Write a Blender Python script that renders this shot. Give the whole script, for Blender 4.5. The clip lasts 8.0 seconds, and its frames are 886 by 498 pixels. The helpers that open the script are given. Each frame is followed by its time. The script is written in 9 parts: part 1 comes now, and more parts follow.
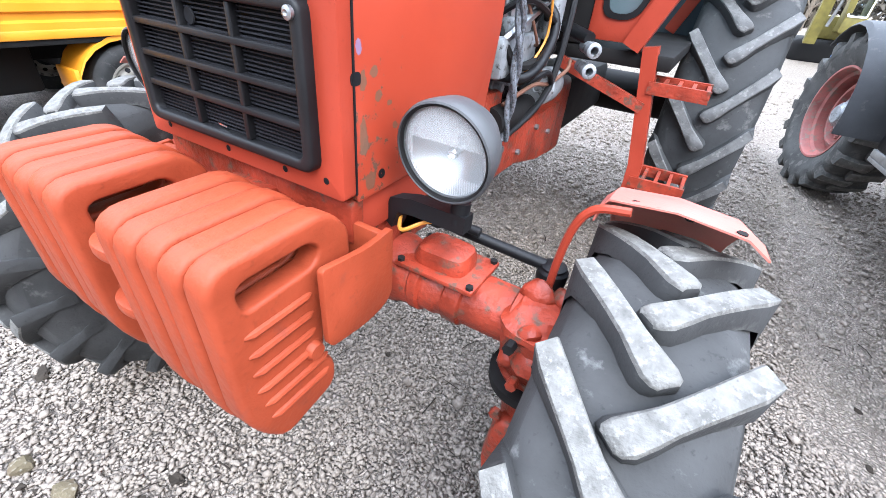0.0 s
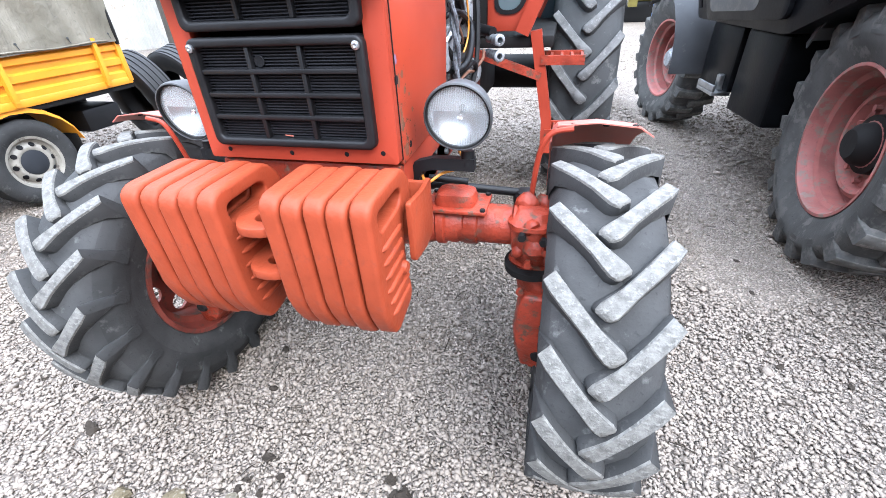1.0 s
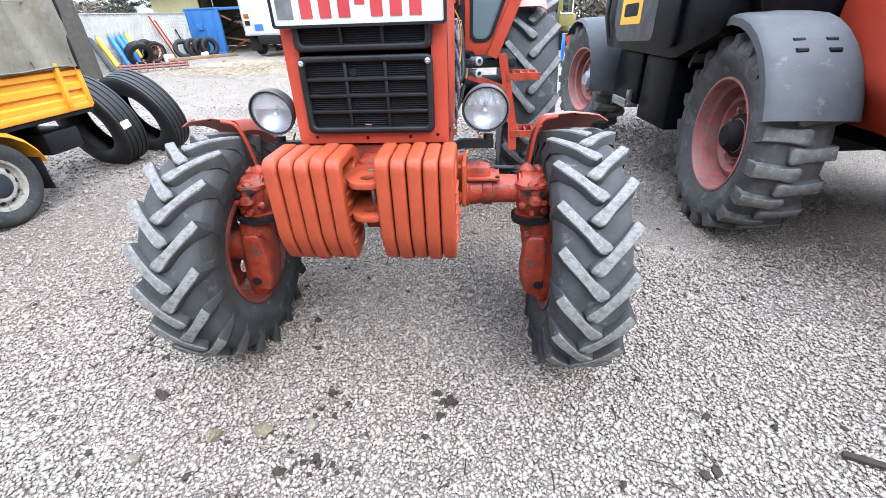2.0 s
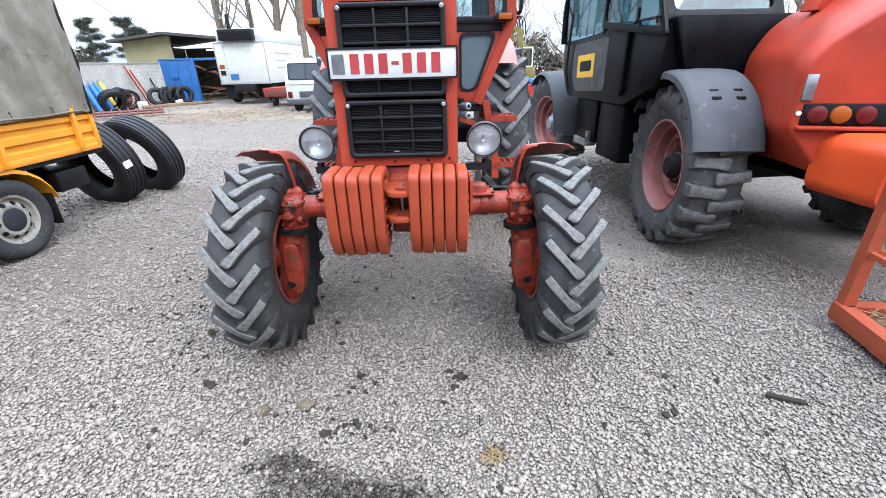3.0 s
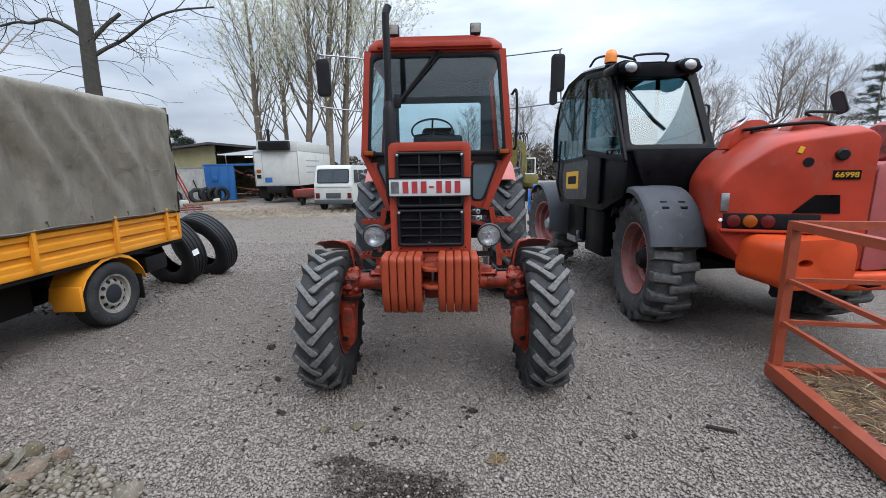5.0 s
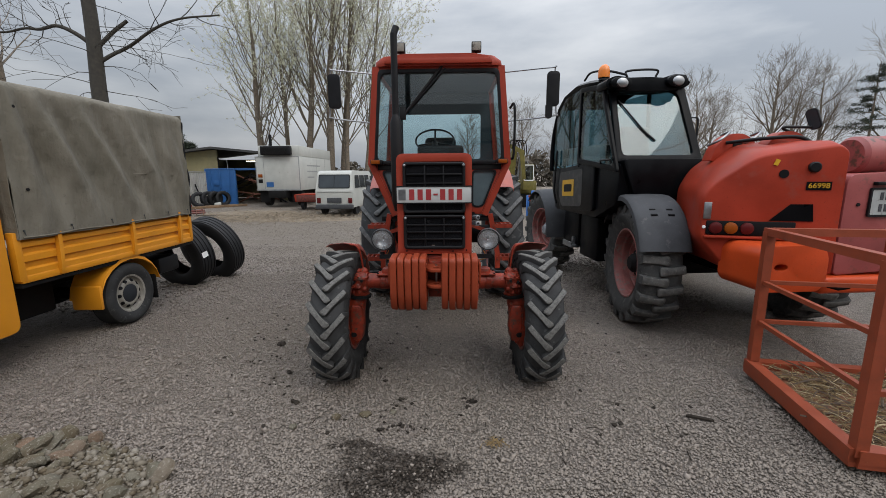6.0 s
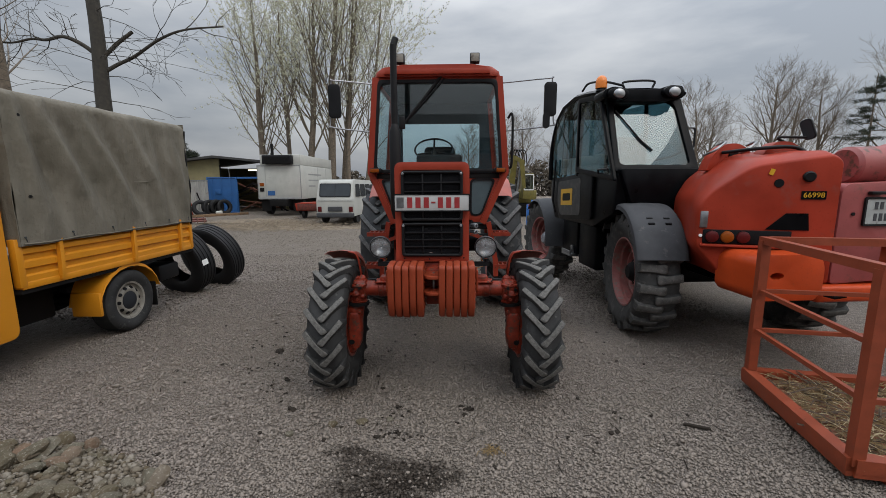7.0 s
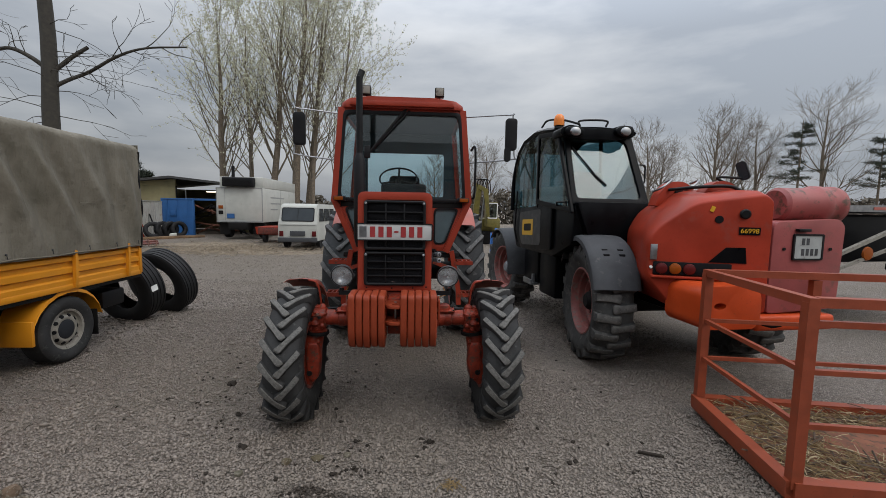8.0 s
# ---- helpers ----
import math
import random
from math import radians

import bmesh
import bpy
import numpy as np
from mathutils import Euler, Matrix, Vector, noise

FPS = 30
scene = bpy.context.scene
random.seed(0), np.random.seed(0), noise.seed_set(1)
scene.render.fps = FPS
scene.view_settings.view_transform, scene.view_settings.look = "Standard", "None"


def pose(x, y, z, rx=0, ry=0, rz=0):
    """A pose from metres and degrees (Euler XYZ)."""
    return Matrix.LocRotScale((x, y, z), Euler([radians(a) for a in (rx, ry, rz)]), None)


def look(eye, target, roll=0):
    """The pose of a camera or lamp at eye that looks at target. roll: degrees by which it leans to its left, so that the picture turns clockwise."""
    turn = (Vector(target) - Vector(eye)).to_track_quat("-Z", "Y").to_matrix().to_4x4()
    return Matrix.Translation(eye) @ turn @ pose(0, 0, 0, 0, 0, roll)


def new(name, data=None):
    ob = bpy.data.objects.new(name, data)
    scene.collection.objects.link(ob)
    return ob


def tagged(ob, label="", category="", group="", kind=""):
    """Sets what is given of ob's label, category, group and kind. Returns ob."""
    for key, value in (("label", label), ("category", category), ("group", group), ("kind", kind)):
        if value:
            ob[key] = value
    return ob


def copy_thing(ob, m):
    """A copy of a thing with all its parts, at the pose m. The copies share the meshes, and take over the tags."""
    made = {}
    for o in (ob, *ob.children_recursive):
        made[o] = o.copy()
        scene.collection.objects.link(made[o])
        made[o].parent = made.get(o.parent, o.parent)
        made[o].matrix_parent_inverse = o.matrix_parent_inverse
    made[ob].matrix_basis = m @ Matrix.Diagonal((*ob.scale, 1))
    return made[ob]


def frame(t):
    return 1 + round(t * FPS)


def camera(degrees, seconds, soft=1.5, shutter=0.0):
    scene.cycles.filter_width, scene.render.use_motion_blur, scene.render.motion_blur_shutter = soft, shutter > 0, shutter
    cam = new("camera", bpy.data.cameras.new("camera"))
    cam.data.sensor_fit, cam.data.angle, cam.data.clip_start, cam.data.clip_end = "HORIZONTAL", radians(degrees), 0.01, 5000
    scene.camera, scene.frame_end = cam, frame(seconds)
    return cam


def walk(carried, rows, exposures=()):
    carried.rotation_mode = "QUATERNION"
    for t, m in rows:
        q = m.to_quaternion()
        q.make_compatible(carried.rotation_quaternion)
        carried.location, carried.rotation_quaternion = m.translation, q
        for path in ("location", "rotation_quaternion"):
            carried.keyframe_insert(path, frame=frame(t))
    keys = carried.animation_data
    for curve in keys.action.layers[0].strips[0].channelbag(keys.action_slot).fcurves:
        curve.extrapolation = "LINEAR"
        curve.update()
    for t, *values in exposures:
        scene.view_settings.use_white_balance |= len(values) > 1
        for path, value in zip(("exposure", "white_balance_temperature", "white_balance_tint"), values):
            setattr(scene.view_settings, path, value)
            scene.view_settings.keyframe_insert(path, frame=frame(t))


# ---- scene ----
cam = camera(93.9, 8.0, soft=0.5)
PATH = [
    (0, (0.699, -0.523, 1.315), (-0.092, 0.944, 0.211), 5.5),
    (0.2, (0.687, -0.574, 1.321), (0.022, 0.955, 0.216), 3.9),
    (0.5, (0.699, -0.703, 1.319), (0.11, 0.869, 0.231), -0.2),
    (0.7, (0.67, -0.812, 1.337), (0.126, 0.777, 0.25), -2.2),
    (1, (0.62, -0.967, 1.35), (0.165, 0.66, 0.281), -3.1),
    (1.5, (0.453, -1.272, 1.347), (0.205, 0.414, 0.3), -3.2),
    (1.7, (0.412, -1.371, 1.364), (0.212, 0.337, 0.342), -2.7),
    (2.8, (0.263, -1.862, 1.4), (0.201, -0.064, 0.525), -1.5),
    (3, (0.217, -1.953, 1.411), (0.2, -0.127, 0.596), -1.5),
    (3.5, (0.162, -2.147, 1.444), (0.202, -0.278, 0.732), -1.4),
    (4, (0.218, -2.371, 1.444), (0.264, -0.493, 0.759), -1.6),
    (4.5, (0.234, -2.581, 1.494), (0.236, -0.662, 0.931), -1.0),
    (5, (0.166, -2.76, 1.532), (0.112, -0.797, 1.152), -0.9),
    (5.2, (0.139, -2.842, 1.54), (0.087, -0.879, 1.161), -0.8),
    (6.3, (0.148, -3.0, 1.557), (0.1, -1.03, 1.218), -0.4),
    (6.5, (0.16, -3.005, 1.551), (0.11, -1.033, 1.222), -0.4),
    (7, (0.165, -3.012, 1.549), (0.115, -1.037, 1.238), -0.3),
    (7.5, (0.153, -3.015, 1.548), (0.108, -1.037, 1.255), -0.2),
    (8, (0.183, -3.032, 1.576), (0.301, -1.044, 1.391), 1.0),
]
walk(cam, [(t, look(eye, target, roll)) for t, eye, target, roll in PATH], exposures=((0.0, 1.78, 6000, 9), (0.5, 1.84, 6000, 9), (1.7, 1.69, 6000, 9), (3.0, 1.2, 5900, 9), (3.5, 0.95, 5900, 9), (4.5, 0.57, 5900, 9), (5.2, -0.05, 6250, 9), (6.3, -0.56, 6750, 9), (8.0, -0.68, 6750, 9)))

# ---------------------------------------------------------------- light
world = bpy.data.worlds.new("overcast_sky")
scene.world = world
world.use_nodes = True
wn, wl = world.node_tree.nodes, world.node_tree.links
wn.clear()
w_out = wn.new("ShaderNodeOutputWorld")
w_bg = wn.new("ShaderNodeBackground")
w_sky = wn.new("ShaderNodeTexSky")
w_sky.sky_type, w_sky.sun_disc = "NISHITA", False
w_sky.sun_elevation, w_sky.sun_rotation = radians(38), radians(120)
w_sky.air_density, w_sky.dust_density = 1.5, 3.0
w_co = wn.new("ShaderNodeTexCoord")
w_map = wn.new("ShaderNodeMapping")
w_map.inputs["Scale"].default_value = (1.0, 1.0, 3.6)
w_n1 = wn.new("ShaderNodeTexNoise")
w_n1.inputs["Scale"].default_value, w_n1.inputs["Detail"].default_value, w_n1.inputs["Roughness"].default_value = 2.1, 7.0, 0.52
w_ramp = wn.new("ShaderNodeValToRGB")
w_ramp.color_ramp.elements[0].position, w_ramp.color_ramp.elements[0].color = 0.36, (4.2, 4.7, 5.6, 1)
w_ramp.color_ramp.elements[1].position, w_ramp.color_ramp.elements[1].color = 0.72, (8.3, 8.65, 9.3, 1)
w_mix = wn.new("ShaderNodeMix")
w_mix.data_type = "RGBA"
w_mix.inputs[0].default_value = 0.88
wl.new(w_co.outputs["Generated"], w_map.inputs["Vector"])
wl.new(w_map.outputs["Vector"], w_n1.inputs["Vector"])
wl.new(w_n1.outputs["Fac"], w_ramp.inputs["Fac"])
wl.new(w_sky.outputs["Color"], w_mix.inputs[6])
wl.new(w_ramp.outputs["Color"], w_mix.inputs[7])
# the cloud is even near the horizon and much brighter overhead
w_sep = wn.new("ShaderNodeSeparateXYZ")
wl.new(w_co.outputs["Generated"], w_sep.inputs[0])
w_low = wn.new("ShaderNodeMapRange")
w_low.inputs["From Max"].default_value = 0.35
w_low.inputs["To Min"].default_value, w_low.inputs["To Max"].default_value = 0.90, 1.46
w_up = wn.new("ShaderNodeMapRange")
w_up.inputs["From Min"].default_value, w_up.inputs["To Max"].default_value = 0.35, 4.3
w_sum = wn.new("ShaderNodeMath")
w_mul = wn.new("ShaderNodeVectorMath")
w_mul.operation = "SCALE"
for w_range, w_slot in ((w_low, 0), (w_up, 1)):
    wl.new(w_sep.outputs["Z"], w_range.inputs["Value"])
    wl.new(w_range.outputs["Result"], w_sum.inputs[w_slot])
wl.new(w_mix.outputs[2], w_mul.inputs[0])
wl.new(w_sum.outputs[0], w_mul.inputs["Scale"])
w_side = wn.new("ShaderNodeMapRange")
w_side.inputs["From Min"].default_value, w_side.inputs["From Max"].default_value = -0.7, 0.8
w_side.inputs["To Min"].default_value, w_side.inputs["To Max"].default_value = 0.94, 1.22
w_mul2 = wn.new("ShaderNodeVectorMath")
w_mul2.operation = "SCALE"
wl.new(w_sep.outputs["X"], w_side.inputs["Value"])
wl.new(w_mul.outputs[0], w_mul2.inputs[0])
wl.new(w_side.outputs["Result"], w_mul2.inputs["Scale"])
wl.new(w_mul2.outputs[0], w_bg.inputs["Color"])
w_bg.inputs["Strength"].default_value = 0.1
wl.new(w_bg.outputs["Background"], w_out.inputs["Surface"])

sun = new("sun", bpy.data.lights.new("sun", "SUN"))
sun.data.energy, sun.data.angle, sun.data.color = 0.9, radians(25), (1.0, 0.97, 0.93)
sun.matrix_world = look((6, -8, 12), (0, 0, 0))


# ---------------------------------------------------------------- materials
def node_mat(name):
    m = bpy.data.materials.new(name)
    m.use_nodes = True
    return m, m.node_tree.nodes, m.node_tree.links, m.node_tree.nodes["Principled BSDF"]


def col(c):
    return (c[0], c[1], c[2], 1)


def noise_node(n, l, scale, detail=5.0, rough=0.55, coord="Object"):
    t = n.new("ShaderNodeTexCoord")
    k = n.new("ShaderNodeTexNoise")
    k.inputs["Scale"].default_value, k.inputs["Detail"].default_value, k.inputs["Roughness"].default_value = scale, detail, rough
    l.new(t.outputs[coord], k.inputs["Vector"])
    return k


def ramp(n, l, src, a, b, ca=(0, 0, 0), cb=(1, 1, 1)):
    r = n.new("ShaderNodeValToRGB")
    r.color_ramp.elements[0].position, r.color_ramp.elements[0].color = a, col(ca)
    r.color_ramp.elements[1].position, r.color_ramp.elements[1].color = b, col(cb)
    l.new(src, r.inputs["Fac"])
    return r.outputs["Color"]


def mix(n, l, fac, a, b):
    k = n.new("ShaderNodeMix")
    k.data_type = "RGBA"
    if isinstance(fac, float):
        k.inputs[0].default_value = fac
    else:
        l.new(fac, k.inputs[0])
    for i, v in ((6, a), (7, b)):
        if isinstance(v, tuple):
            k.inputs[i].default_value = col(v)
        else:
            l.new(v, k.inputs[i])
    return k.outputs[2]


def bump(n, l, bsdf, src, strength, dist):
    b = n.new("ShaderNodeBump")
    b.inputs["Strength"].default_value, b.inputs["Distance"].default_value = strength, dist
    l.new(src, b.inputs["Height"])
    l.new(b.outputs["Normal"], bsdf.inputs["Normal"])


def plain(name, base, rough=0.5, metal=0.0, vary=0.25, scale=6.0, grain=60.0, bumps=0.15, dirt=None, dirt_at=0.62, spec=0.5, coat=0.0):
    """A surface with mottling at a large and a small scale, patches of dirt, and a fine relief."""
    m, n, l, p = node_mat(name)
    big = noise_node(n, l, scale)
    small = noise_node(n, l, grain, 3.0)
    dark = tuple(c * (1 - vary) for c in base)
    light = tuple(min(1.0, c * (1 + vary * 0.6)) for c in base)
    c = mix(n, l, ramp(n, l, big.outputs["Fac"], 0.3, 0.7), dark, light)
    c = mix(n, l, ramp(n, l, small.outputs["Fac"], 0.62, 0.75), c, dark)
    if dirt:
        d = noise_node(n, l, scale * 2.3, 8.0, 0.65)
        c = mix(n, l, ramp(n, l, d.outputs["Fac"], dirt_at, dirt_at + 0.1), c, dirt)
    l.new(c, p.inputs["Base Color"])
    r = ramp(n, l, big.outputs["Fac"], 0.2, 0.8, (max(0.05, rough - 0.12),) * 3, (min(1, rough + 0.14),) * 3)
    l.new(r, p.inputs["Roughness"])
    p.inputs["Metallic"].default_value = metal
    p.inputs["Specular IOR Level"].default_value = spec
    p.inputs["Coat Weight"].default_value = coat
    bump(n, l, p, small.outputs["Fac"], bumps, 0.004)
    return m


def glass(name, tint, gloss_rough=0.02):
    m, n, l, p = node_mat(name)
    n.remove(p)
    out = [k for k in n if k.type == "OUTPUT_MATERIAL"][0]
    t = n.new("ShaderNodeBsdfTransparent")
    t.inputs["Color"].default_value = col(tint)
    g = n.new("ShaderNodeBsdfGlossy")
    g.inputs["Roughness"].default_value = gloss_rough
    f = n.new("ShaderNodeLayerWeight")
    f.inputs["Blend"].default_value = 0.5
    w = n.new("ShaderNodeMath")
    w.operation = "POWER"
    w.inputs[1].default_value = 4.0
    a = n.new("ShaderNodeMath")
    a.operation = "MULTIPLY_ADD"
    a.inputs[1].default_value, a.inputs[2].default_value = 0.5, 0.06
    x = n.new("ShaderNodeMixShader")
    l.new(f.outputs["Facing"], w.inputs[0])
    l.new(w.outputs[0], a.inputs[0])
    l.new(a.outputs[0], x.inputs[0])
    l.new(t.outputs["BSDF"], x.inputs[1])
    l.new(g.outputs["BSDF"], x.inputs[2])
    l.new(x.outputs["Shader"], out.inputs["Surface"])
    return m


RUST = (0.10, 0.045, 0.025)
M_RED = plain("tractor_red_paint", (0.29, 0.039, 0.020), 0.40, vary=0.2, scale=3, grain=140, bumps=0.05, dirt=(0.20, 0.05, 0.028), dirt_at=0.68, spec=0.25)
M_WEIGHT = plain("orange_red_cast_paint", (0.240, 0.0405, 0.0165), 0.46, vary=0.2, scale=9, grain=70, bumps=0.35, dirt=(0.19, 0.038, 0.02), dirt_at=0.6, spec=0.18)
M_AXLE = plain("greasy_red_cast_iron", (0.245, 0.031, 0.014), 0.46, spec=0.3, vary=0.5, scale=13, grain=80, bumps=0.8, dirt=(0.085, 0.046, 0.032), dirt_at=0.54)
# faded red paint, made pinker for the sky sheen on the mudguards
M_FADESKY = plain("faded_red_sky_sheen_sheet", (0.42, 0.115, 0.088), 0.5, vary=0.2, scale=6, grain=120, bumps=0.1, dirt=RUST, dirt_at=0.66)
M_RUSTY = plain("rusty_dark_sheet", (0.14, 0.06, 0.035), 0.7, vary=0.4, scale=12)
M_BLACK = plain("black_plastic", (0.008, 0.008, 0.009), 0.45, vary=0.3, scale=9, bumps=0.1, spec=0.22)
M_VOID = plain("black_mesh", (0.006, 0.006, 0.007), 0.7, vary=0.3, scale=20, spec=0.15)
M_TYREGREY = plain("dusty_grey_rubber", (0.032, 0.032, 0.032), 0.8, vary=0.4, scale=7, grain=90, bumps=0.4, dirt=(0.062, 0.062, 0.060), dirt_at=0.58, spec=0.2)
M_GROOVE = plain("dusty_tyre_groove", (0.044, 0.044, 0.044), 0.85, vary=0.4, scale=7, grain=90, bumps=0.4, dirt=(0.10, 0.10, 0.098), dirt_at=0.60, spec=0.15)
M_RUBBER = plain("dusty_rubber", (0.048, 0.050, 0.052), 0.75, vary=0.35, scale=7, grain=90, bumps=0.3, dirt=(0.10, 0.10, 0.098), dirt_at=0.58, spec=0.25)
M_LUG = plain("worn_tread_rubber", (0.122, 0.118, 0.110), 0.85, vary=0.4, scale=40, grain=130, bumps=0.9, dirt=(0.155, 0.150, 0.140), dirt_at=0.52, spec=0.2)
M_LUG2 = plain("worn_dark_tread", (0.13, 0.13, 0.13), 0.8, vary=0.35, scale=20, grain=130, bumps=0.6, dirt=(0.2, 0.2, 0.195), dirt_at=0.56, spec=0.2)
M_MESH = plain("dark_wire_mesh", (0.014, 0.014, 0.017), 0.6, vary=0.3, scale=20, spec=0.15)
M_TELESIDE = plain("dusty_grey_sidewall", (0.066, 0.066, 0.064), 0.85, vary=0.4, scale=5, grain=90, bumps=0.3, dirt=(0.095, 0.092, 0.086), dirt_at=0.52, spec=0.15)
M_RUBBER2 = plain("dusty_block_tread", (0.125, 0.121, 0.113), 0.8, vary=0.4, scale=12, grain=90, bumps=0.5, dirt=(0.17, 0.162, 0.148), dirt_at=0.54, spec=0.15)
M_TYREBLACK = plain("black_tyre_rubber", (0.011, 0.011, 0.012), 0.6, vary=0.3, scale=8, bumps=0.2, spec=0.3)
M_STEEL = plain("grey_steel", (0.30, 0.31, 0.32), 0.38, metal=0.9, vary=0.3, scale=15)
M_ALLOY = plain("grey_alloy_casting", (0.28, 0.30, 0.32), 0.5, metal=0.4, vary=0.4, scale=18, bumps=0.4, dirt=(0.05, 0.045, 0.04), dirt_at=0.55)
M_CHROME = plain("chrome", (0.78, 0.79, 0.80), 0.12, metal=1.0, vary=0.05)
M_MIRROR = plain("mirror_silver", (0.85, 0.86, 0.87), 0.03, metal=1.0, vary=0.02)
M_WHITE = plain("white_paint", (0.77, 0.77, 0.75), 0.45, vary=0.08, scale=3, dirt=(0.55, 0.52, 0.47), dirt_at=0.70)
M_PLATE = plain("white_reflective_plate", (0.47, 0.475, 0.465), 0.4, vary=0.05)
M_PLATEDULL = plain("dirty_white_plate", (0.34, 0.36, 0.35), 0.5, vary=0.2, scale=8, dirt=(0.14, 0.12, 0.10), dirt_at=0.6)
M_PLATERED = plain("red_plate_print", (0.30, 0.03, 0.032), 0.4, vary=0.1)
M_GLASS = glass("cab_glass", (0.88, 0.955, 0.97))
M_TELEGLASS = glass("green_tinted_glass", (0.47, 0.60, 0.63))


def lamp_glass(name, dense):
    m, n, l, p = node_mat(name)
    out = [k for k in n if k.type == "OUTPUT_MATERIAL"][0]
    p.inputs["Base Color"].default_value, p.inputs["Roughness"].default_value = (0.75, 0.77, 0.78, 1), 0.15
    t = n.new("ShaderNodeBsdfTransparent")
    x = n.new("ShaderNodeMixShader")
    x.inputs[0].default_value = dense
    l.new(t.outputs["BSDF"], x.inputs[1])
    l.new(p.outputs["BSDF"], x.inputs[2])
    l.new(x.outputs["Shader"], out.inputs["Surface"])
    return m


M_LENS = lamp_glass("clear_lamp_glass", 0.16)
M_LENSRIB = lamp_glass("lamp_glass_rib", 0.22)
M_LAMPRIM = plain("grey_lamp_housing", (0.05, 0.052, 0.055), 0.55, vary=0.3, scale=14, bumps=0.15)
M_REFLECT = plain("lamp_reflector", (0.33, 0.34, 0.35), 0.34, metal=1.0, vary=0.04, bumps=0.03, grain=120)
M_BRAID = plain("grey_braided_sleeve", (0.15, 0.165, 0.19), 0.6, metal=0.2, vary=0.6, scale=60, grain=220, bumps=0.8, dirt=(0.05, 0.05, 0.05), dirt_at=0.5)
M_BEACON = plain("orange_beacon_dome", (0.75, 0.20, 0.015), 0.3, vary=0.1)
M_AMBER = plain("amber_lens", (0.24, 0.055, 0.005), 0.3, vary=0.15, spec=0.2)
M_REDLENS = plain("red_lens", (0.085, 0.008, 0.008), 0.3, vary=0.15, spec=0.2)
M_YELLOW = plain("yellow_truck_paint", (0.60, 0.232, 0.011), 0.42, vary=0.1, scale=3, dirt=(0.45, 0.22, 0.04), dirt_at=0.70)


def tarp_mat():
    """Weathered canvas: soft folds, coloured darker where their relief is low, and blotches."""
    m, n, l, p = node_mat("weathered_canvas")
    tc = n.new("ShaderNodeTexCoord")
    mp = n.new("ShaderNodeMapping")
    mp.inputs["Scale"].default_value = (3.0, 3.2, 0.55)
    mp.inputs["Rotation"].default_value = (0.55, 0, 0)
    l.new(tc.outputs["Object"], mp.inputs["Vector"])
    fold = n.new("ShaderNodeTexNoise")
    fold.inputs["Scale"].default_value, fold.inputs["Detail"].default_value, fold.inputs["Roughness"].default_value = 2.0, 4.0, 0.5
    l.new(mp.outputs["Vector"], fold.inputs["Vector"])
    c = mix(n, l, ramp(n, l, fold.outputs["Fac"], 0.3, 0.7), (0.132, 0.118, 0.090), (0.188, 0.170, 0.134))
    blot = noise_node(n, l, 1.7, 6.0, 0.6)
    c = mix(n, l, ramp(n, l, blot.outputs["Fac"], 0.46, 0.66, (0, 0, 0), (0.6, 0.6, 0.6)), c, (0.095, 0.087, 0.064))
    fleck = noise_node(n, l, 30.0, 5.0, 0.65)
    c = mix(n, l, ramp(n, l, fleck.outputs["Fac"], 0.62, 0.72, (0, 0, 0), (0.6, 0.6, 0.6)), c, (0.09, 0.08, 0.065))
    l.new(c, p.inputs["Base Color"])
    p.inputs["Roughness"].default_value = 0.75
    p.inputs["Specular IOR Level"].default_value = 0.3
    crease = noise_node(n, l, 6.0, 6.0, 0.6)
    relief = n.new("ShaderNodeMath")
    relief.operation = "MULTIPLY_ADD"
    relief.inputs[1].default_value = 0.45
    l.new(crease.outputs["Fac"], relief.inputs[0])
    l.new(fold.outputs["Fac"], relief.inputs[2])
    bump(n, l, p, relief.outputs[0], 1.0, 0.05)
    return m


M_TARP = tarp_mat()
M_DARK = plain("dark_chassis", (0.008, 0.0075, 0.0075), 0.75, vary=0.3, spec=0.2)
M_TELERED = plain("telehandler_red", (0.315, 0.034, 0.015), 0.45, spec=0.2, vary=0.3, scale=2.2, dirt=(0.24, 0.042, 0.026), dirt_at=0.58)
M_TELEPINK = plain("faded_pink_red", (0.28, 0.062, 0.058), 0.5, vary=0.25, scale=3, dirt=(0.15, 0.055, 0.042), dirt_at=0.57)
M_TELEORANGE = plain("orange_counterweight_paint", (0.52, 0.062, 0.012), 0.45, spec=0.3, vary=0.18, scale=4, dirt=(0.30, 0.07, 0.03), dirt_at=0.66)
M_TELEBLACK = plain("telehandler_black", (0.0045, 0.005, 0.006), 0.35, vary=0.4, scale=5, spec=0.09, dirt=(0.009, 0.0088, 0.0085), dirt_at=0.62)
M_FENDER = plain("grey_plastic_fender", (0.060, 0.062, 0.066), 0.72, vary=0.25, scale=5, grain=200, spec=0.2, dirt=(0.10, 0.098, 0.094), dirt_at=0.6)
# dark cab lining, tinted blue for the sky mirrored in the windscreen
M_LININGSKY = plain("cab_lining_with_sky_blue", (0.020, 0.034, 0.042), 0.7, vary=0.2, scale=3)
M_CAGEFLOOR = plain("rusty_floor_boards", (0.20, 0.075, 0.040), 0.8, vary=0.5, scale=6, dirt=(0.075, 0.042, 0.025), dirt_at=0.52)
M_RIMPINK = plain("dusty_red_rim", (0.27, 0.088, 0.078), 0.6, vary=0.35, scale=7, dirt=(0.17, 0.12, 0.10), dirt_at=0.52)
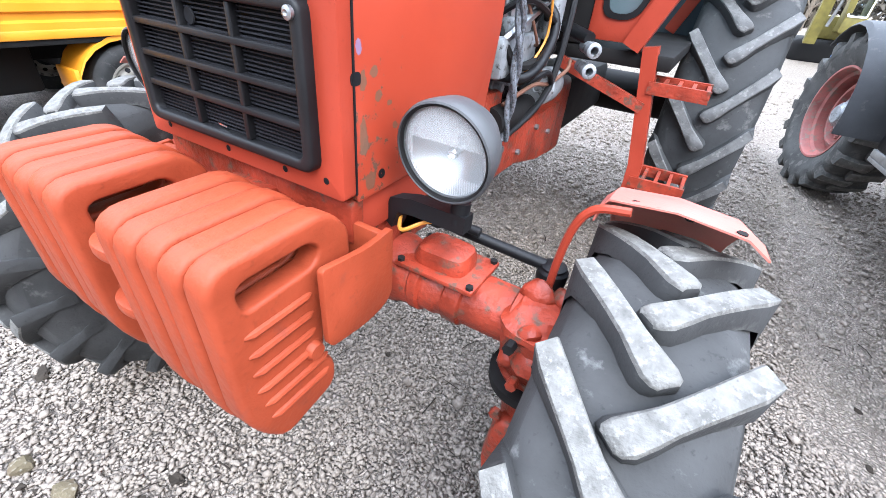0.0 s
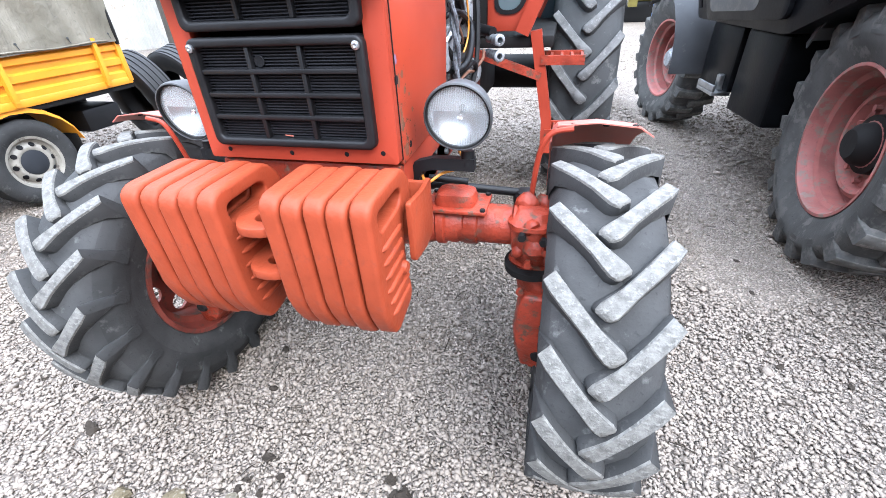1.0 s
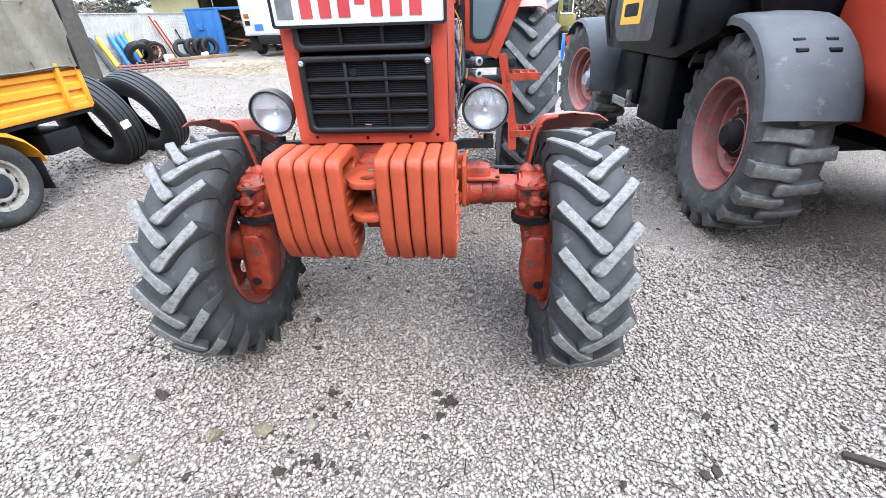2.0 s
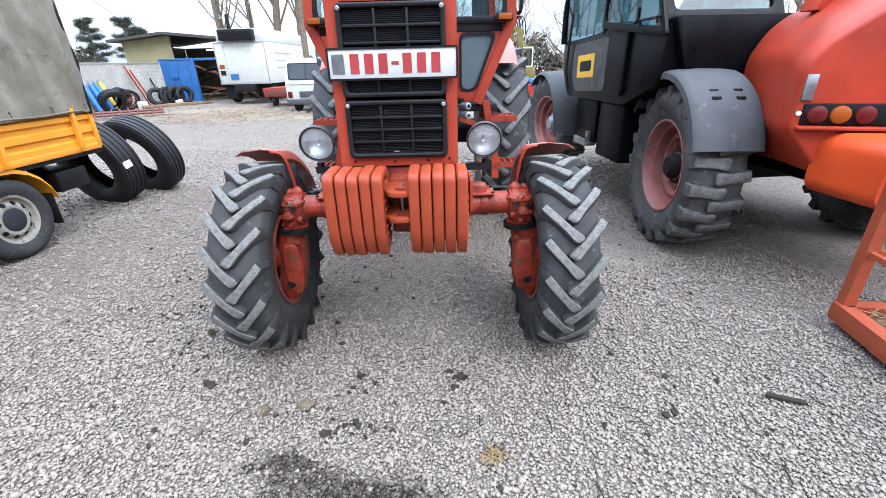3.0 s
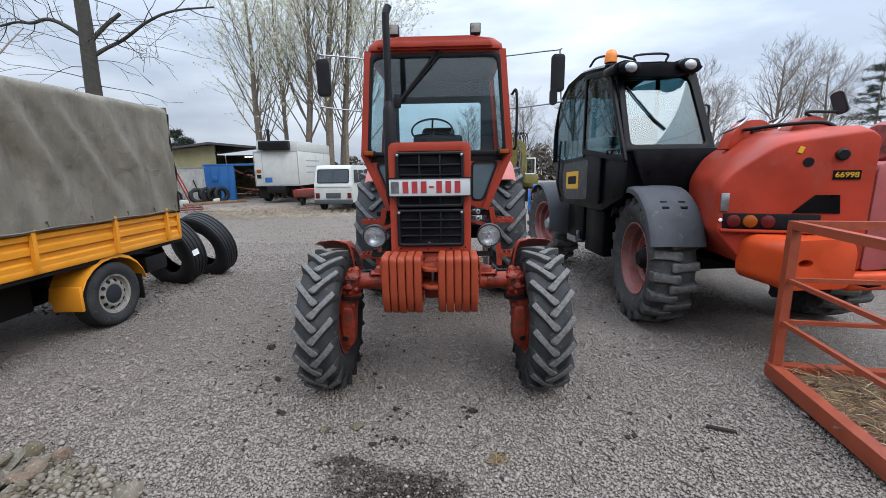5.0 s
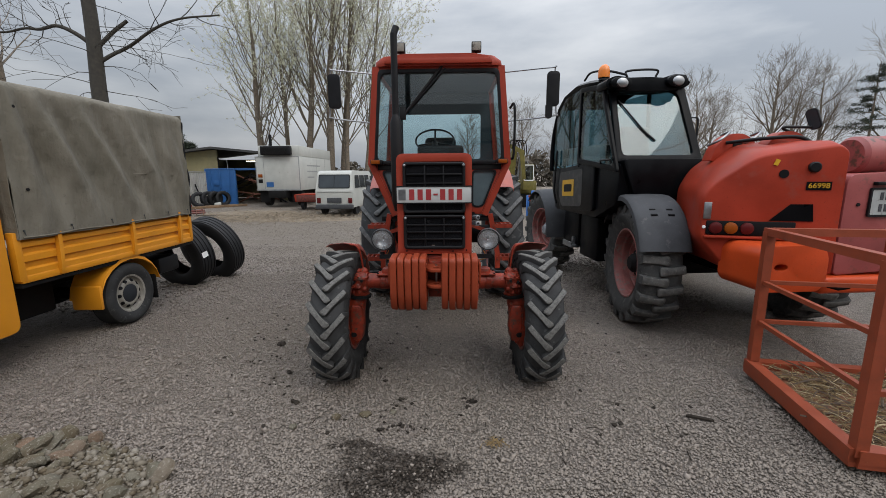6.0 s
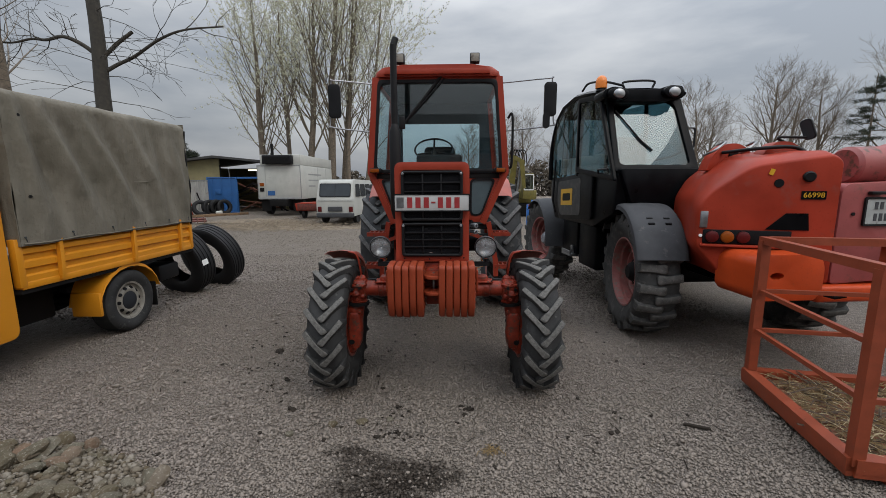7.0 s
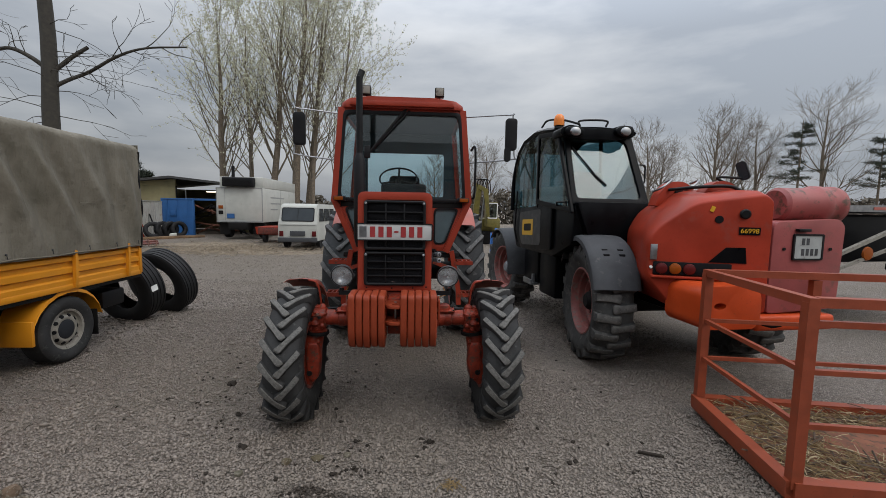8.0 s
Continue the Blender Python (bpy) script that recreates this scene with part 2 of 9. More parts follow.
M_RIMDARK = plain("greasy_dark_red_rim", (0.15, 0.030, 0.020), 0.5, vary=0.45, scale=9, dirt=(0.045, 0.032, 0.026), dirt_at=0.52)
M_CAGE = plain("brick_red_cage_paint", (0.24, 0.045, 0.0165), 0.5, vary=0.2, scale=12, dirt=(0.16, 0.05, 0.035), dirt_at=0.66)
M_STRAW = plain("straw", (0.20, 0.132, 0.055), 0.8, vary=0.5, scale=30, grain=300, bumps=0.6)
M_LOGOYEL = plain("yellow_decal", (0.60, 0.33, 0.015), 0.4, vary=0.05)
M_BLUE = plain("blue_container_paint", (0.022, 0.105, 0.29), 0.5, vary=0.2, scale=2)
M_SHEDWALL = plain("ochre_shed_wall", (0.22, 0.19, 0.095), 0.8, vary=0.2, scale=2)
M_VANWHITE = plain("aged_white_vehicle_paint", (0.45, 0.455, 0.42), 0.5, vary=0.12, scale=2, dirt=(0.33, 0.31, 0.27), dirt_at=0.62)
M_TRIMGREY = plain("grey_edge_trim", (0.27, 0.275, 0.27), 0.5, vary=0.2, scale=4)
M_GASYEL = plain("yellow_bottle_paint", (0.50, 0.34, 0.03), 0.5, vary=0.25, scale=5)
M_BEAM = plain("weathered_brown_timber", (0.20, 0.125, 0.07), 0.85, vary=0.4, scale=6)
M_FENCE = plain("white_corrugated_sheet", (0.38, 0.372, 0.345), 0.55, vary=0.2, scale=1.5, dirt=(0.26, 0.14, 0.08), dirt_at=0.62)
M_ROOF = plain("dark_roofing", (0.05, 0.048, 0.045), 0.8, vary=0.3)
M_BARK = plain("grey_brown_bark", (0.16, 0.128, 0.095), 0.9, vary=0.4, scale=8, grain=40, bumps=0.8)
M_BARKDARK = plain("dark_wet_bark", (0.045, 0.040, 0.032), 0.9, vary=0.4, scale=8, grain=40, bumps=0.8)
M_TWIG = plain("pale_twig", (0.42, 0.37, 0.27), 0.9, vary=0.3, scale=3)
M_PINE = plain("dark_pine_needles", (0.035, 0.045, 0.028), 0.9, vary=0.4, scale=3)
M_DUSTPANE = plain("dusty_dark_pane", (0.030, 0.031, 0.033), 0.35, vary=0.5, scale=4, dirt=(0.060, 0.058, 0.055), dirt_at=0.5, spec=0.3)
M_TINT = plain("dark_tinted_glass", (0.030, 0.037, 0.042), 0.1, vary=0.15, scale=3, bumps=0.0, spec=0.6)
# opaque pane whose bluish base colour stands in for reflected sky
M_BLUETINT = plain("bluish_sky_sheen_glass", (0.085, 0.122, 0.135), 0.15, vary=0.2, scale=3, bumps=0.0, spec=0.6)
M_HUBGREY = plain("dark_blue_grey_cap", (0.020, 0.022, 0.026), 0.6, vary=0.2, scale=8, spec=0.2)
M_TRUCKRIM = plain("dull_steel_rim", (0.235, 0.218, 0.185), 0.6, vary=0.25, scale=10, dirt=(0.06, 0.045, 0.035), dirt_at=0.56)
M_BRANCH = plain("pale_brown_branch", (0.17, 0.14, 0.105), 0.9, vary=0.35, scale=3)
M_DRUM = plain("rust_stained_pink_paint", (0.29, 0.068, 0.062), 0.5, vary=0.2, scale=4, dirt=(0.09, 0.045, 0.03), dirt_at=0.53)


def stone_mat():
    """Broken rubble: each stone grey, brown or ochre, with earth in its hollows."""
    m, n, l, p = node_mat("brown_grey_stone")
    info = n.new("ShaderNodeObjectInfo")
    r = n.new("ShaderNodeValToRGB")
    for k, (pos, c) in enumerate(((0.0, (0.105, 0.096, 0.072)), (0.45, (0.098, 0.080, 0.050)), (0.88, (0.135, 0.124, 0.098)), (1.0, (0.16, 0.085, 0.05)))):
        e = r.color_ramp.elements[k] if k < 2 else r.color_ramp.elements.new(pos)
        e.position, e.color = pos, col(c)
    l.new(info.outputs["Random"], r.inputs["Fac"])
    d = noise_node(n, l, 9.0, 7.0, 0.65)
    c = mix(n, l, ramp(n, l, d.outputs["Fac"], 0.42, 0.66), r.outputs["Color"], (0.085, 0.064, 0.042))
    g = noise_node(n, l, 90.0, 3.0)
    c = mix(n, l, ramp(n, l, g.outputs["Fac"], 0.55, 0.75), c, (0.26, 0.24, 0.20))
    l.new(c, p.inputs["Base Color"])
    p.inputs["Roughness"].default_value = 0.9
    p.inputs["Specular IOR Level"].default_value = 0.2
    bump(n, l, p, g.outputs["Fac"], 0.8, 0.006)
    return m


M_STONE = stone_mat()


def bits_mat():
    """Small rubble, each bit its own grey, brown or ochre."""
    m, n, l, p = node_mat("small_brown_rubble")
    g = n.new("ShaderNodeNewGeometry")
    c = ramp(n, l, g.outputs["Random Per Island"], 0.0, 1.0, (0.10, 0.078, 0.05), (0.22, 0.195, 0.16))
    d = noise_node(n, l, 40.0, 5.0, 0.6)
    c = mix(n, l, ramp(n, l, d.outputs["Fac"], 0.5, 0.7), c, (0.075, 0.056, 0.036))
    l.new(c, p.inputs["Base Color"])
    p.inputs["Roughness"].default_value = 0.9
    p.inputs["Specular IOR Level"].default_value = 0.2
    return m


M_BITS = bits_mat()
M_MOUND = plain("brown_earth_rubble", (0.13, 0.108, 0.08), 0.95, vary=0.5, scale=14, grain=70, bumps=1.0, dirt=(0.23, 0.21, 0.18), dirt_at=0.58, spec=0.15)
M_STRAWPALE = plain("pale_dry_straw", (0.42, 0.335, 0.20), 0.8, vary=0.35, scale=20)
M_DRYTWIG = plain("brown_twig_bark", (0.085, 0.055, 0.035), 0.85, vary=0.5, scale=30, bumps=0.5)
M_SCRAP = plain("rust_brown_scrap", (0.17, 0.065, 0.04), 0.8, vary=0.5, scale=8)
M_WOODCHIP = plain("pale_rubble", (0.185, 0.145, 0.10), 0.9, vary=0.4, scale=5, grain=30, bumps=0.8)
M_WIREY = plain("yellow_cable", (0.55, 0.22, 0.03), 0.5, vary=0.1)
M_EXCAV = plain("yellow_green_paint", (0.15, 0.125, 0.025), 0.55, vary=0.3)
M_BLUEPAINT = plain("blue_paint", (0.03, 0.16, 0.50), 0.5)
M_DARKSTONE = plain("dark_mud_clod", (0.032, 0.026, 0.021), 0.9, vary=0.3, spec=0.1)


def worn_panel():
    """Red sheet with chips down to rust, thickest at its lower front corner, and one patch of an older lilac coat."""
    m, n, l, p = node_mat("chipped_red_sheet")
    big = noise_node(n, l, 3.0)
    c = mix(n, l, ramp(n, l, big.outputs["Fac"], 0.3, 0.7), (0.26, 0.033, 0.015), (0.33, 0.045, 0.021))
    tc = n.new("ShaderNodeTexCoord")
    def near(cy, cz, ry, rz):
        mp = n.new("ShaderNodeMapping")
        mp.inputs["Location"].default_value = (0, -cy / ry, -cz / rz)
        mp.inputs["Scale"].default_value = (0, 1 / ry, 1 / rz)
        l.new(tc.outputs["Object"], mp.inputs["Vector"])
        ln = n.new("ShaderNodeVectorMath")
        ln.operation = "LENGTH"
        l.new(mp.outputs["Vector"], ln.inputs[0])
        return ln.outputs["Value"]
    chip = noise_node(n, l, 46.0, 7.0, 0.70)
    grad = n.new("ShaderNodeMapRange")
    grad.inputs["From Max"].default_value = 1.6
    grad.inputs["To Min"].default_value, grad.inputs["To Max"].default_value = 0.13, -0.10
    l.new(near(-0.035, 1.05, 0.17, 0.20), grad.inputs["Value"])
    add = n.new("ShaderNodeMath")
    l.new(chip.outputs["Fac"], add.inputs[0])
    l.new(grad.outputs["Result"], add.inputs[1])
    fleck = ramp(n, l, add.outputs[0], 0.665, 0.68)
    halo = ramp(n, l, add.outputs[0], 0.63, 0.67)
    c = mix(n, l, halo, c, (0.22, 0.045, 0.025))
    c = mix(n, l, fleck, c, (0.085, 0.045, 0.028))
    def patch(base, cy, cz, ry, rz, colour):
        spot = n.new("ShaderNodeMath")
        spot.operation = "MULTIPLY_ADD"
        spot.inputs[1].default_value = -2.4
        l.new(chip.outputs["Fac"], spot.inputs[0])
        l.new(near(cy, cz, ry, rz), spot.inputs[2])
        return mix(n, l, ramp(n, l, spot.outputs[0], -0.93, -0.86, (0.9, 0.9, 0.9), (0, 0, 0)), base, colour)
    c = patch(c, -0.042, 1.223, 0.006, 0.009, (0.17, 0.12, 0.20))
    for cy, cz, ry, rz in ((-0.008, 1.186, 0.016, 0.016), (0.001, 1.150, 0.014, 0.016), (-0.036, 1.092, 0.016, 0.05), (-0.022, 1.014, 0.024, 0.03), (-0.034, 1.175, 0.014, 0.024), (0.045, 1.095, 0.012, 0.012), (0.03, 1.135, 0.013, 0.009)):
        c = patch(c, cy, cz, 0.46 * ry, 0.46 * rz, (0.12, 0.060, 0.036))
    l.new(c, p.inputs["Base Color"])
    l.new(ramp(n, l, fleck, 0.0, 1.0, (0.36, 0.36, 0.36), (0.8, 0.8, 0.8)), p.inputs["Roughness"])
    p.inputs["Specular IOR Level"].default_value = 0.35
    bump(n, l, p, ramp(n, l, add.outputs[0], 0.66, 0.645), 0.3, 0.002)
    return m


M_PANEL = worn_panel()

# ---------------------------------------------------------------- mesh helpers
def thing(name, label, category, m=None, group="", kind=""):
    ob = new(name)
    ob.empty_display_size = 0.1
    if m is not None:
        ob.matrix_basis = m
    return tagged(ob, label, category, group, kind)


def finish(name, bm, mats, smooth=38):
    me = bpy.data.meshes.new(name)
    bm.normal_update()
    bm.to_mesh(me)
    bm.free()
    for k in (mats if isinstance(mats, (list, tuple)) else [mats]):
        me.materials.append(k)
    if smooth:
        me.polygons.foreach_set("use_smooth", [True] * len(me.polygons))
        me.set_sharp_from_angle(angle=radians(smooth))
    return me


def part(name, bm, material, parent, label="", m=None, smooth=38):
    if m is not None:
        bm.transform(m)
        if m.determinant() < 0:
            bmesh.ops.reverse_faces(bm, faces=bm.faces)
    ob = new(name, finish(name, bm, material, smooth))
    ob.parent = parent
    return tagged(ob, label)


def lone(name, bm, material, label, category, m=None, group="", kind="", smooth=38):
    ob = new(name, finish(name, bm, material, smooth))
    if m is not None:
        ob.matrix_basis = m
    return tagged(ob, label, category, group, kind)


def bevel(bm, width, seg=2, angle=30, faces=None):
    if width <= 0:
        return bm
    bm.normal_update()
    edges = [e for e in bm.edges if len(e.link_faces) == 2 and e.calc_face_angle(0) > radians(angle)]
    bmesh.ops.bevel(bm, geom=edges, offset=width, segments=seg, affect="EDGES", profile=0.5, clamp_overlap=True)
    return bm


def merge(*bms):
    out = bmesh.new()
    for b in bms:
        me = bpy.data.meshes.new("tmp")
        b.to_mesh(me)
        out.from_mesh(me)
        bpy.data.meshes.remove(me)
    return out


def box(x0, x1, y0, y1, z0, z1, bev=0.0, seg=2):
    bm = bmesh.new()
    bmesh.ops.create_cube(bm, size=1, matrix=Matrix.Translation(((x0 + x1) / 2, (y0 + y1) / 2, (z0 + z1) / 2)) @ Matrix.Diagonal((x1 - x0, y1 - y0, z1 - z0, 1)))
    return bevel(bm, bev, seg)


def frame_axes(d):
    d = Vector(d).normalized()
    a = Vector((0, 0, 1)) if abs(d.z) < 0.95 else Vector((0, 1, 0))
    u = d.cross(a).normalized()
    return u, u.cross(d).normalized()


def tube(pts, r, n=10, caps=True, square=False):
    """A round (or square) bar along a line of points; r is one radius or one for each point."""
    bm = bmesh.new()
    pts = [Vector(p) for p in pts]
    rs = r if isinstance(r, (list, tuple)) else [r] * len(pts)
    rings = []
    u = None
    for i, p in enumerate(pts):
        d = (pts[min(i + 1, len(pts) - 1)] - pts[max(i - 1, 0)]).normalized()
        if u is None:
            u, v = frame_axes(d)
        else:
            u = (u - d * u.dot(d)).normalized()
            v = u.cross(d).normalized()
        k = 4 if square else n
        off = math.pi / 4 if square else 0
        rr = rs[i] * (1.414 if square else 1)
        rings.append([bm.verts.new(p + rr * (u * math.cos(off + 2 * math.pi * j / k) + v * math.sin(off + 2 * math.pi * j / k))) for j in range(k)])
    for a, b in zip(rings, rings[1:]):
        for j in range(len(a)):
            bm.faces.new((a[j], a[(j + 1) % len(a)], b[(j + 1) % len(a)], b[j]))
    if caps:
        bm.faces.new(rings[0][::-1])
        bm.faces.new(rings[-1])
    bmesh.ops.recalc_face_normals(bm, faces=bm.faces)
    return bm


def curve_pts(pts, n=6):
    """A smooth line through the points."""
    p = [Vector(q) for q in pts]
    p = [p[0] * 2 - p[1]] + p + [p[-1] * 2 - p[-2]]
    out = []
    for i in range(1, len(p) - 2):
        for k in range(n):
            t = k / n
            out.append(0.5 * (2 * p[i] + (p[i + 1] - p[i - 1]) * t + (2 * p[i - 1] - 5 * p[i] + 4 * p[i + 1] - p[i + 2]) * t * t + (3 * p[i] - p[i - 1] - 3 * p[i + 1] + p[i + 2]) * t ** 3))
    return out + [p[-2]]


def lathe(profile, n=40, axis="X", closed=False):
    """Turns a profile of (along, radius) round an axis."""
    bm = bmesh.new()
    rings = []
    for a, r in profile:
        ring = []
        for j in range(n):
            t = 2 * math.pi * j / n
            c, s = r * math.sin(t), r * math.cos(t)
            ring.append(bm.verts.new({"X": (a, c, s), "Y": (c, a, s), "Z": (c, s, a)}[axis]))
        rings.append(ring)
    pairs = list(zip(rings, rings[1:])) + ([(rings[-1], rings[0])] if closed else [])
    for a, b in pairs:
        for j in range(n):
            bm.faces.new((a[j], a[(j + 1) % n], b[(j + 1) % n], b[j]))
    bmesh.ops.remove_doubles(bm, verts=bm.verts, dist=1e-5)
    bmesh.ops.recalc_face_normals(bm, faces=bm.faces)
    return bm


def rounded(x0, x1, z0, z1, r, n=4):
    """A rectangle with rounded corners, as a loop of 2D points."""
    out = []
    for cx, cz, a in ((x1 - r, z1 - r, 0), (x0 + r, z1 - r, 90), (x0 + r, z0 + r, 180), (x1 - r, z0 + r, 270)):
        for k in range(n + 1):
            t = radians(a + 90 * k / n)
            out.append((cx + r * math.cos(t), cz + r * math.sin(t)))
    return out


def fillet(pts, r, n=4):
    """Rounds the corners of a 2D loop."""
    out = []
    m = len(pts)
    for i in range(m):
        p, a, b = Vector(pts[i]), Vector(pts[i - 1]), Vector(pts[(i + 1) % m])
        rr = r[i] if isinstance(r, (list, tuple)) else r
        d1, d2 = (a - p), (b - p)
        k = min(rr, d1.length * 0.45, d2.length * 0.45)
        if k < 1e-4:
            out.append(tuple(p))
            continue
        s, e = p + d1.normalized() * k, p + d2.normalized() * k
        for j in range(n + 1):
            t = j / n
            out.append(tuple((1 - t) ** 2 * s + 2 * t * (1 - t) * p + t * t * e))
    return out


def slab(loops, lo, hi, axis="Y", bev=0.0, seg=2):
    """A plate cut from 2D loops (the first the outline, the rest holes), from lo to hi along the axis."""
    bm = bmesh.new()
    edges = []
    for loop in loops:
        vs = [bm.verts.new({"X": (lo, a, b), "Y": (a, lo, b), "Z": (a, b, lo)}[axis]) for a, b in loop]
        edges += [bm.edges.new((vs[i], vs[(i + 1) % len(vs)])) for i in range(len(vs))]
    bmesh.ops.triangle_fill(bm, use_beauty=True, use_dissolve=False, edges=edges)
    ext = bmesh.ops.extrude_face_region(bm, geom=bm.faces[:])
    d = {"X": (hi - lo, 0, 0), "Y": (0, hi - lo, 0), "Z": (0, 0, hi - lo)}[axis]
    bmesh.ops.translate(bm, vec=d, verts=[g for g in ext["geom"] if isinstance(g, bmesh.types.BMVert)])
    bmesh.ops.recalc_face_normals(bm, faces=bm.faces)
    return bevel(bm, bev, seg, 40)


def loft(rings, caps=True):
    bm = bmesh.new()
    rs = [[bm.verts.new(p) for p in ring] for ring in rings]
    for a, b in zip(rs, rs[1:]):
        for j in range(len(a)):
            bm.faces.new((a[j], a[(j + 1) % len(a)], b[(j + 1) % len(a)], b[j]))
    if caps:
        bm.faces.new(rs[0][::-1])
        bm.faces.new(rs[-1])
    bmesh.ops.recalc_face_normals(bm, faces=bm.faces)
    return bm


def sheet(rows, thick):
    """A bent sheet through rows of points, with a thickness."""
    bm = bmesh.new()
    g = [[bm.verts.new(p) for p in row] for row in rows]
    for a, b in zip(g, g[1:]):
        for j in range(len(a) - 1):
            bm.faces.new((a[j], a[j + 1], b[j + 1], b[j]))
    bmesh.ops.recalc_face_normals(bm, faces=bm.faces)
    bmesh.ops.solidify(bm, geom=bm.faces[:], thickness=thick)
    bmesh.ops.recalc_face_normals(bm, faces=bm.faces)
    return bm


def bolt(p, d, r=0.012, h=0.012):
    p, d = Vector(p), Vector(d).normalized()
    return tube([p, p + d * h], r, 6)


def rough_up(bm, amount, scale):
    for v in bm.verts:
        v.co += Vector(noise.noise_vector(v.co * scale)) * amount
    return bm


MIRX = Matrix.Diagonal((-1, 1, 1, 1))


# ---------------------------------------------------------------- ground
def smooth(a, b, v):
    t = min(1.0, max(0.0, (v - a) / (b - a)))
    return t * t * (3 - 2 * t)


def ground_z(x, y):
    """The yard falls a little towards the truck and towards the far end."""
    return -0.07 * smooth(1.0, 1.8, x) * smooth(0.5, 1.2, y) * smooth(8.0, 5.0, y) - 0.04 * smooth(-1.2, -3.4, x) * smooth(-1.5, 0.5, y) - 0.30 * smooth(4.5, 16, y) + 0.15 * smooth(16.5, 20.5, y)


def gravel_mat(name, cell):
    m, n, l, p = node_mat(name)
    tc = n.new("ShaderNodeTexCoord")
    vo = n.new("ShaderNodeTexVoronoi")
    vo.inputs["Scale"].default_value = cell
    vo.inputs["Randomness"].default_value = 1.0
    l.new(tc.outputs["Object"], vo.inputs["Vector"])
    edge = n.new("ShaderNodeTexVoronoi")
    edge.feature = "DISTANCE_TO_EDGE"
    edge.inputs["Scale"].default_value = cell
    l.new(tc.outputs["Object"], edge.inputs["Vector"])
    sep = n.new("ShaderNodeSeparateColor")
    l.new(vo.outputs["Color"], sep.inputs["Color"])
    c = ramp(n, l, sep.outputs["Red"], 0.0, 1.0, (0.30, 0.256, 0.224), (0.47, 0.401, 0.351))
    # darker cell edges paint the shade in the gaps between stones
    c = mix(n, l, ramp(n, l, edge.outputs["Distance"], 0.01, 0.13), (0.180, 0.151, 0.126), c)
    c = soil(n, l, c)
    c = oil_stain(n, l, c)
    l.new(c, p.inputs["Base Color"])
    p.inputs["Roughness"].default_value = 0.8
    p.inputs["Specular IOR Level"].default_value = 0.3
    bump(n, l, p, ramp(n, l, edge.outputs["Distance"], 0.0, 0.32), 1.0, 0.02)
    return m


def soil(n, l, c):
    """Earth trodden into the gravel: clumps, broad patches, and most of it at the far side of the yard."""
    clump = noise_node(n, l, 16.0, 5.0, 0.62)
    c = mix(n, l, ramp(n, l, clump.outputs["Fac"], 0.50, 0.68, (0, 0, 0), (0.55, 0.55, 0.55)), c, (0.105, 0.083, 0.066))
    crumb = noise_node(n, l, 42.0, 3.0, 0.6)
    c = mix(n, l, ramp(n, l, crumb.outputs["Fac"], 0.52, 0.64, (0, 0, 0), (0.58, 0.58, 0.58)), c, (0.095, 0.078, 0.065))
    pale = noise_node(n, l, 27.0, 4.0, 0.7)
    c = mix(n, l, ramp(n, l, pale.outputs["Fac"], 0.55, 0.66, (0, 0, 0), (0.36, 0.36, 0.36)), c, (0.39, 0.335, 0.288))
    big = noise_node(n, l, 0.55, 6.0)
    c = mix(n, l, ramp(n, l, big.outputs["Fac"], 0.38, 0.68, (0, 0, 0), (0.45, 0.45, 0.45)), c, (0.205, 0.173, 0.138))
    tc = n.new("ShaderNodeTexCoord")
    sep = n.new("ShaderNodeSeparateXYZ")
    l.new(tc.outputs["Object"], sep.inputs[0])
    far = n.new("ShaderNodeMapRange")
    far.inputs["From Min"].default_value, far.inputs["From Max"].default_value = 2.0, 9.0
    far.inputs["To Max"].default_value = 0.35
    l.new(sep.outputs["Y"], far.inputs["Value"])
    patch = noise_node(n, l, 0.9, 7.0, 0.65)
    add = n.new("ShaderNodeMath")
    l.new(far.outputs["Result"], add.inputs[0])
    l.new(patch.outputs["Fac"], add.inputs[1])
    return mix(n, l, ramp(n, l, add.outputs[0], 0.58, 0.85, (0, 0, 0), (0.75, 0.75, 0.75)), c, (0.225, 0.190, 0.150))


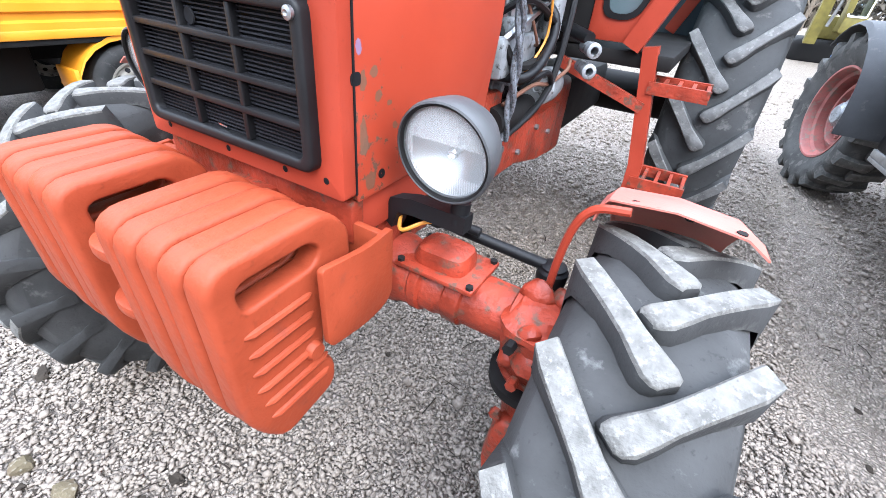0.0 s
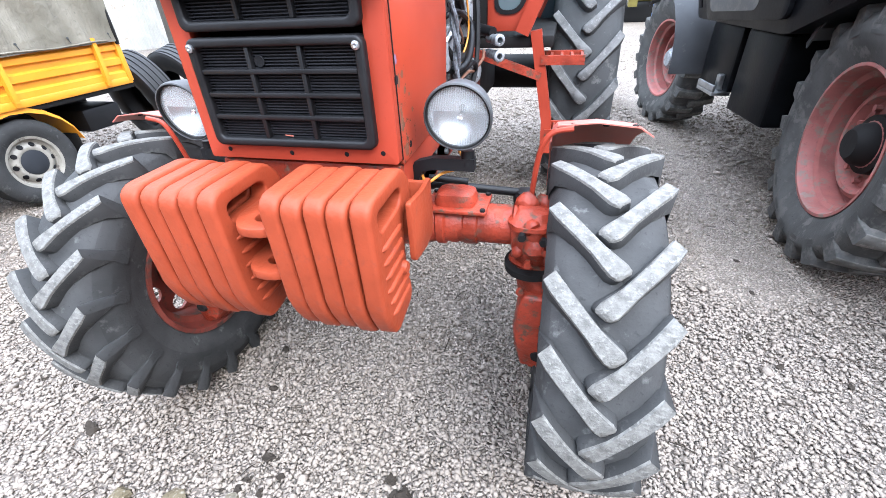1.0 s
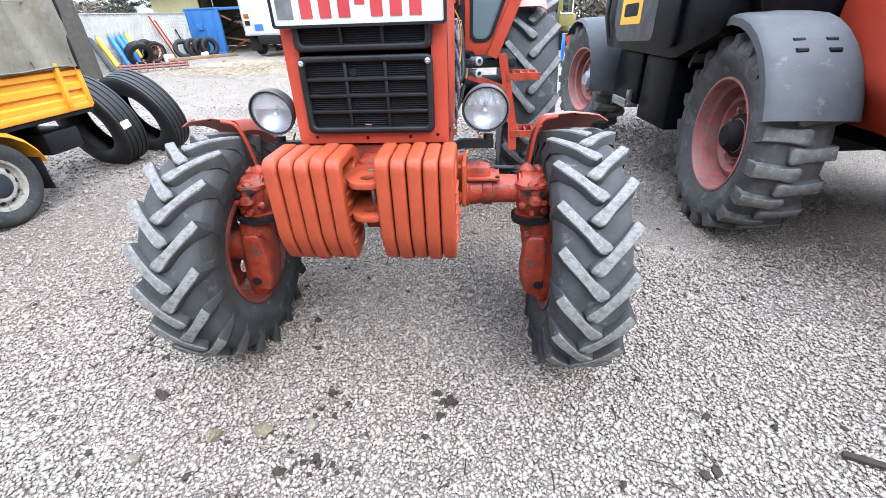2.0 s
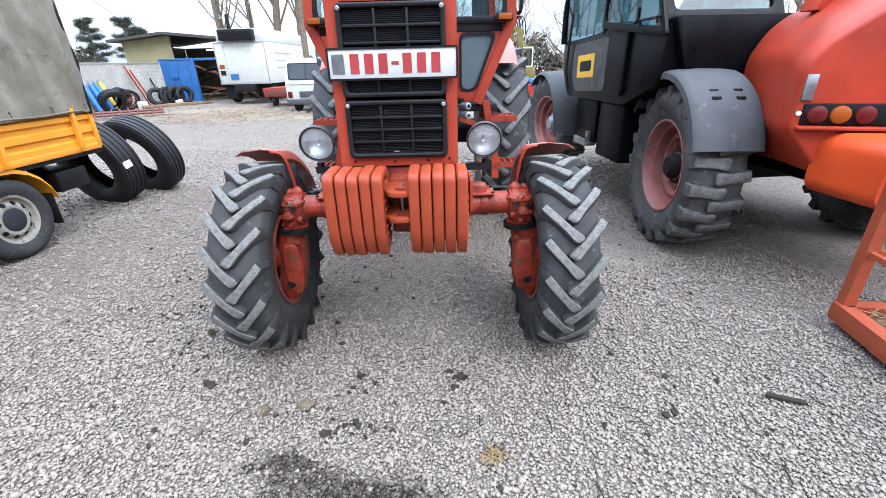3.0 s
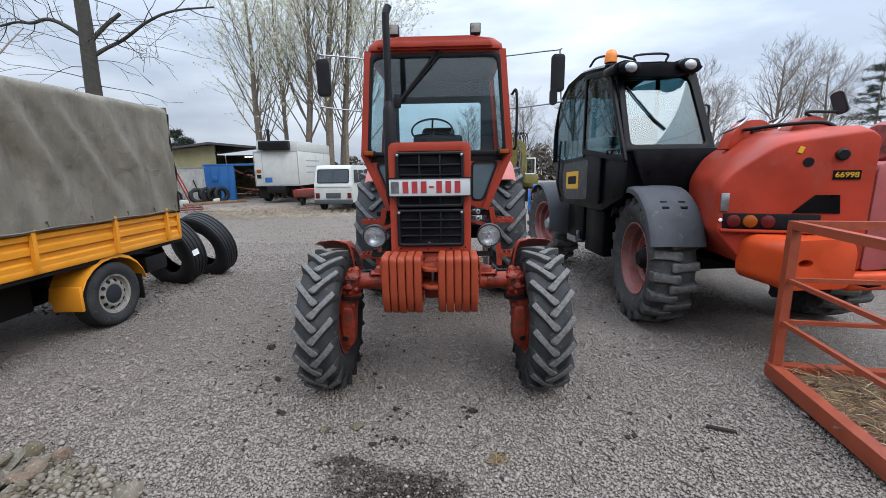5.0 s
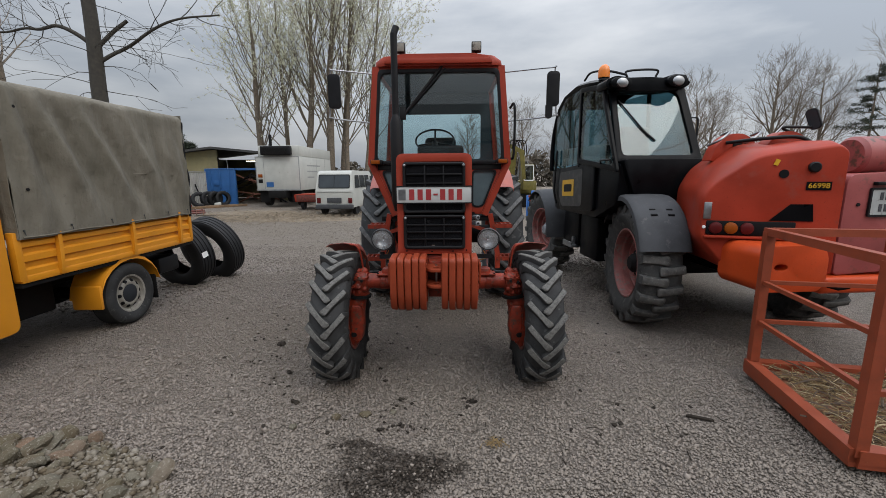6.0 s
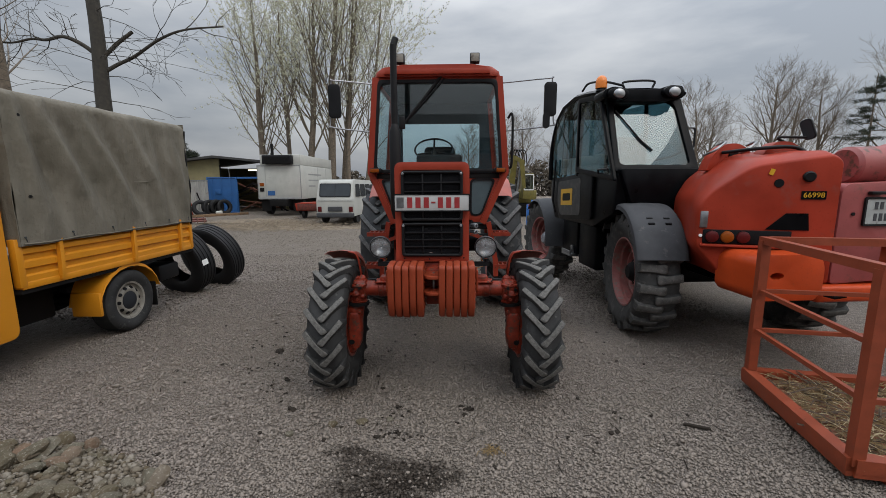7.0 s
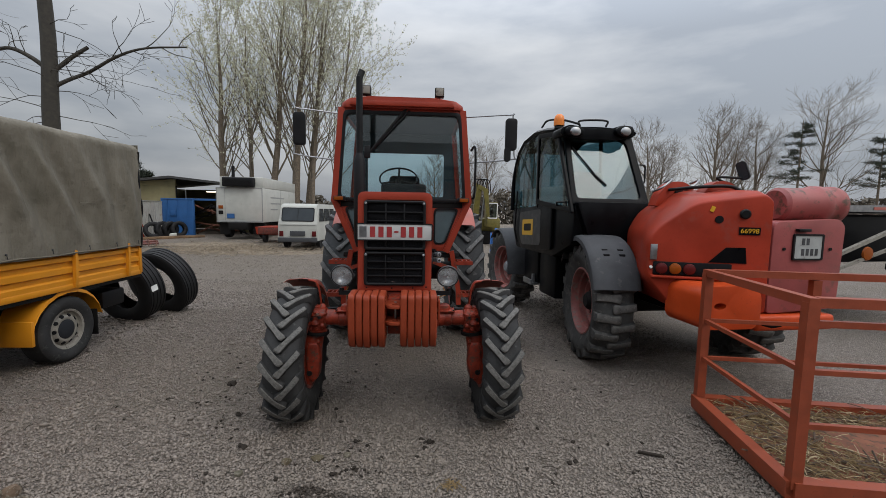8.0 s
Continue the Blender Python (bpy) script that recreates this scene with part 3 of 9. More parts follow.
def oil_stain(n, l, c):
    """A dark, ragged oil stain on the gravel before the tractor, with a few small drips."""
    tc = n.new("ShaderNodeTexCoord")
    drops = noise_node(n, l, 26.0, 5.0, 0.7)
    speck = ramp(n, l, drops.outputs["Fac"], 0.38, 0.55, (0.55, 0.55, 0.55), (1, 1, 1))
    ragged = noise_node(n, l, 8.0, 6.0, 0.75)
    sub = n.new("ShaderNodeVectorMath")
    sub.operation = "SUBTRACT"
    l.new(ragged.outputs["Color"], sub.inputs[0])
    sub.inputs[1].default_value = (0.5, 0.5, 0.5)
    sc = n.new("ShaderNodeVectorMath")
    sc.operation = "SCALE"
    l.new(sub.outputs[0], sc.inputs[0])
    sc.inputs["Scale"].default_value = 0.5
    add = n.new("ShaderNodeVectorMath")
    l.new(tc.outputs["Object"], add.inputs[0])
    l.new(sc.outputs[0], add.inputs[1])
    for cx, cy, rx, ry in ((-0.17, -0.99, 0.42, 0.17), (-0.38, -0.84, 0.20, 0.10), (0.04, -1.05, 0.27, 0.13), (-0.22, -1.15, 0.40, 0.15)):
        mp = n.new("ShaderNodeMapping")
        mp.inputs["Location"].default_value = (-cx / rx, -cy / ry, 0)
        mp.inputs["Scale"].default_value = (1 / rx, 1 / ry, 0)
        l.new(add.outputs[0], mp.inputs["Vector"])
        ln = n.new("ShaderNodeVectorMath")
        ln.operation = "LENGTH"
        l.new(mp.outputs["Vector"], ln.inputs[0])
        f = ramp(n, l, ln.outputs["Value"], 0.45, 1.15, (0.95, 0.95, 0.95), (0, 0, 0))
        k = n.new("ShaderNodeMix")
        k.data_type, k.blend_type = "RGBA", "MULTIPLY"
        k.inputs[0].default_value = 1.0
        l.new(f, k.inputs[6])
        l.new(speck, k.inputs[7])
        c = mix(n, l, k.outputs[2], c, (0.029, 0.021, 0.0145))
    return c


def pebble_mat():
    m, n, l, p = node_mat("grey_pebbles")
    g = n.new("ShaderNodeNewGeometry")
    c = ramp(n, l, g.outputs["Random Per Island"], 0.0, 1.0, (0.185, 0.156, 0.132), (0.255, 0.216, 0.183))
    c = soil(n, l, c)
    grain = noise_node(n, l, 150.0, 3.0)
    c = mix(n, l, ramp(n, l, grain.outputs["Fac"], 0.5, 0.8), c, (0.17, 0.150, 0.135))
    c = mix(n, l, ramp(n, l, g.outputs["Random Per Island"], 0.90, 0.94), oil_stain(n, l, c), c)
    l.new(c, p.inputs["Base Color"])
    p.inputs["Roughness"].default_value = 0.78
    p.inputs["Specular IOR Level"].default_value = 0.3
    return m


M_GRAVEL = gravel_mat("compacted_gravel", 55.0)
M_PEBBLE = pebble_mat()


def build_ground():
    xs = [-900, -300, -120, -60, -35, -22] + [-14 + 0.5 * i for i in range(57)] + [18, 26, 40, 70, 130, 300, 900]
    ys = [-900, -200, -60, -20, -8] + [-5 + 0.5 * i for i in range(51)] + [23, 28, 36, 50, 80, 150, 400, 900]
    bm = bmesh.new()
    g = [[bm.verts.new((x, y, ground_z(x, y) - 0.003)) for x in xs] for y in ys]
    for a, b in zip(g, g[1:]):
        for j in range(len(a) - 1):
            bm.faces.new((a[j], a[j + 1], b[j + 1], b[j]))
    lone("ground", bm, M_GRAVEL, "grey crushed gravel yard, worn and dusty", "ground", kind="structure")


def build_pebbles(name, label, areas, shape, lo, hi, seed, height=None, mat=None):
    """Loose crushed stones, densest where the camera passes, as one scattered mass."""
    rng = np.random.default_rng(seed)
    unit = np.array([(0, 0, 1), (0.9, 0.1, 0.25), (0.2, 0.9, 0.15), (-0.85, 0.25, 0.2), (-0.1, -0.9, 0.3), (0.55, 0.5, -0.5), (-0.5, 0.4, -0.5), (0.0, -0.5, -0.5)], float)
    tris = np.array([(0, 1, 2), (0, 2, 3), (0, 3, 4), (0, 4, 1), (1, 5, 2), (2, 5, 6), (2, 6, 3), (3, 6, 7), (3, 7, 4), (4, 7, 1), (1, 7, 5), (5, 7, 6)])
    spots = []
    for x0, x1, y0, y1, d in areas:
        k = int((x1 - x0) * (y1 - y0) * d)
        spots.append(np.stack([rng.uniform(x0, x1, k), rng.uniform(y0, y1, k)], 1))
    xy = np.concatenate(spots)
    k = len(xy)
    if height:
        keep = np.array([height(a, b) > 0.004 for a, b in xy])
        xy = xy[keep]
        k = len(xy)
    z = np.array([ground_z(a, b) + (height(a, b) if height else 0.0) for a, b in xy])
    size = rng.gamma(9.0, shape, k).clip(lo, hi)
    sx, sy, sz = size * rng.uniform(0.8, 1.35, k), size * rng.uniform(0.75, 1.1, k), size * rng.uniform(0.5, 0.8, k)
    t = rng.uniform(0, 2 * np.pi, k)
    v = unit[None] * (1 + rng.uniform(-0.28, 0.28, (k, 8, 3)))
    v = v * np.stack([sx, sy, sz], 1)[:, None, :]
    tilt = rng.uniform(-0.5, 0.5, k)
    y2 = v[..., 1] * np.cos(tilt)[:, None] - v[..., 2] * np.sin(tilt)[:, None]
    z2 = v[..., 1] * np.sin(tilt)[:, None] + v[..., 2] * np.cos(tilt)[:, None]
    x3 = v[..., 0] * np.cos(t)[:, None] - y2 * np.sin(t)[:, None]
    y3 = v[..., 0] * np.sin(t)[:, None] + y2 * np.cos(t)[:, None]
    co = np.stack([x3 + xy[:, 0, None], y3 + xy[:, 1, None], z2 + (z + size * rng.uniform(0.05, 0.4, k))[:, None]], -1).reshape(-1, 3)
    f = (tris[None] + 8 * np.arange(k)[:, None, None]).reshape(-1, 3)
    me = bpy.data.meshes.new(name)
    me.vertices.add(len(co))
    me.vertices.foreach_set("co", co.astype(np.float32).ravel())
    me.loops.add(len(f) * 3)
    me.loops.foreach_set("vertex_index", f.astype(np.int32).ravel())
    me.polygons.add(len(f))
    me.polygons.foreach_set("loop_start", np.arange(0, len(f) * 3, 3, dtype=np.int32))
    me.update(calc_edges=True)
    me.materials.append(mat or M_PEBBLE)
    tagged(new(name, me), label, "gravel", kind="stuff")


build_ground()
build_pebbles("gravel_stones", "loose grey crushed stones covering the yard", ((-1.9, 2.3, -1.5, 0.2, 7000), (-1.2, 1.7, 0.2, 1.0, 7000), (-2.6, -1.2, 0.2, 1.0, 4600), (1.7, 2.9, 0.2, 1.0, 4000), (-2.6, 2.9, 1.0, 1.6, 4600), (-3.2, -1.9, -1.5, 0.2, 4800), (-3.7, -2.6, 0.2, 1.6, 2600), (-4.6, -3.2, -1.5, 0.2, 2600), (1.7, 3.6, 1.6, 3.6, 900), (-5.0, 3.4, 3.6, 6.5, 520), (-3.3, 1.7, 1.6, 3.6, 2200)), 0.00091, 0.0048, 0.0150, 5)
build_pebbles("coarse_stones", "coarser loose stones scattered over the yard", ((-3.2, -1.2, -1.5, 1.6, 130), (-1.2, 2.4, -1.5, 1.6, 24), (-6.0, 3.4, 1.6, 5.0, 240), (-10.0, 8.0, 5.0, 14.0, 40)), 0.0018, 0.008, 0.032, 6)

# ---------------------------------------------------------------- wheels
def tyre_half(R, W, rim_r, lug_h):
    c = R - lug_h
    return [(0.0, c), (0.30 * W, c - 0.006), (0.43 * W, c - 0.026), (0.49 * W, c - 0.065), (0.5 * W, (c + rim_r) / 2 + 0.03), (0.47 * W, (c + rim_r) / 2 - 0.03), (0.40 * W, rim_r + 0.03), (0.37 * W, rim_r), (0.34 * W, rim_r - 0.02)]


def carcass(R, W, rim_r, lug_h):
    """The body of an agricultural tyre on the x axis."""
    half = tyre_half(R, W, rim_r, lug_h)
    return lathe([(-a, r) for a, r in half[:0:-1]] + half, 72)


def lug(R, W, rim_r, lug_h, lug_w, sweep, inner, side):
    """One slanted tread bar, from the middle of the tread over the shoulder."""
    c = R - lug_h
    half = tyre_half(R, W, rim_r, lug_h)
    bm = bmesh.new()

    def c_at(x):
        x = abs(x)
        for (a, r), (b, q) in zip(half, half[1:]):
            if a <= x <= b:
                return r + (q - r) * (x - a) / max(1e-6, b - a)
        return half[3][1]

    rows = []
    for i, s in enumerate((0.0, 0.03, 0.10, 0.22, 0.36, 0.52, 0.68, 0.84, 1.0, 1.06, 1.1)):
        t = min(s, 1.0)
        x = -inner + (0.485 * W + inner) * t
        ph = sweep * (t ** 1.12)
        base, top = c_at(x) - 0.005, R - 0.055 * W * (x / (0.5 * W)) ** 2
        if s > 1.0:
            x, base, top = 0.487 * W + 0.006, c - 0.08 - 0.35 * (s - 1), R - 0.06 - 0.6 * (s - 1)
        hw = lug_w * (0.72, 1.12, 1.32, 1.2, 1.0, 1.0, 1.04, 1.1, 1.16, 1.16, 1.16)[i]
        dx, da = 0.49 * W, sweep * R
        ln = math.hypot(dx, da)
        nx, na = -da / ln, dx / ln
        row = []
        for o, r in ((-hw * 1.4, base), (-hw * 1.06, top - 0.005), (-hw * 0.88, top), (hw * 0.88, top), (hw * 1.06, top - 0.005), (hw * 1.4, base)):
            if i == 0 and r > base:
                r -= 0.004
            xx = max(-inner * 2.5, min(0.5 * W + 0.004, x + nx * o * (1 if s <= 1 else 0)))
            a = ph + (na * o if s <= 1 else o) / R
            row.append(bm.verts.new((side * xx, r * math.sin(a), r * math.cos(a))))
        rows.append(row)
    for i, (a, b) in enumerate(zip(rows, rows[1:])):
        for j in range(5):
            bm.faces.new((a[j], a[j + 1], b[j + 1], b[j])).material_index = 1 if 1 <= j <= 3 and i < 8 else 0
    bm.faces.new(rows[0][::-1]).material_index = 0
    bm.faces.new(rows[-1]).material_index = 0
    bmesh.ops.recalc_face_normals(bm, faces=bm.faces)
    return bm


def add_tyre(wheel, m, R, W, rim_r, count, lug_h, lug_w, sweep, inner, mats, label, phase=0.0, seed=1):
    """A tyre on a wheel: its body, and every tread bar as a piece of its own."""
    body = carcass(R, W, rim_r, lug_h)
    for f in body.faces:
        if len(mats) > 2 and abs(f.calc_center_median().x) < 0.45 * W:
            f.material_index = 2
    part("tyre", body, mats, wheel, label, m)
    key = (R, W, count)
    if key not in LUGS:
        LUGS[key] = [finish("tread_bar", lug(R, W, rim_r, lug_h, lug_w, sweep, inner, s), mats, 50) for s in (-1, 1)]
    rng = random.Random(seed)
    for s in (-1, 1):
        for k in range(count):
            a = 2 * math.pi * (k + 0.25 * s + phase) / count + rng.gauss(0, 0.004)
            ob = new("tread_bar", LUGS[key][(s + 1) // 2])
            ob.parent = wheel
            ob.matrix_basis = m @ Matrix.Rotation(-a, 4, "X") @ Matrix.Diagonal((rng.uniform(0.985, 1.0), 1, 1, 1))


LUGS = {}


def rim(rim_r, W, disc_x, hub_r, holes=8):
    """A steel rim: the band with its lips, and a pierced disc."""
    a = 0.36 * W
    band = lathe([(-a - 0.012, rim_r + 0.004), (-a - 0.012, rim_r - 0.012), (-a, rim_r - 0.02), (-0.6 * a, rim_r - 0.03), (-0.5 * a, rim_r - 0.055), (0.5 * a, rim_r - 0.055), (0.6 * a, rim_r - 0.03), (a, rim_r - 0.02), (a + 0.012, rim_r - 0.012), (a + 0.012, rim_r + 0.004), (a, rim_r + 0.002), (0, rim_r - 0.045), (-a, rim_r + 0.002)], 48, closed=True)
    bms = [band]
    r1 = rim_r - 0.056
    loops = [[(r1 * math.cos(2 * math.pi * k / 48), r1 * math.sin(2 * math.pi * k / 48)) for k in range(48)]]
    if holes:
        mid, hr = (r1 + hub_r) / 2 + 0.01, min(0.05, (r1 - hub_r) * 0.33)
        for k in range(holes):
            t = 2 * math.pi * (k + 0.5) / holes
            loops.append([(mid * math.cos(t) + hr * math.cos(q), mid * math.sin(t) + 1.0 * hr * math.sin(q)) for q in (2 * math.pi * j / 14 for j in range(14))])
    disc = slab(loops, disc_x - 0.006, disc_x + 0.006, "X")
    bms.append(disc)
    bms.append(lathe([(disc_x - 0.02, 0.0), (disc_x - 0.02, hub_r), (disc_x + 0.05, hub_r * 0.9), (disc_x + 0.06, hub_r * 0.6), (disc_x + 0.06, 0.0)], 24))
    for k in range(8):
        t = 2 * math.pi * k / 8
        bms.append(bolt((disc_x + 0.006, hub_r * 1.18 * math.sin(t), hub_r * 1.18 * math.cos(t)), (1, 0, 0), 0.012, 0.016))
    return merge(*bms)


# ---------------------------------------------------------------- the tractor
CX = 0.015
tractor = thing("tractor", "red orange farm tractor with glazed cab, parked on gravel", "tractor", pose(CX, 0, 0))
R_F, W_F, Y_F, X_F = 0.50, 0.265, 0.085, 0.748
R_R, W_R, Y_R, X_R = 0.79, 0.40, 2.50, 0.755


def build_wheels():
    for side in (-1, 1):
        flip = Matrix.Identity(4) if side > 0 else MIRX
        m = pose(side * (X_F if side > 0 else X_F - 0.015), Y_F, R_F - 0.012, 0, 0, 0.8)
        w = part("front_wheel", rim(0.262, W_F, 0.05, 0.10), M_RIMDARK, tractor, "red painted steel front wheel", m @ flip)
        add_tyre(w, m, R_F, W_F, 0.262, 19, 0.032, 0.0168, 0.33, 0.022, [M_TYREGREY, M_LUG, M_GROOVE], "worn dusty agricultural tyre", F_PHASE[side], 1 + side)
        m = pose(side * X_R, Y_R, R_R - 0.015)
        w = part("rear_wheel", rim(0.49, W_R, 0.06, 0.14), M_AXLE, tractor, "large red steel rear wheel", m @ flip)
        add_tyre(w, m, R_R, W_R, 0.49, 19, 0.038, 0.021, 0.31, 0.02, [M_RUBBER, M_LUG2], "large dusty agricultural tyre", 0.3, 5 + side)


F_PHASE = {1: 0.0, -1: 0.0}


def slant(bm, k=0.01):
    for v in bm.verts:
        v.co.y += k * (v.co.z - 1.0)
    return bm


FY = -0.085     # the bonnet's front at its foot


def build_bonnet():
    shell = slab([fillet([(-0.262, 0.997), (0.262, 0.997), (0.262, 1.70), (-0.262, 1.70)], [0.008, 0.008, 0.05, 0.05]), rounded(-0.213, 0.213, 1.045, 1.645, 0.02)], FY, FY + 0.027, "Y", 0.007)
    part("bonnet_front", slant(shell), M_RED, tractor)
    part("bonnet_lip", slant(box(-0.255, 0.255, FY + 0.022, FY + 0.055, 0.90, 0.984, 0.006)), M_AXLE, tractor)
    roof = loft([[(x, y, z) for x, z in fillet([(-0.262, 1.42), (-0.262, z1), (0.262, z1), (0.262, 1.42)], [0, 0.05, 0.05, 0])] for y, z1 in ((FY + 0.029, 1.694), (0.3, 1.715), (1.12, 1.74))])
    part("bonnet_top", roof, M_RED, tractor)
    for side in (-1, 1):
        out = fillet([(FY + 0.030, 0.985), (0.13, 0.99), (0.30, 0.99), (0.395, 1.05), (0.43, 1.22), (0.44, 1.42), (FY + 0.032, 1.42), (FY + 0.031, 1.2)], 0.008)
        p = slab([out], 0.252, 0.262, "X", 0.003)
        part("side_panel", p, M_PANEL if side > 0 else M_RED, tractor, "red bonnet side with chipped paint", MIRX if side < 0 else None)
        part("panel_latch", slab([rounded(FY + 0.024, FY + 0.046, 1.171, 1.190, 0.007)], 0.256, 0.2628, "X"), M_VOID, tractor, "dark slot in the panel edge", MIRX if side < 0 else None)
        part("seam", slant(box(0.2575, 0.2637, FY + 0.0268, FY + 0.0305, 1.0, 1.66)), M_VOID, tractor, "dark joint of the bonnet panel", MIRX if side < 0 else None)
    for side in (-1, 1):
        part("panel_sill", box(0.236, 0.2505, FY + 0.056, 0.42, 0.905, 0.982, 0.004), M_RED, tractor, "red sheet sill under the bonnet side", MIRX if side < 0 else None)
    part("panel_hole", lathe([(0.2618, 0.0), (0.2634, 0.0085), (0.2618, 0.0086)], 12), M_VOID, tractor, "small drilled hole", Matrix.Translation((0, 0.008, 1.018)))


def bonnet_holes():
    for x, z in ((-0.20, 1.02), (-0.02, 1.016), (0.13, 1.018), (0.225, 1.024)):
        y = FY + 0.01 * (z - 1.0) - 0.0012
        part("screw_hole", lathe([(0.0, 0.0), (-0.0006, 0.0045), (0.0, 0.006)], 12, "Y"), M_VOID, tractor, "small dark screw hole", Matrix.Translation((x, y, z)))


def build_grille(z0, z1, rows, name):
    y = FY - 0.012
    x = 0.217
    fr = slab([rounded(-x, x, z0, z1, 0.02), rounded(-x + 0.021, x - 0.021, z0 + 0.020, z1 - 0.020, 0.012)], y - 0.010, y + 0.03, "Y", 0.007, 3)
    g = part(name, slant(fr), M_BLACK, tractor, "black plastic radiator grille")
    part("backing", slant(box(-x + 0.01, x - 0.01, y + 0.022, y + 0.028, z0 + 0.01, z1 - 0.01)), M_VOID, g)
    xi, zi0, zi1 = x - 0.021, z0 + 0.020, z1 - 0.020
    for k in (1, 2):
        xx = -xi + 2 * xi * k / 3
        part("grille_bar", slant(box(xx - 0.0055, xx + 0.0055, y - 0.004, y + 0.014, zi0, zi1, 0.0025)), M_BLACK, g)
    for k in range(1, rows):
        zz = zi0 + (zi1 - zi0) * k / rows
        part("grille_bar", slant(box(-xi, xi, y - 0.006, y + 0.014, zz - 0.0055, zz + 0.0055, 0.0025)), M_BLACK, g)
    k = int((zi1 - zi0) / 0.0065)
    fins = [slant(box(-xi, xi, y + 0.008, y + 0.0115, zi0 + 0.0065 * i + 0.001, zi0 + 0.0065 * i + 0.0032)) for i in range(k)]
    tagged(part("mesh_screen", merge(*fins), M_MESH, g), kind="stuff")
    if rows == 4:
        hz = zi1 - 0.03
        b = lathe([(0.0, 0.0), (-0.001, 0.012), (0.001, 0.0135)], 9, "Y")
        b.transform(Matrix.Translation((-0.043, y + 0.0045 + 0.01 * (hz - 1.0), hz)))
        part("torn_hole", b, M_VOID, g, "small torn hole in the screen")
        b = rough_up(box(-0.012, 0.012, -0.001, 0.001, -0.002, 0.002), 0.003, 90)
        b.transform(Matrix.Translation((-0.01, y + 0.003 + 0.01 * (zi0 + 0.006 - 1.0), zi0 + 0.006)))
        part("bright_scratch", b, M_CHROME, g, "bare bent wire")
    for s in (-1, 1):
        b = lathe([(0, 0.0), (-0.005, 0.004), (-0.003, 0.009), (0.004, 0.009)], 14, "Y")
        b.transform(Matrix.Translation((s * 0.203, y - 0.012 + 0.01 * (z1 - 0.02 - 1.0), z1 - 0.02)))
        part("screw", b, M_STEEL, g)


def build_plate():
    y = -0.114
    p = part("number_plate", slab([rounded(-0.262, 0.262, 1.362, 1.477, 0.008)], y, y + 0.004, "Y", 0.001), M_PLATE, tractor, "white registration plate with dark red print")
    part("plate_rim", slab([rounded(-0.266, 0.266, 1.358, 1.481, 0.01), rounded(-0.258, 0.258, 1.366, 1.473, 0.006)], y - 0.004, y + 0.006, "Y"), M_BLACK, p)
    # print as plain bars
    x = -0.172
    for k in range(7):
        w = 0.03 if k == 3 else 0.036
        zz = (1.415, 1.427) if k == 3 else (1.383, 1.457)
        part("print_bar", box(x, x + w, y - 0.0025, y - 0.0005, zz[0], zz[1]), M_PLATERED, p)
        x += w + (0.022 if k not in (2, 3) else 0.016)
    part("print_bar", box(-0.246, -0.196, y - 0.0025, y - 0.0005, 1.383, 1.457), M_STEEL, p, "grey country field")


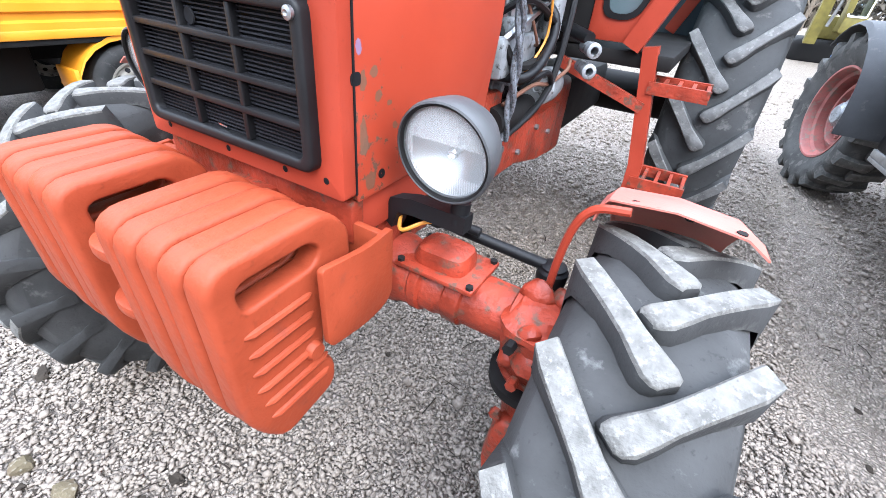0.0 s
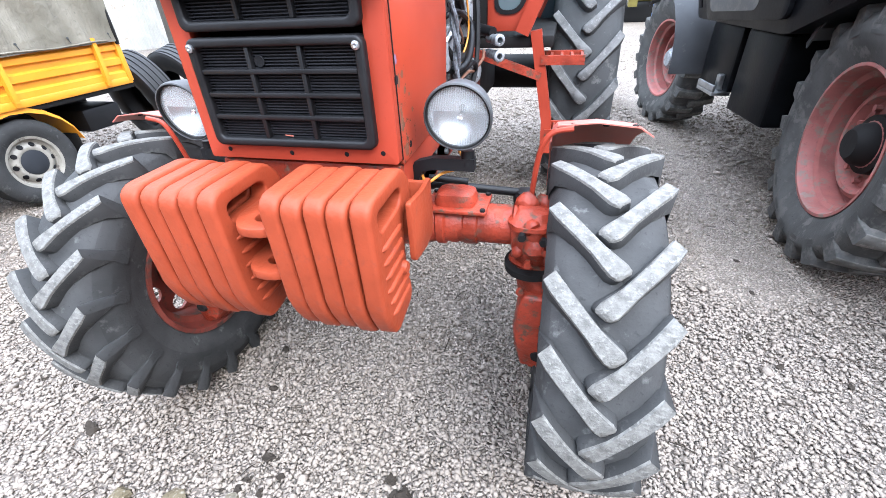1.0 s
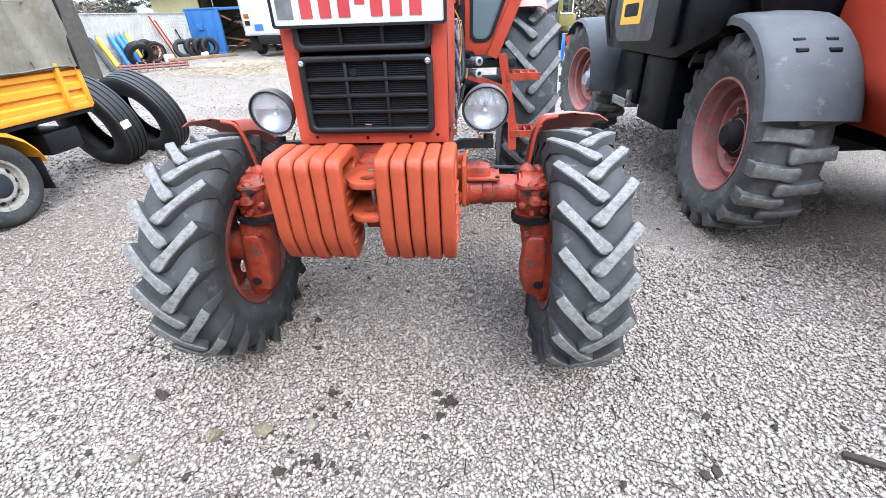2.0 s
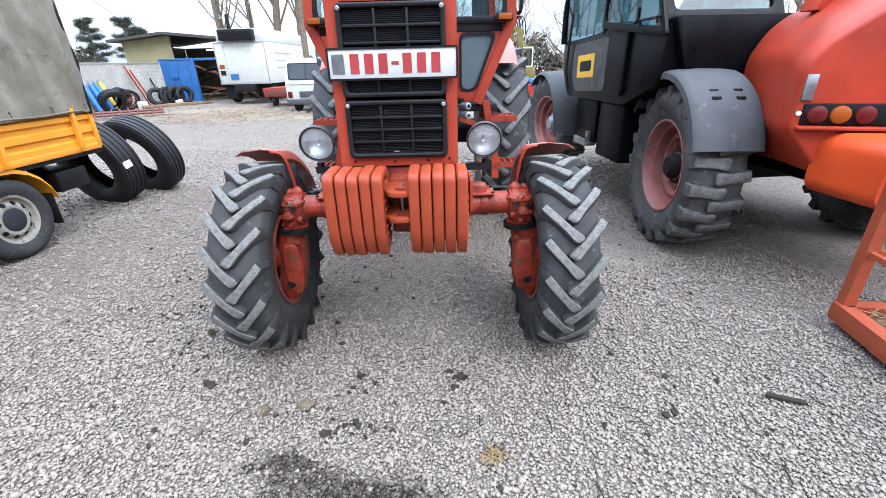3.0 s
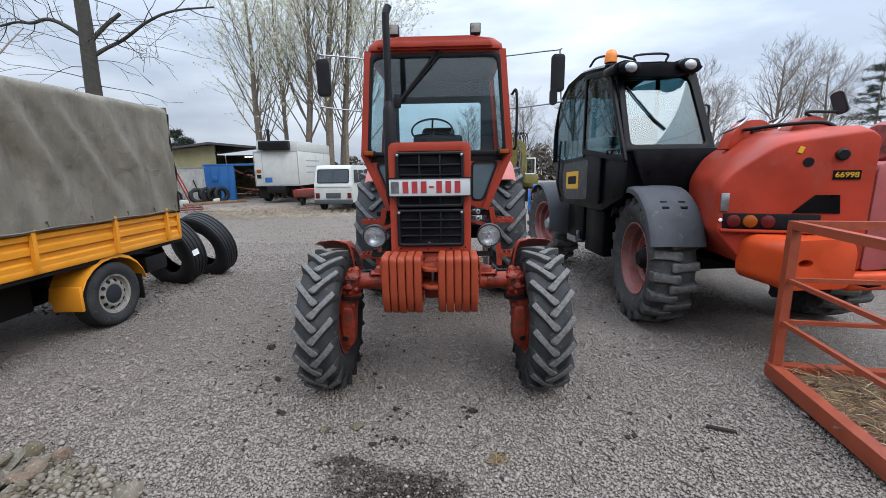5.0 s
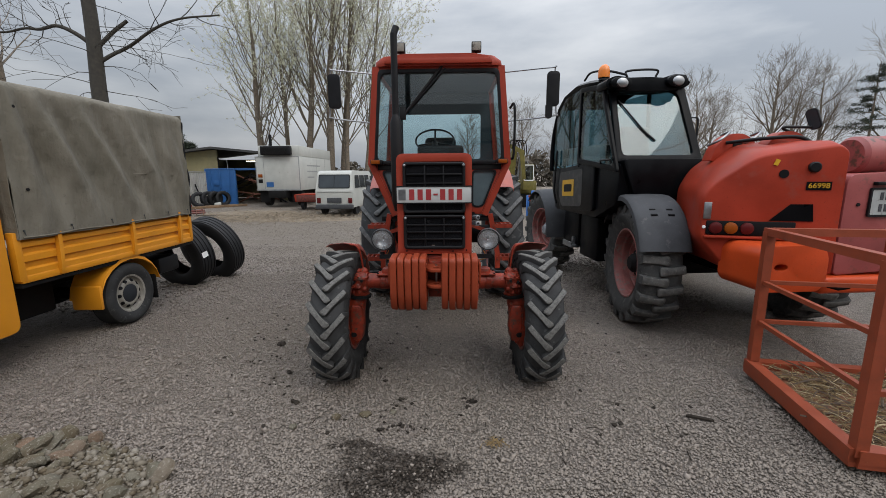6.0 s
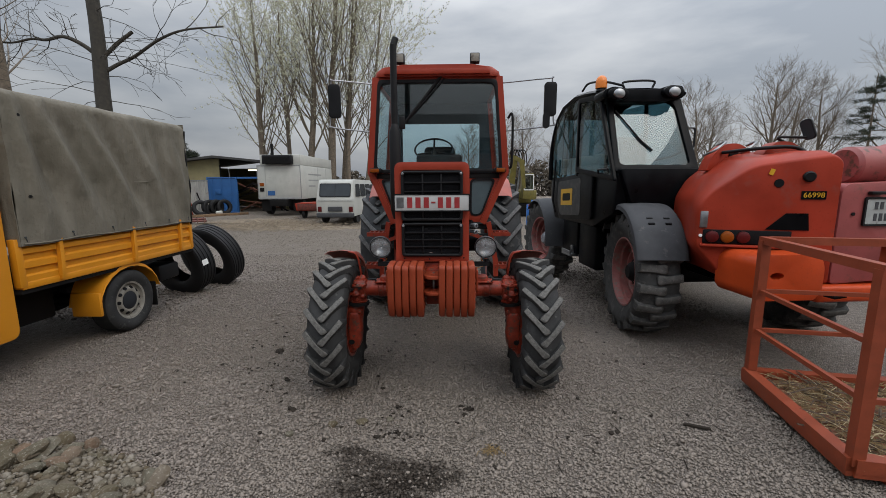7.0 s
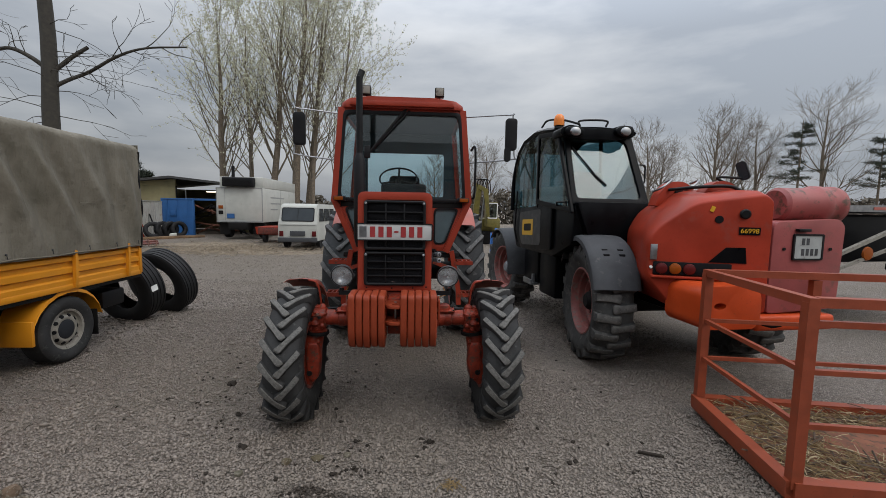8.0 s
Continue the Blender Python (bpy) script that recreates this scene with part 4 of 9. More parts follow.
def build_lamp(side):
    x, y, z = side * 0.388, 0.015, 1.090
    m = pose(x, y, z, 8, 0, 0) @ Matrix.Scale(0.84, 4)
    shell = lathe([(0.115, 0.0), (0.112, 0.03), (0.085, 0.062), (0.04, 0.088), (0.0, 0.097), (-0.018, 0.0995), (-0.026, 0.098), (-0.028, 0.0945), (-0.022, 0.0915), (0.0, 0.0905), (0.03, 0.072), (0.055, 0.03), (0.06, 0.0)], 44, "Y")
    lamp = part("headlamp", shell, M_LAMPRIM, tractor, "round headlamp with grey housing", m)
    part("lamp_ring", lathe([(-0.024, 0.0935), (-0.027, 0.092), (-0.024, 0.0885), (-0.018, 0.089)], 44, "Y", closed=True), M_DARK, lamp, "thin dark seal", m)
    part("reflector", lathe([(0.052, 0.012), (0.048, 0.03), (0.03, 0.058), (0.008, 0.078), (-0.010, 0.0895)], 36, "Y"), M_REFLECT, lamp, "", m)
    part("lens", lathe([(-0.036, 0.0), (-0.034, 0.03), (-0.028, 0.06), (-0.016, 0.090)], 36, "Y"), M_LENS, lamp, "ribbed clear glass", m)
    ribs = []
    for k in range(1, 35):
        rx = -0.088 + 0.005 * k
        zt = math.sqrt(0.085 ** 2 - rx ** 2) if abs(rx) < 0.085 else 0.002
        zb = max(-zt, 0.016) if abs(rx) < 0.075 else -zt
        ribs.append(box(rx, rx + 0.0018, -0.012, -0.006, zb, zt))
        ribs.append(box(rx, rx + 0.0014, -0.012, -0.008, -zt, min(zb, -0.045)) if -zt < -0.046 else box(rx, rx + 0.0014, -0.012, -0.008, -zt, -zt + 0.004))
    part("lens_ribs", merge(*ribs), M_LENSRIB, lamp, "", m)
    part("bulb", lathe([(0.045, 0.0), (0.045, 0.010), (0.012, 0.011), (0.008, 0.008), (0.012, 0.005), (0.02, 0.0)], 16, "Y"), M_CHROME, lamp, "", m @ Matrix.Translation((0, 0, -0.012)))
    arm = [(side * 0.25, 0.06, 0.90), (side * 0.27, 0.055, 0.945), (side * 0.31, 0.05, 0.955), (side * 0.42, 0.05, 0.955)]
    part("lamp_bracket", tube(arm, 0.016, square=True), M_BLACK, tractor, "bent black lamp bracket")
    part("lamp_foot", tube([(side * 0.40, 0.05, 0.95), (side * 0.40, 0.055, 0.99)], 0.018, 10), M_BLACK, tractor)
    part("cable", tube(curve_pts([(side * 0.26, 0.08, 0.93), (side * 0.29, 0.03, 0.905), (side * 0.33, 0.05, 0.925), (side * 0.38, 0.09, 0.935), (side * 0.36, 0.10, 0.99)]), 0.004, 6), M_WIREY, tractor, "yellow lamp cable")


def build_front():
    # chassis nose, side rails, weight carrier
    part("front_beam", box(-0.235, 0.235, -0.09, 0.55, 0.80, 0.93, 0.012), M_AXLE, tractor)
    for s in (-1, 1):
        part("side_rail", bevel(loft([[(s * 0.20 + dx, y, z) for dx, z in ((-0.035, zb), (0.035, zb), (0.035, zt), (-0.035, zt))] for y, zb, zt in ((0.1, 0.82, 0.93), (0.45, 0.80, 0.93), (0.75, 0.80, 0.93), (1.0, 0.745, 0.935), (1.16, 0.735, 0.94))]), 0.008, 2), M_AXLE, tractor)
    for s in (-1, 1):
        b = slab([fillet([(-0.20, 0.80), (-0.10, 0.786), (-0.036, 0.80), (-0.036, 0.95), (-0.10, 0.942), (-0.20, 0.955)], [0.02, 0.06, 0.03, 0.008, 0.05, 0.01])], 0.310, 0.322, "X", 0.003)
        part("weight_bracket", merge(b, box(0.20, 0.310, -0.06, -0.045, 0.80, 0.945, 0.003)), M_WEIGHT, tractor, "orange steel carrier plate", MIRX if s < 0 else None)
        b.free()
    part("weight_bar", box(-0.315, 0.315, -0.155, -0.115, 0.845, 0.93, 0.006), M_WEIGHT, tractor)
    for z in (0.922, 0.812):
        loop = fillet([(-0.055, -0.10), (0.085, -0.10), (0.085, -0.29), (0.05, -0.345), (-0.02, -0.345), (-0.055, -0.29)], [0, 0, 0.04, 0.05, 0.05, 0.04])
        hole = [(0.015 + 0.022 * math.cos(t), -0.285 + 0.022 * math.sin(t)) for t in (2 * math.pi * k / 14 for k in range(14))]
        part("hitch_plate", slab([loop, hole], z, z + 0.022, "Z", 0.004), M_WEIGHT, tractor, "orange towing jaw plate with pin hole")
    part("hitch_block", box(-0.045, 0.075, -0.16, -0.06, 0.70, 0.96, 0.01), M_AXLE, tractor)
    part("hitch_pin", tube([(0.015, -0.23, 0.80), (0.015, -0.23, 0.95)], 0.009, 10), M_STEEL, tractor)


def build_axle():
    z = 0.752
    for s in (-1, 1):
        m = MIRX if s < 0 else None
        t = lathe([(0.10, 0.0), (0.10, 0.085), (0.24, 0.082), (0.30, 0.066), (0.305, 0.072), (0.325, 0.072), (0.33, 0.064), (0.36, 0.064), (0.365, 0.060), (0.38, 0.060), (0.385, 0.064), (0.42, 0.064), (0.425, 0.058), (0.52, 0.058), (0.525, 0.074), (0.545, 0.074), (0.55, 0.055), (0.60, 0.055)], 28)
        t.transform(Matrix.Translation((0, Y_F + 0.02, z)))
        a = part("axle_tube", rough_up(t, 0.003, 25), M_AXLE, tractor, "greasy red axle housing", m)
        cap = part("axle_cap", box(0.27, 0.45, Y_F - 0.045, Y_F + 0.085, z + 0.055, z + 0.066, 0.003), M_AXLE, tractor, "greasy flanged cover", m)
        dome = loft([[(0.355 + sx * 0.06 * math.copysign(abs(math.cos(q)) ** 0.5, math.cos(q)), Y_F + 0.02 + sx * 0.045 * math.copysign(abs(math.sin(q)) ** 0.5, math.sin(q)), z + zz) for q in (2 * math.pi * j / 24 for j in range(24))] for sx, zz in ((1.0, 0.060), (1.0, 0.085), (0.9, 0.10), (0.6, 0.108), (0.2, 0.110))])
        part("dome", rough_up(dome, 0.002, 30), M_AXLE, cap, "", m)
        for bx in (0.28, 0.44):
            for by in (-0.035, 0.075):
                part("bolt", bolt((bx, Y_F + by, z + 0.064), (0, 0, 1), 0.008, 0.009), M_DARK, cap, "", m)
        k = lathe([(-0.10, 0.0), (-0.10, 0.062), (-0.085, 0.066), (-0.08, 0.056), (-0.04, 0.062), (0.0, 0.07), (0.03, 0.072), (0.035, 0.08), (0.05, 0.08), (0.055, 0.06), (0.075, 0.045), (0.08, 0.0)], 28, "Z")
        k.transform(Matrix.Translation((0.585, Y_F, z - 0.005)))
        part("knuckle", rough_up(k, 0.012, 22), M_AXLE, tractor, "lumpy greasy swivel housing", m)
        part("kingpin_ring", tube([(0.592, Y_F, 0.655), (0.594, Y_F, 0.635)], 0.09, 24), M_DARK, tractor, "", m)
        h = loft([[(0.605 + 0.01 * i + rx * math.cos(q), Y_F + ry * math.sin(q), zz) for q in (2 * math.pi * j / 18 for j in range(18))] for i, (zz, rx, ry) in enumerate(((0.64, 0.06, 0.075), (0.60, 0.072, 0.085), (0.50, 0.07, 0.085), (0.42, 0.078, 0.095), (0.34, 0.07, 0.10), (0.27, 0.05, 0.085), (0.235, 0.03, 0.05)))])
        part("final_drive", rough_up(h, 0.009, 16), M_AXLE, tractor, "red cast final drive housing", m)
        for q in range(5):
            part("bolt", bolt((0.56 + 0.012 * q, Y_F - 0.088 + 0.004 * q, 0.60 - 0.075 * q), (0, -1, 0), 0.012, 0.014), M_AXLE, tractor, "", m)
        part("wheel_shaft", tube([(0.64, Y_F, 0.488), (0.80, Y_F, 0.488)], 0.07, 20), M_AXLE, tractor, "", m)
        part("steering_arm", loft([[(0.545 + dx, y, 0.70 + dz) for dx, dz in ((-0.02, -0.02), (0.02, -0.02), (0.02, 0.02), (-0.02, 0.02))] for y in (0.1, 0.29)]), M_AXLE, tractor, "", m)
        j = lathe([(-0.045, 0.0), (-0.045, 0.026), (-0.02, 0.034), (0.0, 0.036), (0.018, 0.036), (0.024, 0.03), (0.03, 0.03), (0.034, 0.02), (0.036, 0.0)], 20, "Z")
        j.transform(Matrix.Translation((0.54, 0.285, 0.752)))
        part("ball_joint", j, M_BLACK, tractor, "black greasy ball joint", m)
        part("tie_rod", tube([(0.12, 0.27, 0.80), (0.24, 0.272, 0.795), (0.25, 0.272, 0.794), (0.52, 0.285, 0.775)], [0.02, 0.02, 0.014, 0.014], 12), M_BLACK, tractor, "black steering tie rod", m)
        lumps = random.Random(50)
        for lx, ly, lz, lr in ((0.575, -0.075, 0.80, 0.030), (0.625, -0.070, 0.785, 0.026), (0.545, -0.060, 0.72, 0.030), (0.63, -0.065, 0.70, 0.028), (0.59, -0.085, 0.745, 0.034), (0.56, 0.0, 0.835, 0.032), (0.61, 0.01, 0.83, 0.028)):
            bm = bmesh.new()
            bmesh.ops.create_icosphere(bm, subdivisions=2, radius=lr * 0.85, matrix=Matrix.Translation((lx, Y_F + ly + 0.022, lz - 0.012)) @ Matrix.Diagonal((lumps.uniform(0.8, 1.3), lumps.uniform(0.7, 1.1), lumps.uniform(0.7, 1.2), 1)))
            part("casting_boss", rough_up(bm, 0.014, 26), M_AXLE, tractor, "", m)
        for bx, bz in ((0.555, 0.775), (0.612, 0.765), (0.575, 0.69), (0.62, 0.735)):
            part("bolt", bolt((bx, Y_F - 0.075, bz), (0, -1, 0.1), 0.011, 0.022), M_DARK if bz > 0.75 else M_AXLE, tractor, "", m)
        part("casting_cover", rough_up(bevel(loft([[(0.60 + dx, Y_F + dy, zz) for dx, dy in ((-w, -0.055), (-w * 0.8, -0.098), (w * 0.8, -0.105), (w, -0.06))] for zz, w in ((0.585, 0.036), (0.55, 0.052), (0.44, 0.058), (0.36, 0.048), (0.31, 0.030))]), 0.008, 2), 0.006, 24), M_AXLE, tractor, "", m)
        part("drain_boss", rough_up(lathe([(0.0, 0.0), (-0.02, 0.0), (-0.02, 0.018), (0.0, 0.026)], 14, "Y"), 0.002, 40), M_DARK, tractor, "", (m if m is not None else Matrix.Identity(4)) @ Matrix.Translation((0.625, Y_F - 0.092, 0.36)))
        # mudguard: a thin arched sheet on a bent strap
        rows = []
        for i in range(9):
            t = radians(4 + 62 * i / 8)
            r = 0.545
            rows.append([(x, Y_F + 0.02 + r * math.sin(t), R_F - 0.01 + r * math.cos(t) - dz) for x, dz in ((0.605, 0.045), (0.608, 0.015), (0.62, 0.0), (0.72, -0.010), (0.82, 0.0), (0.855, 0.022))])
        g = part("mudguard", sheet(rows, 0.003), M_FADESKY, tractor, "faded red arched front mudguard, sky sheen in its pink colour", m)
        part("mudguard_stay", tube(curve_pts([(0.565, 0.14, 0.78), (0.572, 0.12, 0.90), (0.585, 0.11, 0.985), (0.61, 0.11, 1.025), (0.66, 0.11, 1.037)]), 0.0075, 8), M_RED, tractor, "", m)
        for x in (0.66, 0.74, 0.81):
            part("rivet", bolt((x, Y_F + 0.075, R_F + 0.531), (0, 0, 1), 0.008, 0.004), M_DARK, g, "", m)


def build_engine():
    part("oil_pan", rough_up(box(-0.10, 0.10, 0.42, 0.95, 0.69, 0.82, 0.03, 3), 0.004, 20), M_DARK, tractor, "black oily sump")
    part("drop_box", rough_up(lathe([(0.02, 0.0), (0.02, 0.09), (0.10, 0.11), (0.16, 0.10), (0.20, 0.06), (0.20, 0.0)], 22), 0.004, 25), M_AXLE, tractor, "greasy transfer gear housing", Matrix.Translation((-0.06, 1.30, 0.76)))
    part("drive_shaft", tube([(0.05, 0.12, 0.72), (0.06, 1.0, 0.66)], 0.032, 14), M_DARK, tractor)
    part("steering_cylinder", merge(tube([(-0.05, 0.22, 0.845), (0.22, 0.24, 0.83)], 0.026, 14), tube([(0.22, 0.24, 0.83), (0.36, 0.255, 0.815)], 0.012, 10)), M_BLACK, tractor)
    for k in range(6):
        part("sump_bolt", bolt((0.236, 0.30 + 0.15 * k, 0.895 - 0.05 * (k % 2)), (1, 0, 0), 0.010, 0.012), M_STEEL, tractor)
    part("engine_block", box(-0.17, 0.17, 0.35, 1.12, 0.82, 1.36, 0.02), M_ALLOY, tractor, "oily grey engine block")
    part("engine_side", box(0.165, 0.215, 0.40, 0.62, 0.85, 1.06, 0.012), M_AXLE, tractor)
    part("clutch_housing", rough_up(bevel(loft([[(dx, y, z) for dx, z in ((-w, zb), (w, zb), (w, 0.98), (-w, 0.98))] for y, w, zb in ((1.0, 0.17, 0.74), (1.2, 0.215, 0.70), (1.34, 0.215, 0.69), (1.5, 0.17, 0.72))]), 0.02, 2), 0.004, 20), M_AXLE, tractor, "dirty red clutch housing")
    part("radiator", box(-0.235, 0.235, 0.0, 0.10, 0.93, 1.60, 0.008), M_DARK, tractor)
    part("transmission", box(-0.15, 0.15, 1.1, 2.4, 0.69, 0.95, 0.03), M_DARK, tractor)
    part("rear_axle", tube([(-0.62, Y_R, R_R - 0.015), (0.62, Y_R, R_R - 0.015)], 0.12, 20), M_DARK, tractor)
    for s in (1, -1):
        m = None if s > 0 else MIRX
        part("injection_pump", merge(box(0.17, 0.245, 0.50, 0.74, 1.10, 1.20, 0.012), box(0.18, 0.235, 0.54, 0.70, 1.20, 1.24, 0.008)), M_ALLOY, tractor, "grey injection pump", m)
        for k in range(4):
            y = 0.55 + 0.045 * k
            part("pump_union", tube([(0.21, y, 1.24), (0.21, y, 1.275)], 0.011, 6), M_STEEL, tractor, "", m)
            part("fuel_pipe", tube(curve_pts([(0.21, y, 1.275), (0.222, y - 0.01, 1.34), (0.20, y + 0.03, 1.40), (0.15, y + 0.06, 1.42)]), 0.0035, 6), M_STEEL, tractor, "", m)
        part("water_pump", merge(lathe([(0.12, 0.0), (0.12, 0.075), (0.17, 0.07), (0.20, 0.05), (0.215, 0.0)], 24), box(0.14, 0.20, -0.09, -0.02, 0.02, 0.20, 0.015)), M_ALLOY, tractor, "pale grey water pump casting", Matrix.Translation((0, 0.50, 1.33)) if s > 0 else MIRX @ Matrix.Translation((0, 0.50, 1.33)))
        part("starter", lathe([(0.52, 0.0), (0.52, 0.042), (0.72, 0.045), (0.73, 0.036), (0.80, 0.034), (0.80, 0.0)], 22, "Y"), M_DARK, tractor, "dark starter motor", Matrix.Translation((0.215, 0.02, 0.98)) if s > 0 else MIRX @ Matrix.Translation((0.215, 0.02, 0.98)))
        part("alternator", lathe([(0.84, 0.0), (0.84, 0.012), (0.835, 0.014), (0.835, 0.046), (0.845, 0.056), (0.90, 0.058), (0.905, 0.052), (0.96, 0.05), (0.97, 0.0)], 26, "Y"), M_ALLOY, tractor, "dirty grey alternator", Matrix.Translation((0.235, 0, 1.035)) if s > 0 else MIRX @ Matrix.Translation((0.235, 0, 1.035)))
        part("fuel_filter", lathe([(-0.10, 0), (-0.09, 0.034), (0.05, 0.036), (0.055, 0.044), (0.08, 0.044), (0.09, 0.02), (0.09, 0)], 20, "Z"), M_ALLOY, tractor, "grey fuel filter", Matrix.Translation((s * 0.235, 0.84, 1.27)))
        part("cylinder_head", box(-0.13, 0.175, 0.42, 1.05, 1.36, 1.50, 0.02), M_ALLOY, tractor) if s > 0 else None
        part("intake_pipe", tube(curve_pts([(0.10, 0.42, 1.50), (0.21, 0.48, 1.47), (0.25, 0.62, 1.43), (0.22, 0.80, 1.40), (0.14, 0.90, 1.42)]), 0.024, 12), M_BLACK, tractor, "black rubber hose", m)
        part("coolant_hose", tube(curve_pts([(0.16, 0.50, 1.12), (0.27, 0.60, 1.10), (0.285, 0.72, 1.16), (0.26, 0.80, 1.24), (0.18, 0.80, 1.30)]), 0.013, 10), M_BLACK, tractor, "black rubber hose", m)
        part("oil_hose", tube(curve_pts([(0.17, 0.90, 0.98), (0.27, 0.84, 1.03), (0.29, 0.74, 1.10), (0.25, 0.64, 1.06)]), 0.009, 8), M_BLACK, tractor, "black rubber hose", m)
        part("wiring_loom", tube(curve_pts([(0.18, 1.06, 1.40), (0.27, 0.92, 1.33), (0.285, 0.80, 1.05), (0.24, 0.60, 0.93), (0.23, 0.48, 0.95)]), 0.010, 8), M_BLACK, tractor, "black wiring loom", m)
        part("copper_pipe", tube(curve_pts([(0.24, 0.56, 1.03), (0.28, 0.66, 1.075), (0.28, 0.80, 1.06), (0.30, 0.90, 1.09), (0.30, 0.92, 1.12)]), 0.006, 8), M_RUSTY, tractor, "thin brown pipe", m)
        part("yellow_wire", tube(curve_pts([(0.2, 0.60, 1.46), (0.27, 0.66, 1.36), (0.275, 0.72, 1.2), (0.25, 0.66, 1.1), (0.26, 0.82, 1.13)]), 0.0035, 6), M_WIREY, tractor, "", m)
        part("ribbed_hose", merge(*[tube([(0.258 + 0.012 * math.sin(0.16 * k) + 0.007 * math.cos(0.55 * k + q), 0.50 + 0.0035 * k + 0.008 * math.sin(0.55 * k + q), 1.36 - 0.018 * k) for k in range(25)], [0.0075 + 0.001 * (k % 2) for k in range(25)], 8) for q in (0, 3.14)]), M_BRAID, tractor, "grey braided hose", m)
        for zz in (1.155, 1.095):
            part("hydraulic_coupling", lathe([(-0.04, 0.0), (-0.04, 0.019), (0.04, 0.019), (0.045, 0.023), (0.075, 0.023), (0.078, 0.019), (0.078, 0.012), (0.0, 0.010)], 16, "X"), M_ALLOY, tractor, "grey hydraulic coupling", pose(s * 0.33, 0.98, zz, 0, 0, -60 if s > 0 else -120))
        part("pipe", tube([(s * 0.2, 1.1, 1.2), (s * 0.33, 0.98, 1.18)], 0.02, 10), M_BLACK, tractor)
        part("brace", tube([(s * 0.22, 1.05, 1.10), (s * 0.53, 1.12, 0.98)], 0.018, square=True), M_AXLE, tractor)
    rng = random.Random(31)
    for k in range(14):
        y0, y1 = rng.uniform(0.46, 0.7), rng.uniform(0.75, 1.05)
        z0, z1 = rng.uniform(0.98, 1.5), rng.uniform(0.98, 1.5)
        x0, x1 = rng.uniform(0.17, 0.21), rng.uniform(0.17, 0.23)
        pts = [(x0, y0, z0), (rng.uniform(0.23, 0.27), y0 + 0.06, (2 * z0 + z1) / 3 - rng.uniform(-0.03, 0.08)), (rng.uniform(0.23, 0.27), y1 - 0.08, (z0 + 2 * z1) / 3 - rng.uniform(-0.03, 0.08)), (x1, y1, z1)]
        part("thin_hose", tube(curve_pts(pts), rng.choice((0.004, 0.006, 0.009, 0.012)), 7), rng.choice((M_BLACK, M_BLACK, M_DARK, M_RUSTY, M_STEEL)), tractor, "", None if k % 3 else MIRX)
    for k in range(10):
        y, z = rng.uniform(0.48, 1.0), rng.uniform(1.0, 1.45)
        part("engine_fitting", tube([(0.17, y, z), (0.19, y, z), (0.192, y, z), (0.215, y, z)], [0.022, 0.022, 0.013, 0.013], 6), rng.choice((M_DARK, M_STEEL, M_ALLOY)), tractor)
    part("exhaust_pipe", merge(tube([(-0.345, 0.60, 1.25), (-0.345, 0.60, 1.33), (-0.345, 0.60, 1.98), (-0.345, 0.60, 2.05)], [0.03, 0.05, 0.05, 0.028], 18), tube(curve_pts([(-0.345, 0.60, 2.0), (-0.345, 0.60, 2.62), (-0.342, 0.603, 2.68), (-0.325, 0.615, 2.735)]), 0.028, 16)), M_BLACK, tractor, "tall black exhaust pipe with silencer")
    part("exhaust_elbow", tube(curve_pts([(-0.15, 0.65, 1.22), (-0.28, 0.62, 1.21), (-0.345, 0.60, 1.27)]), 0.03, 14), M_RUSTY, tractor)


YC0, YC1 = 1.12, 2.20


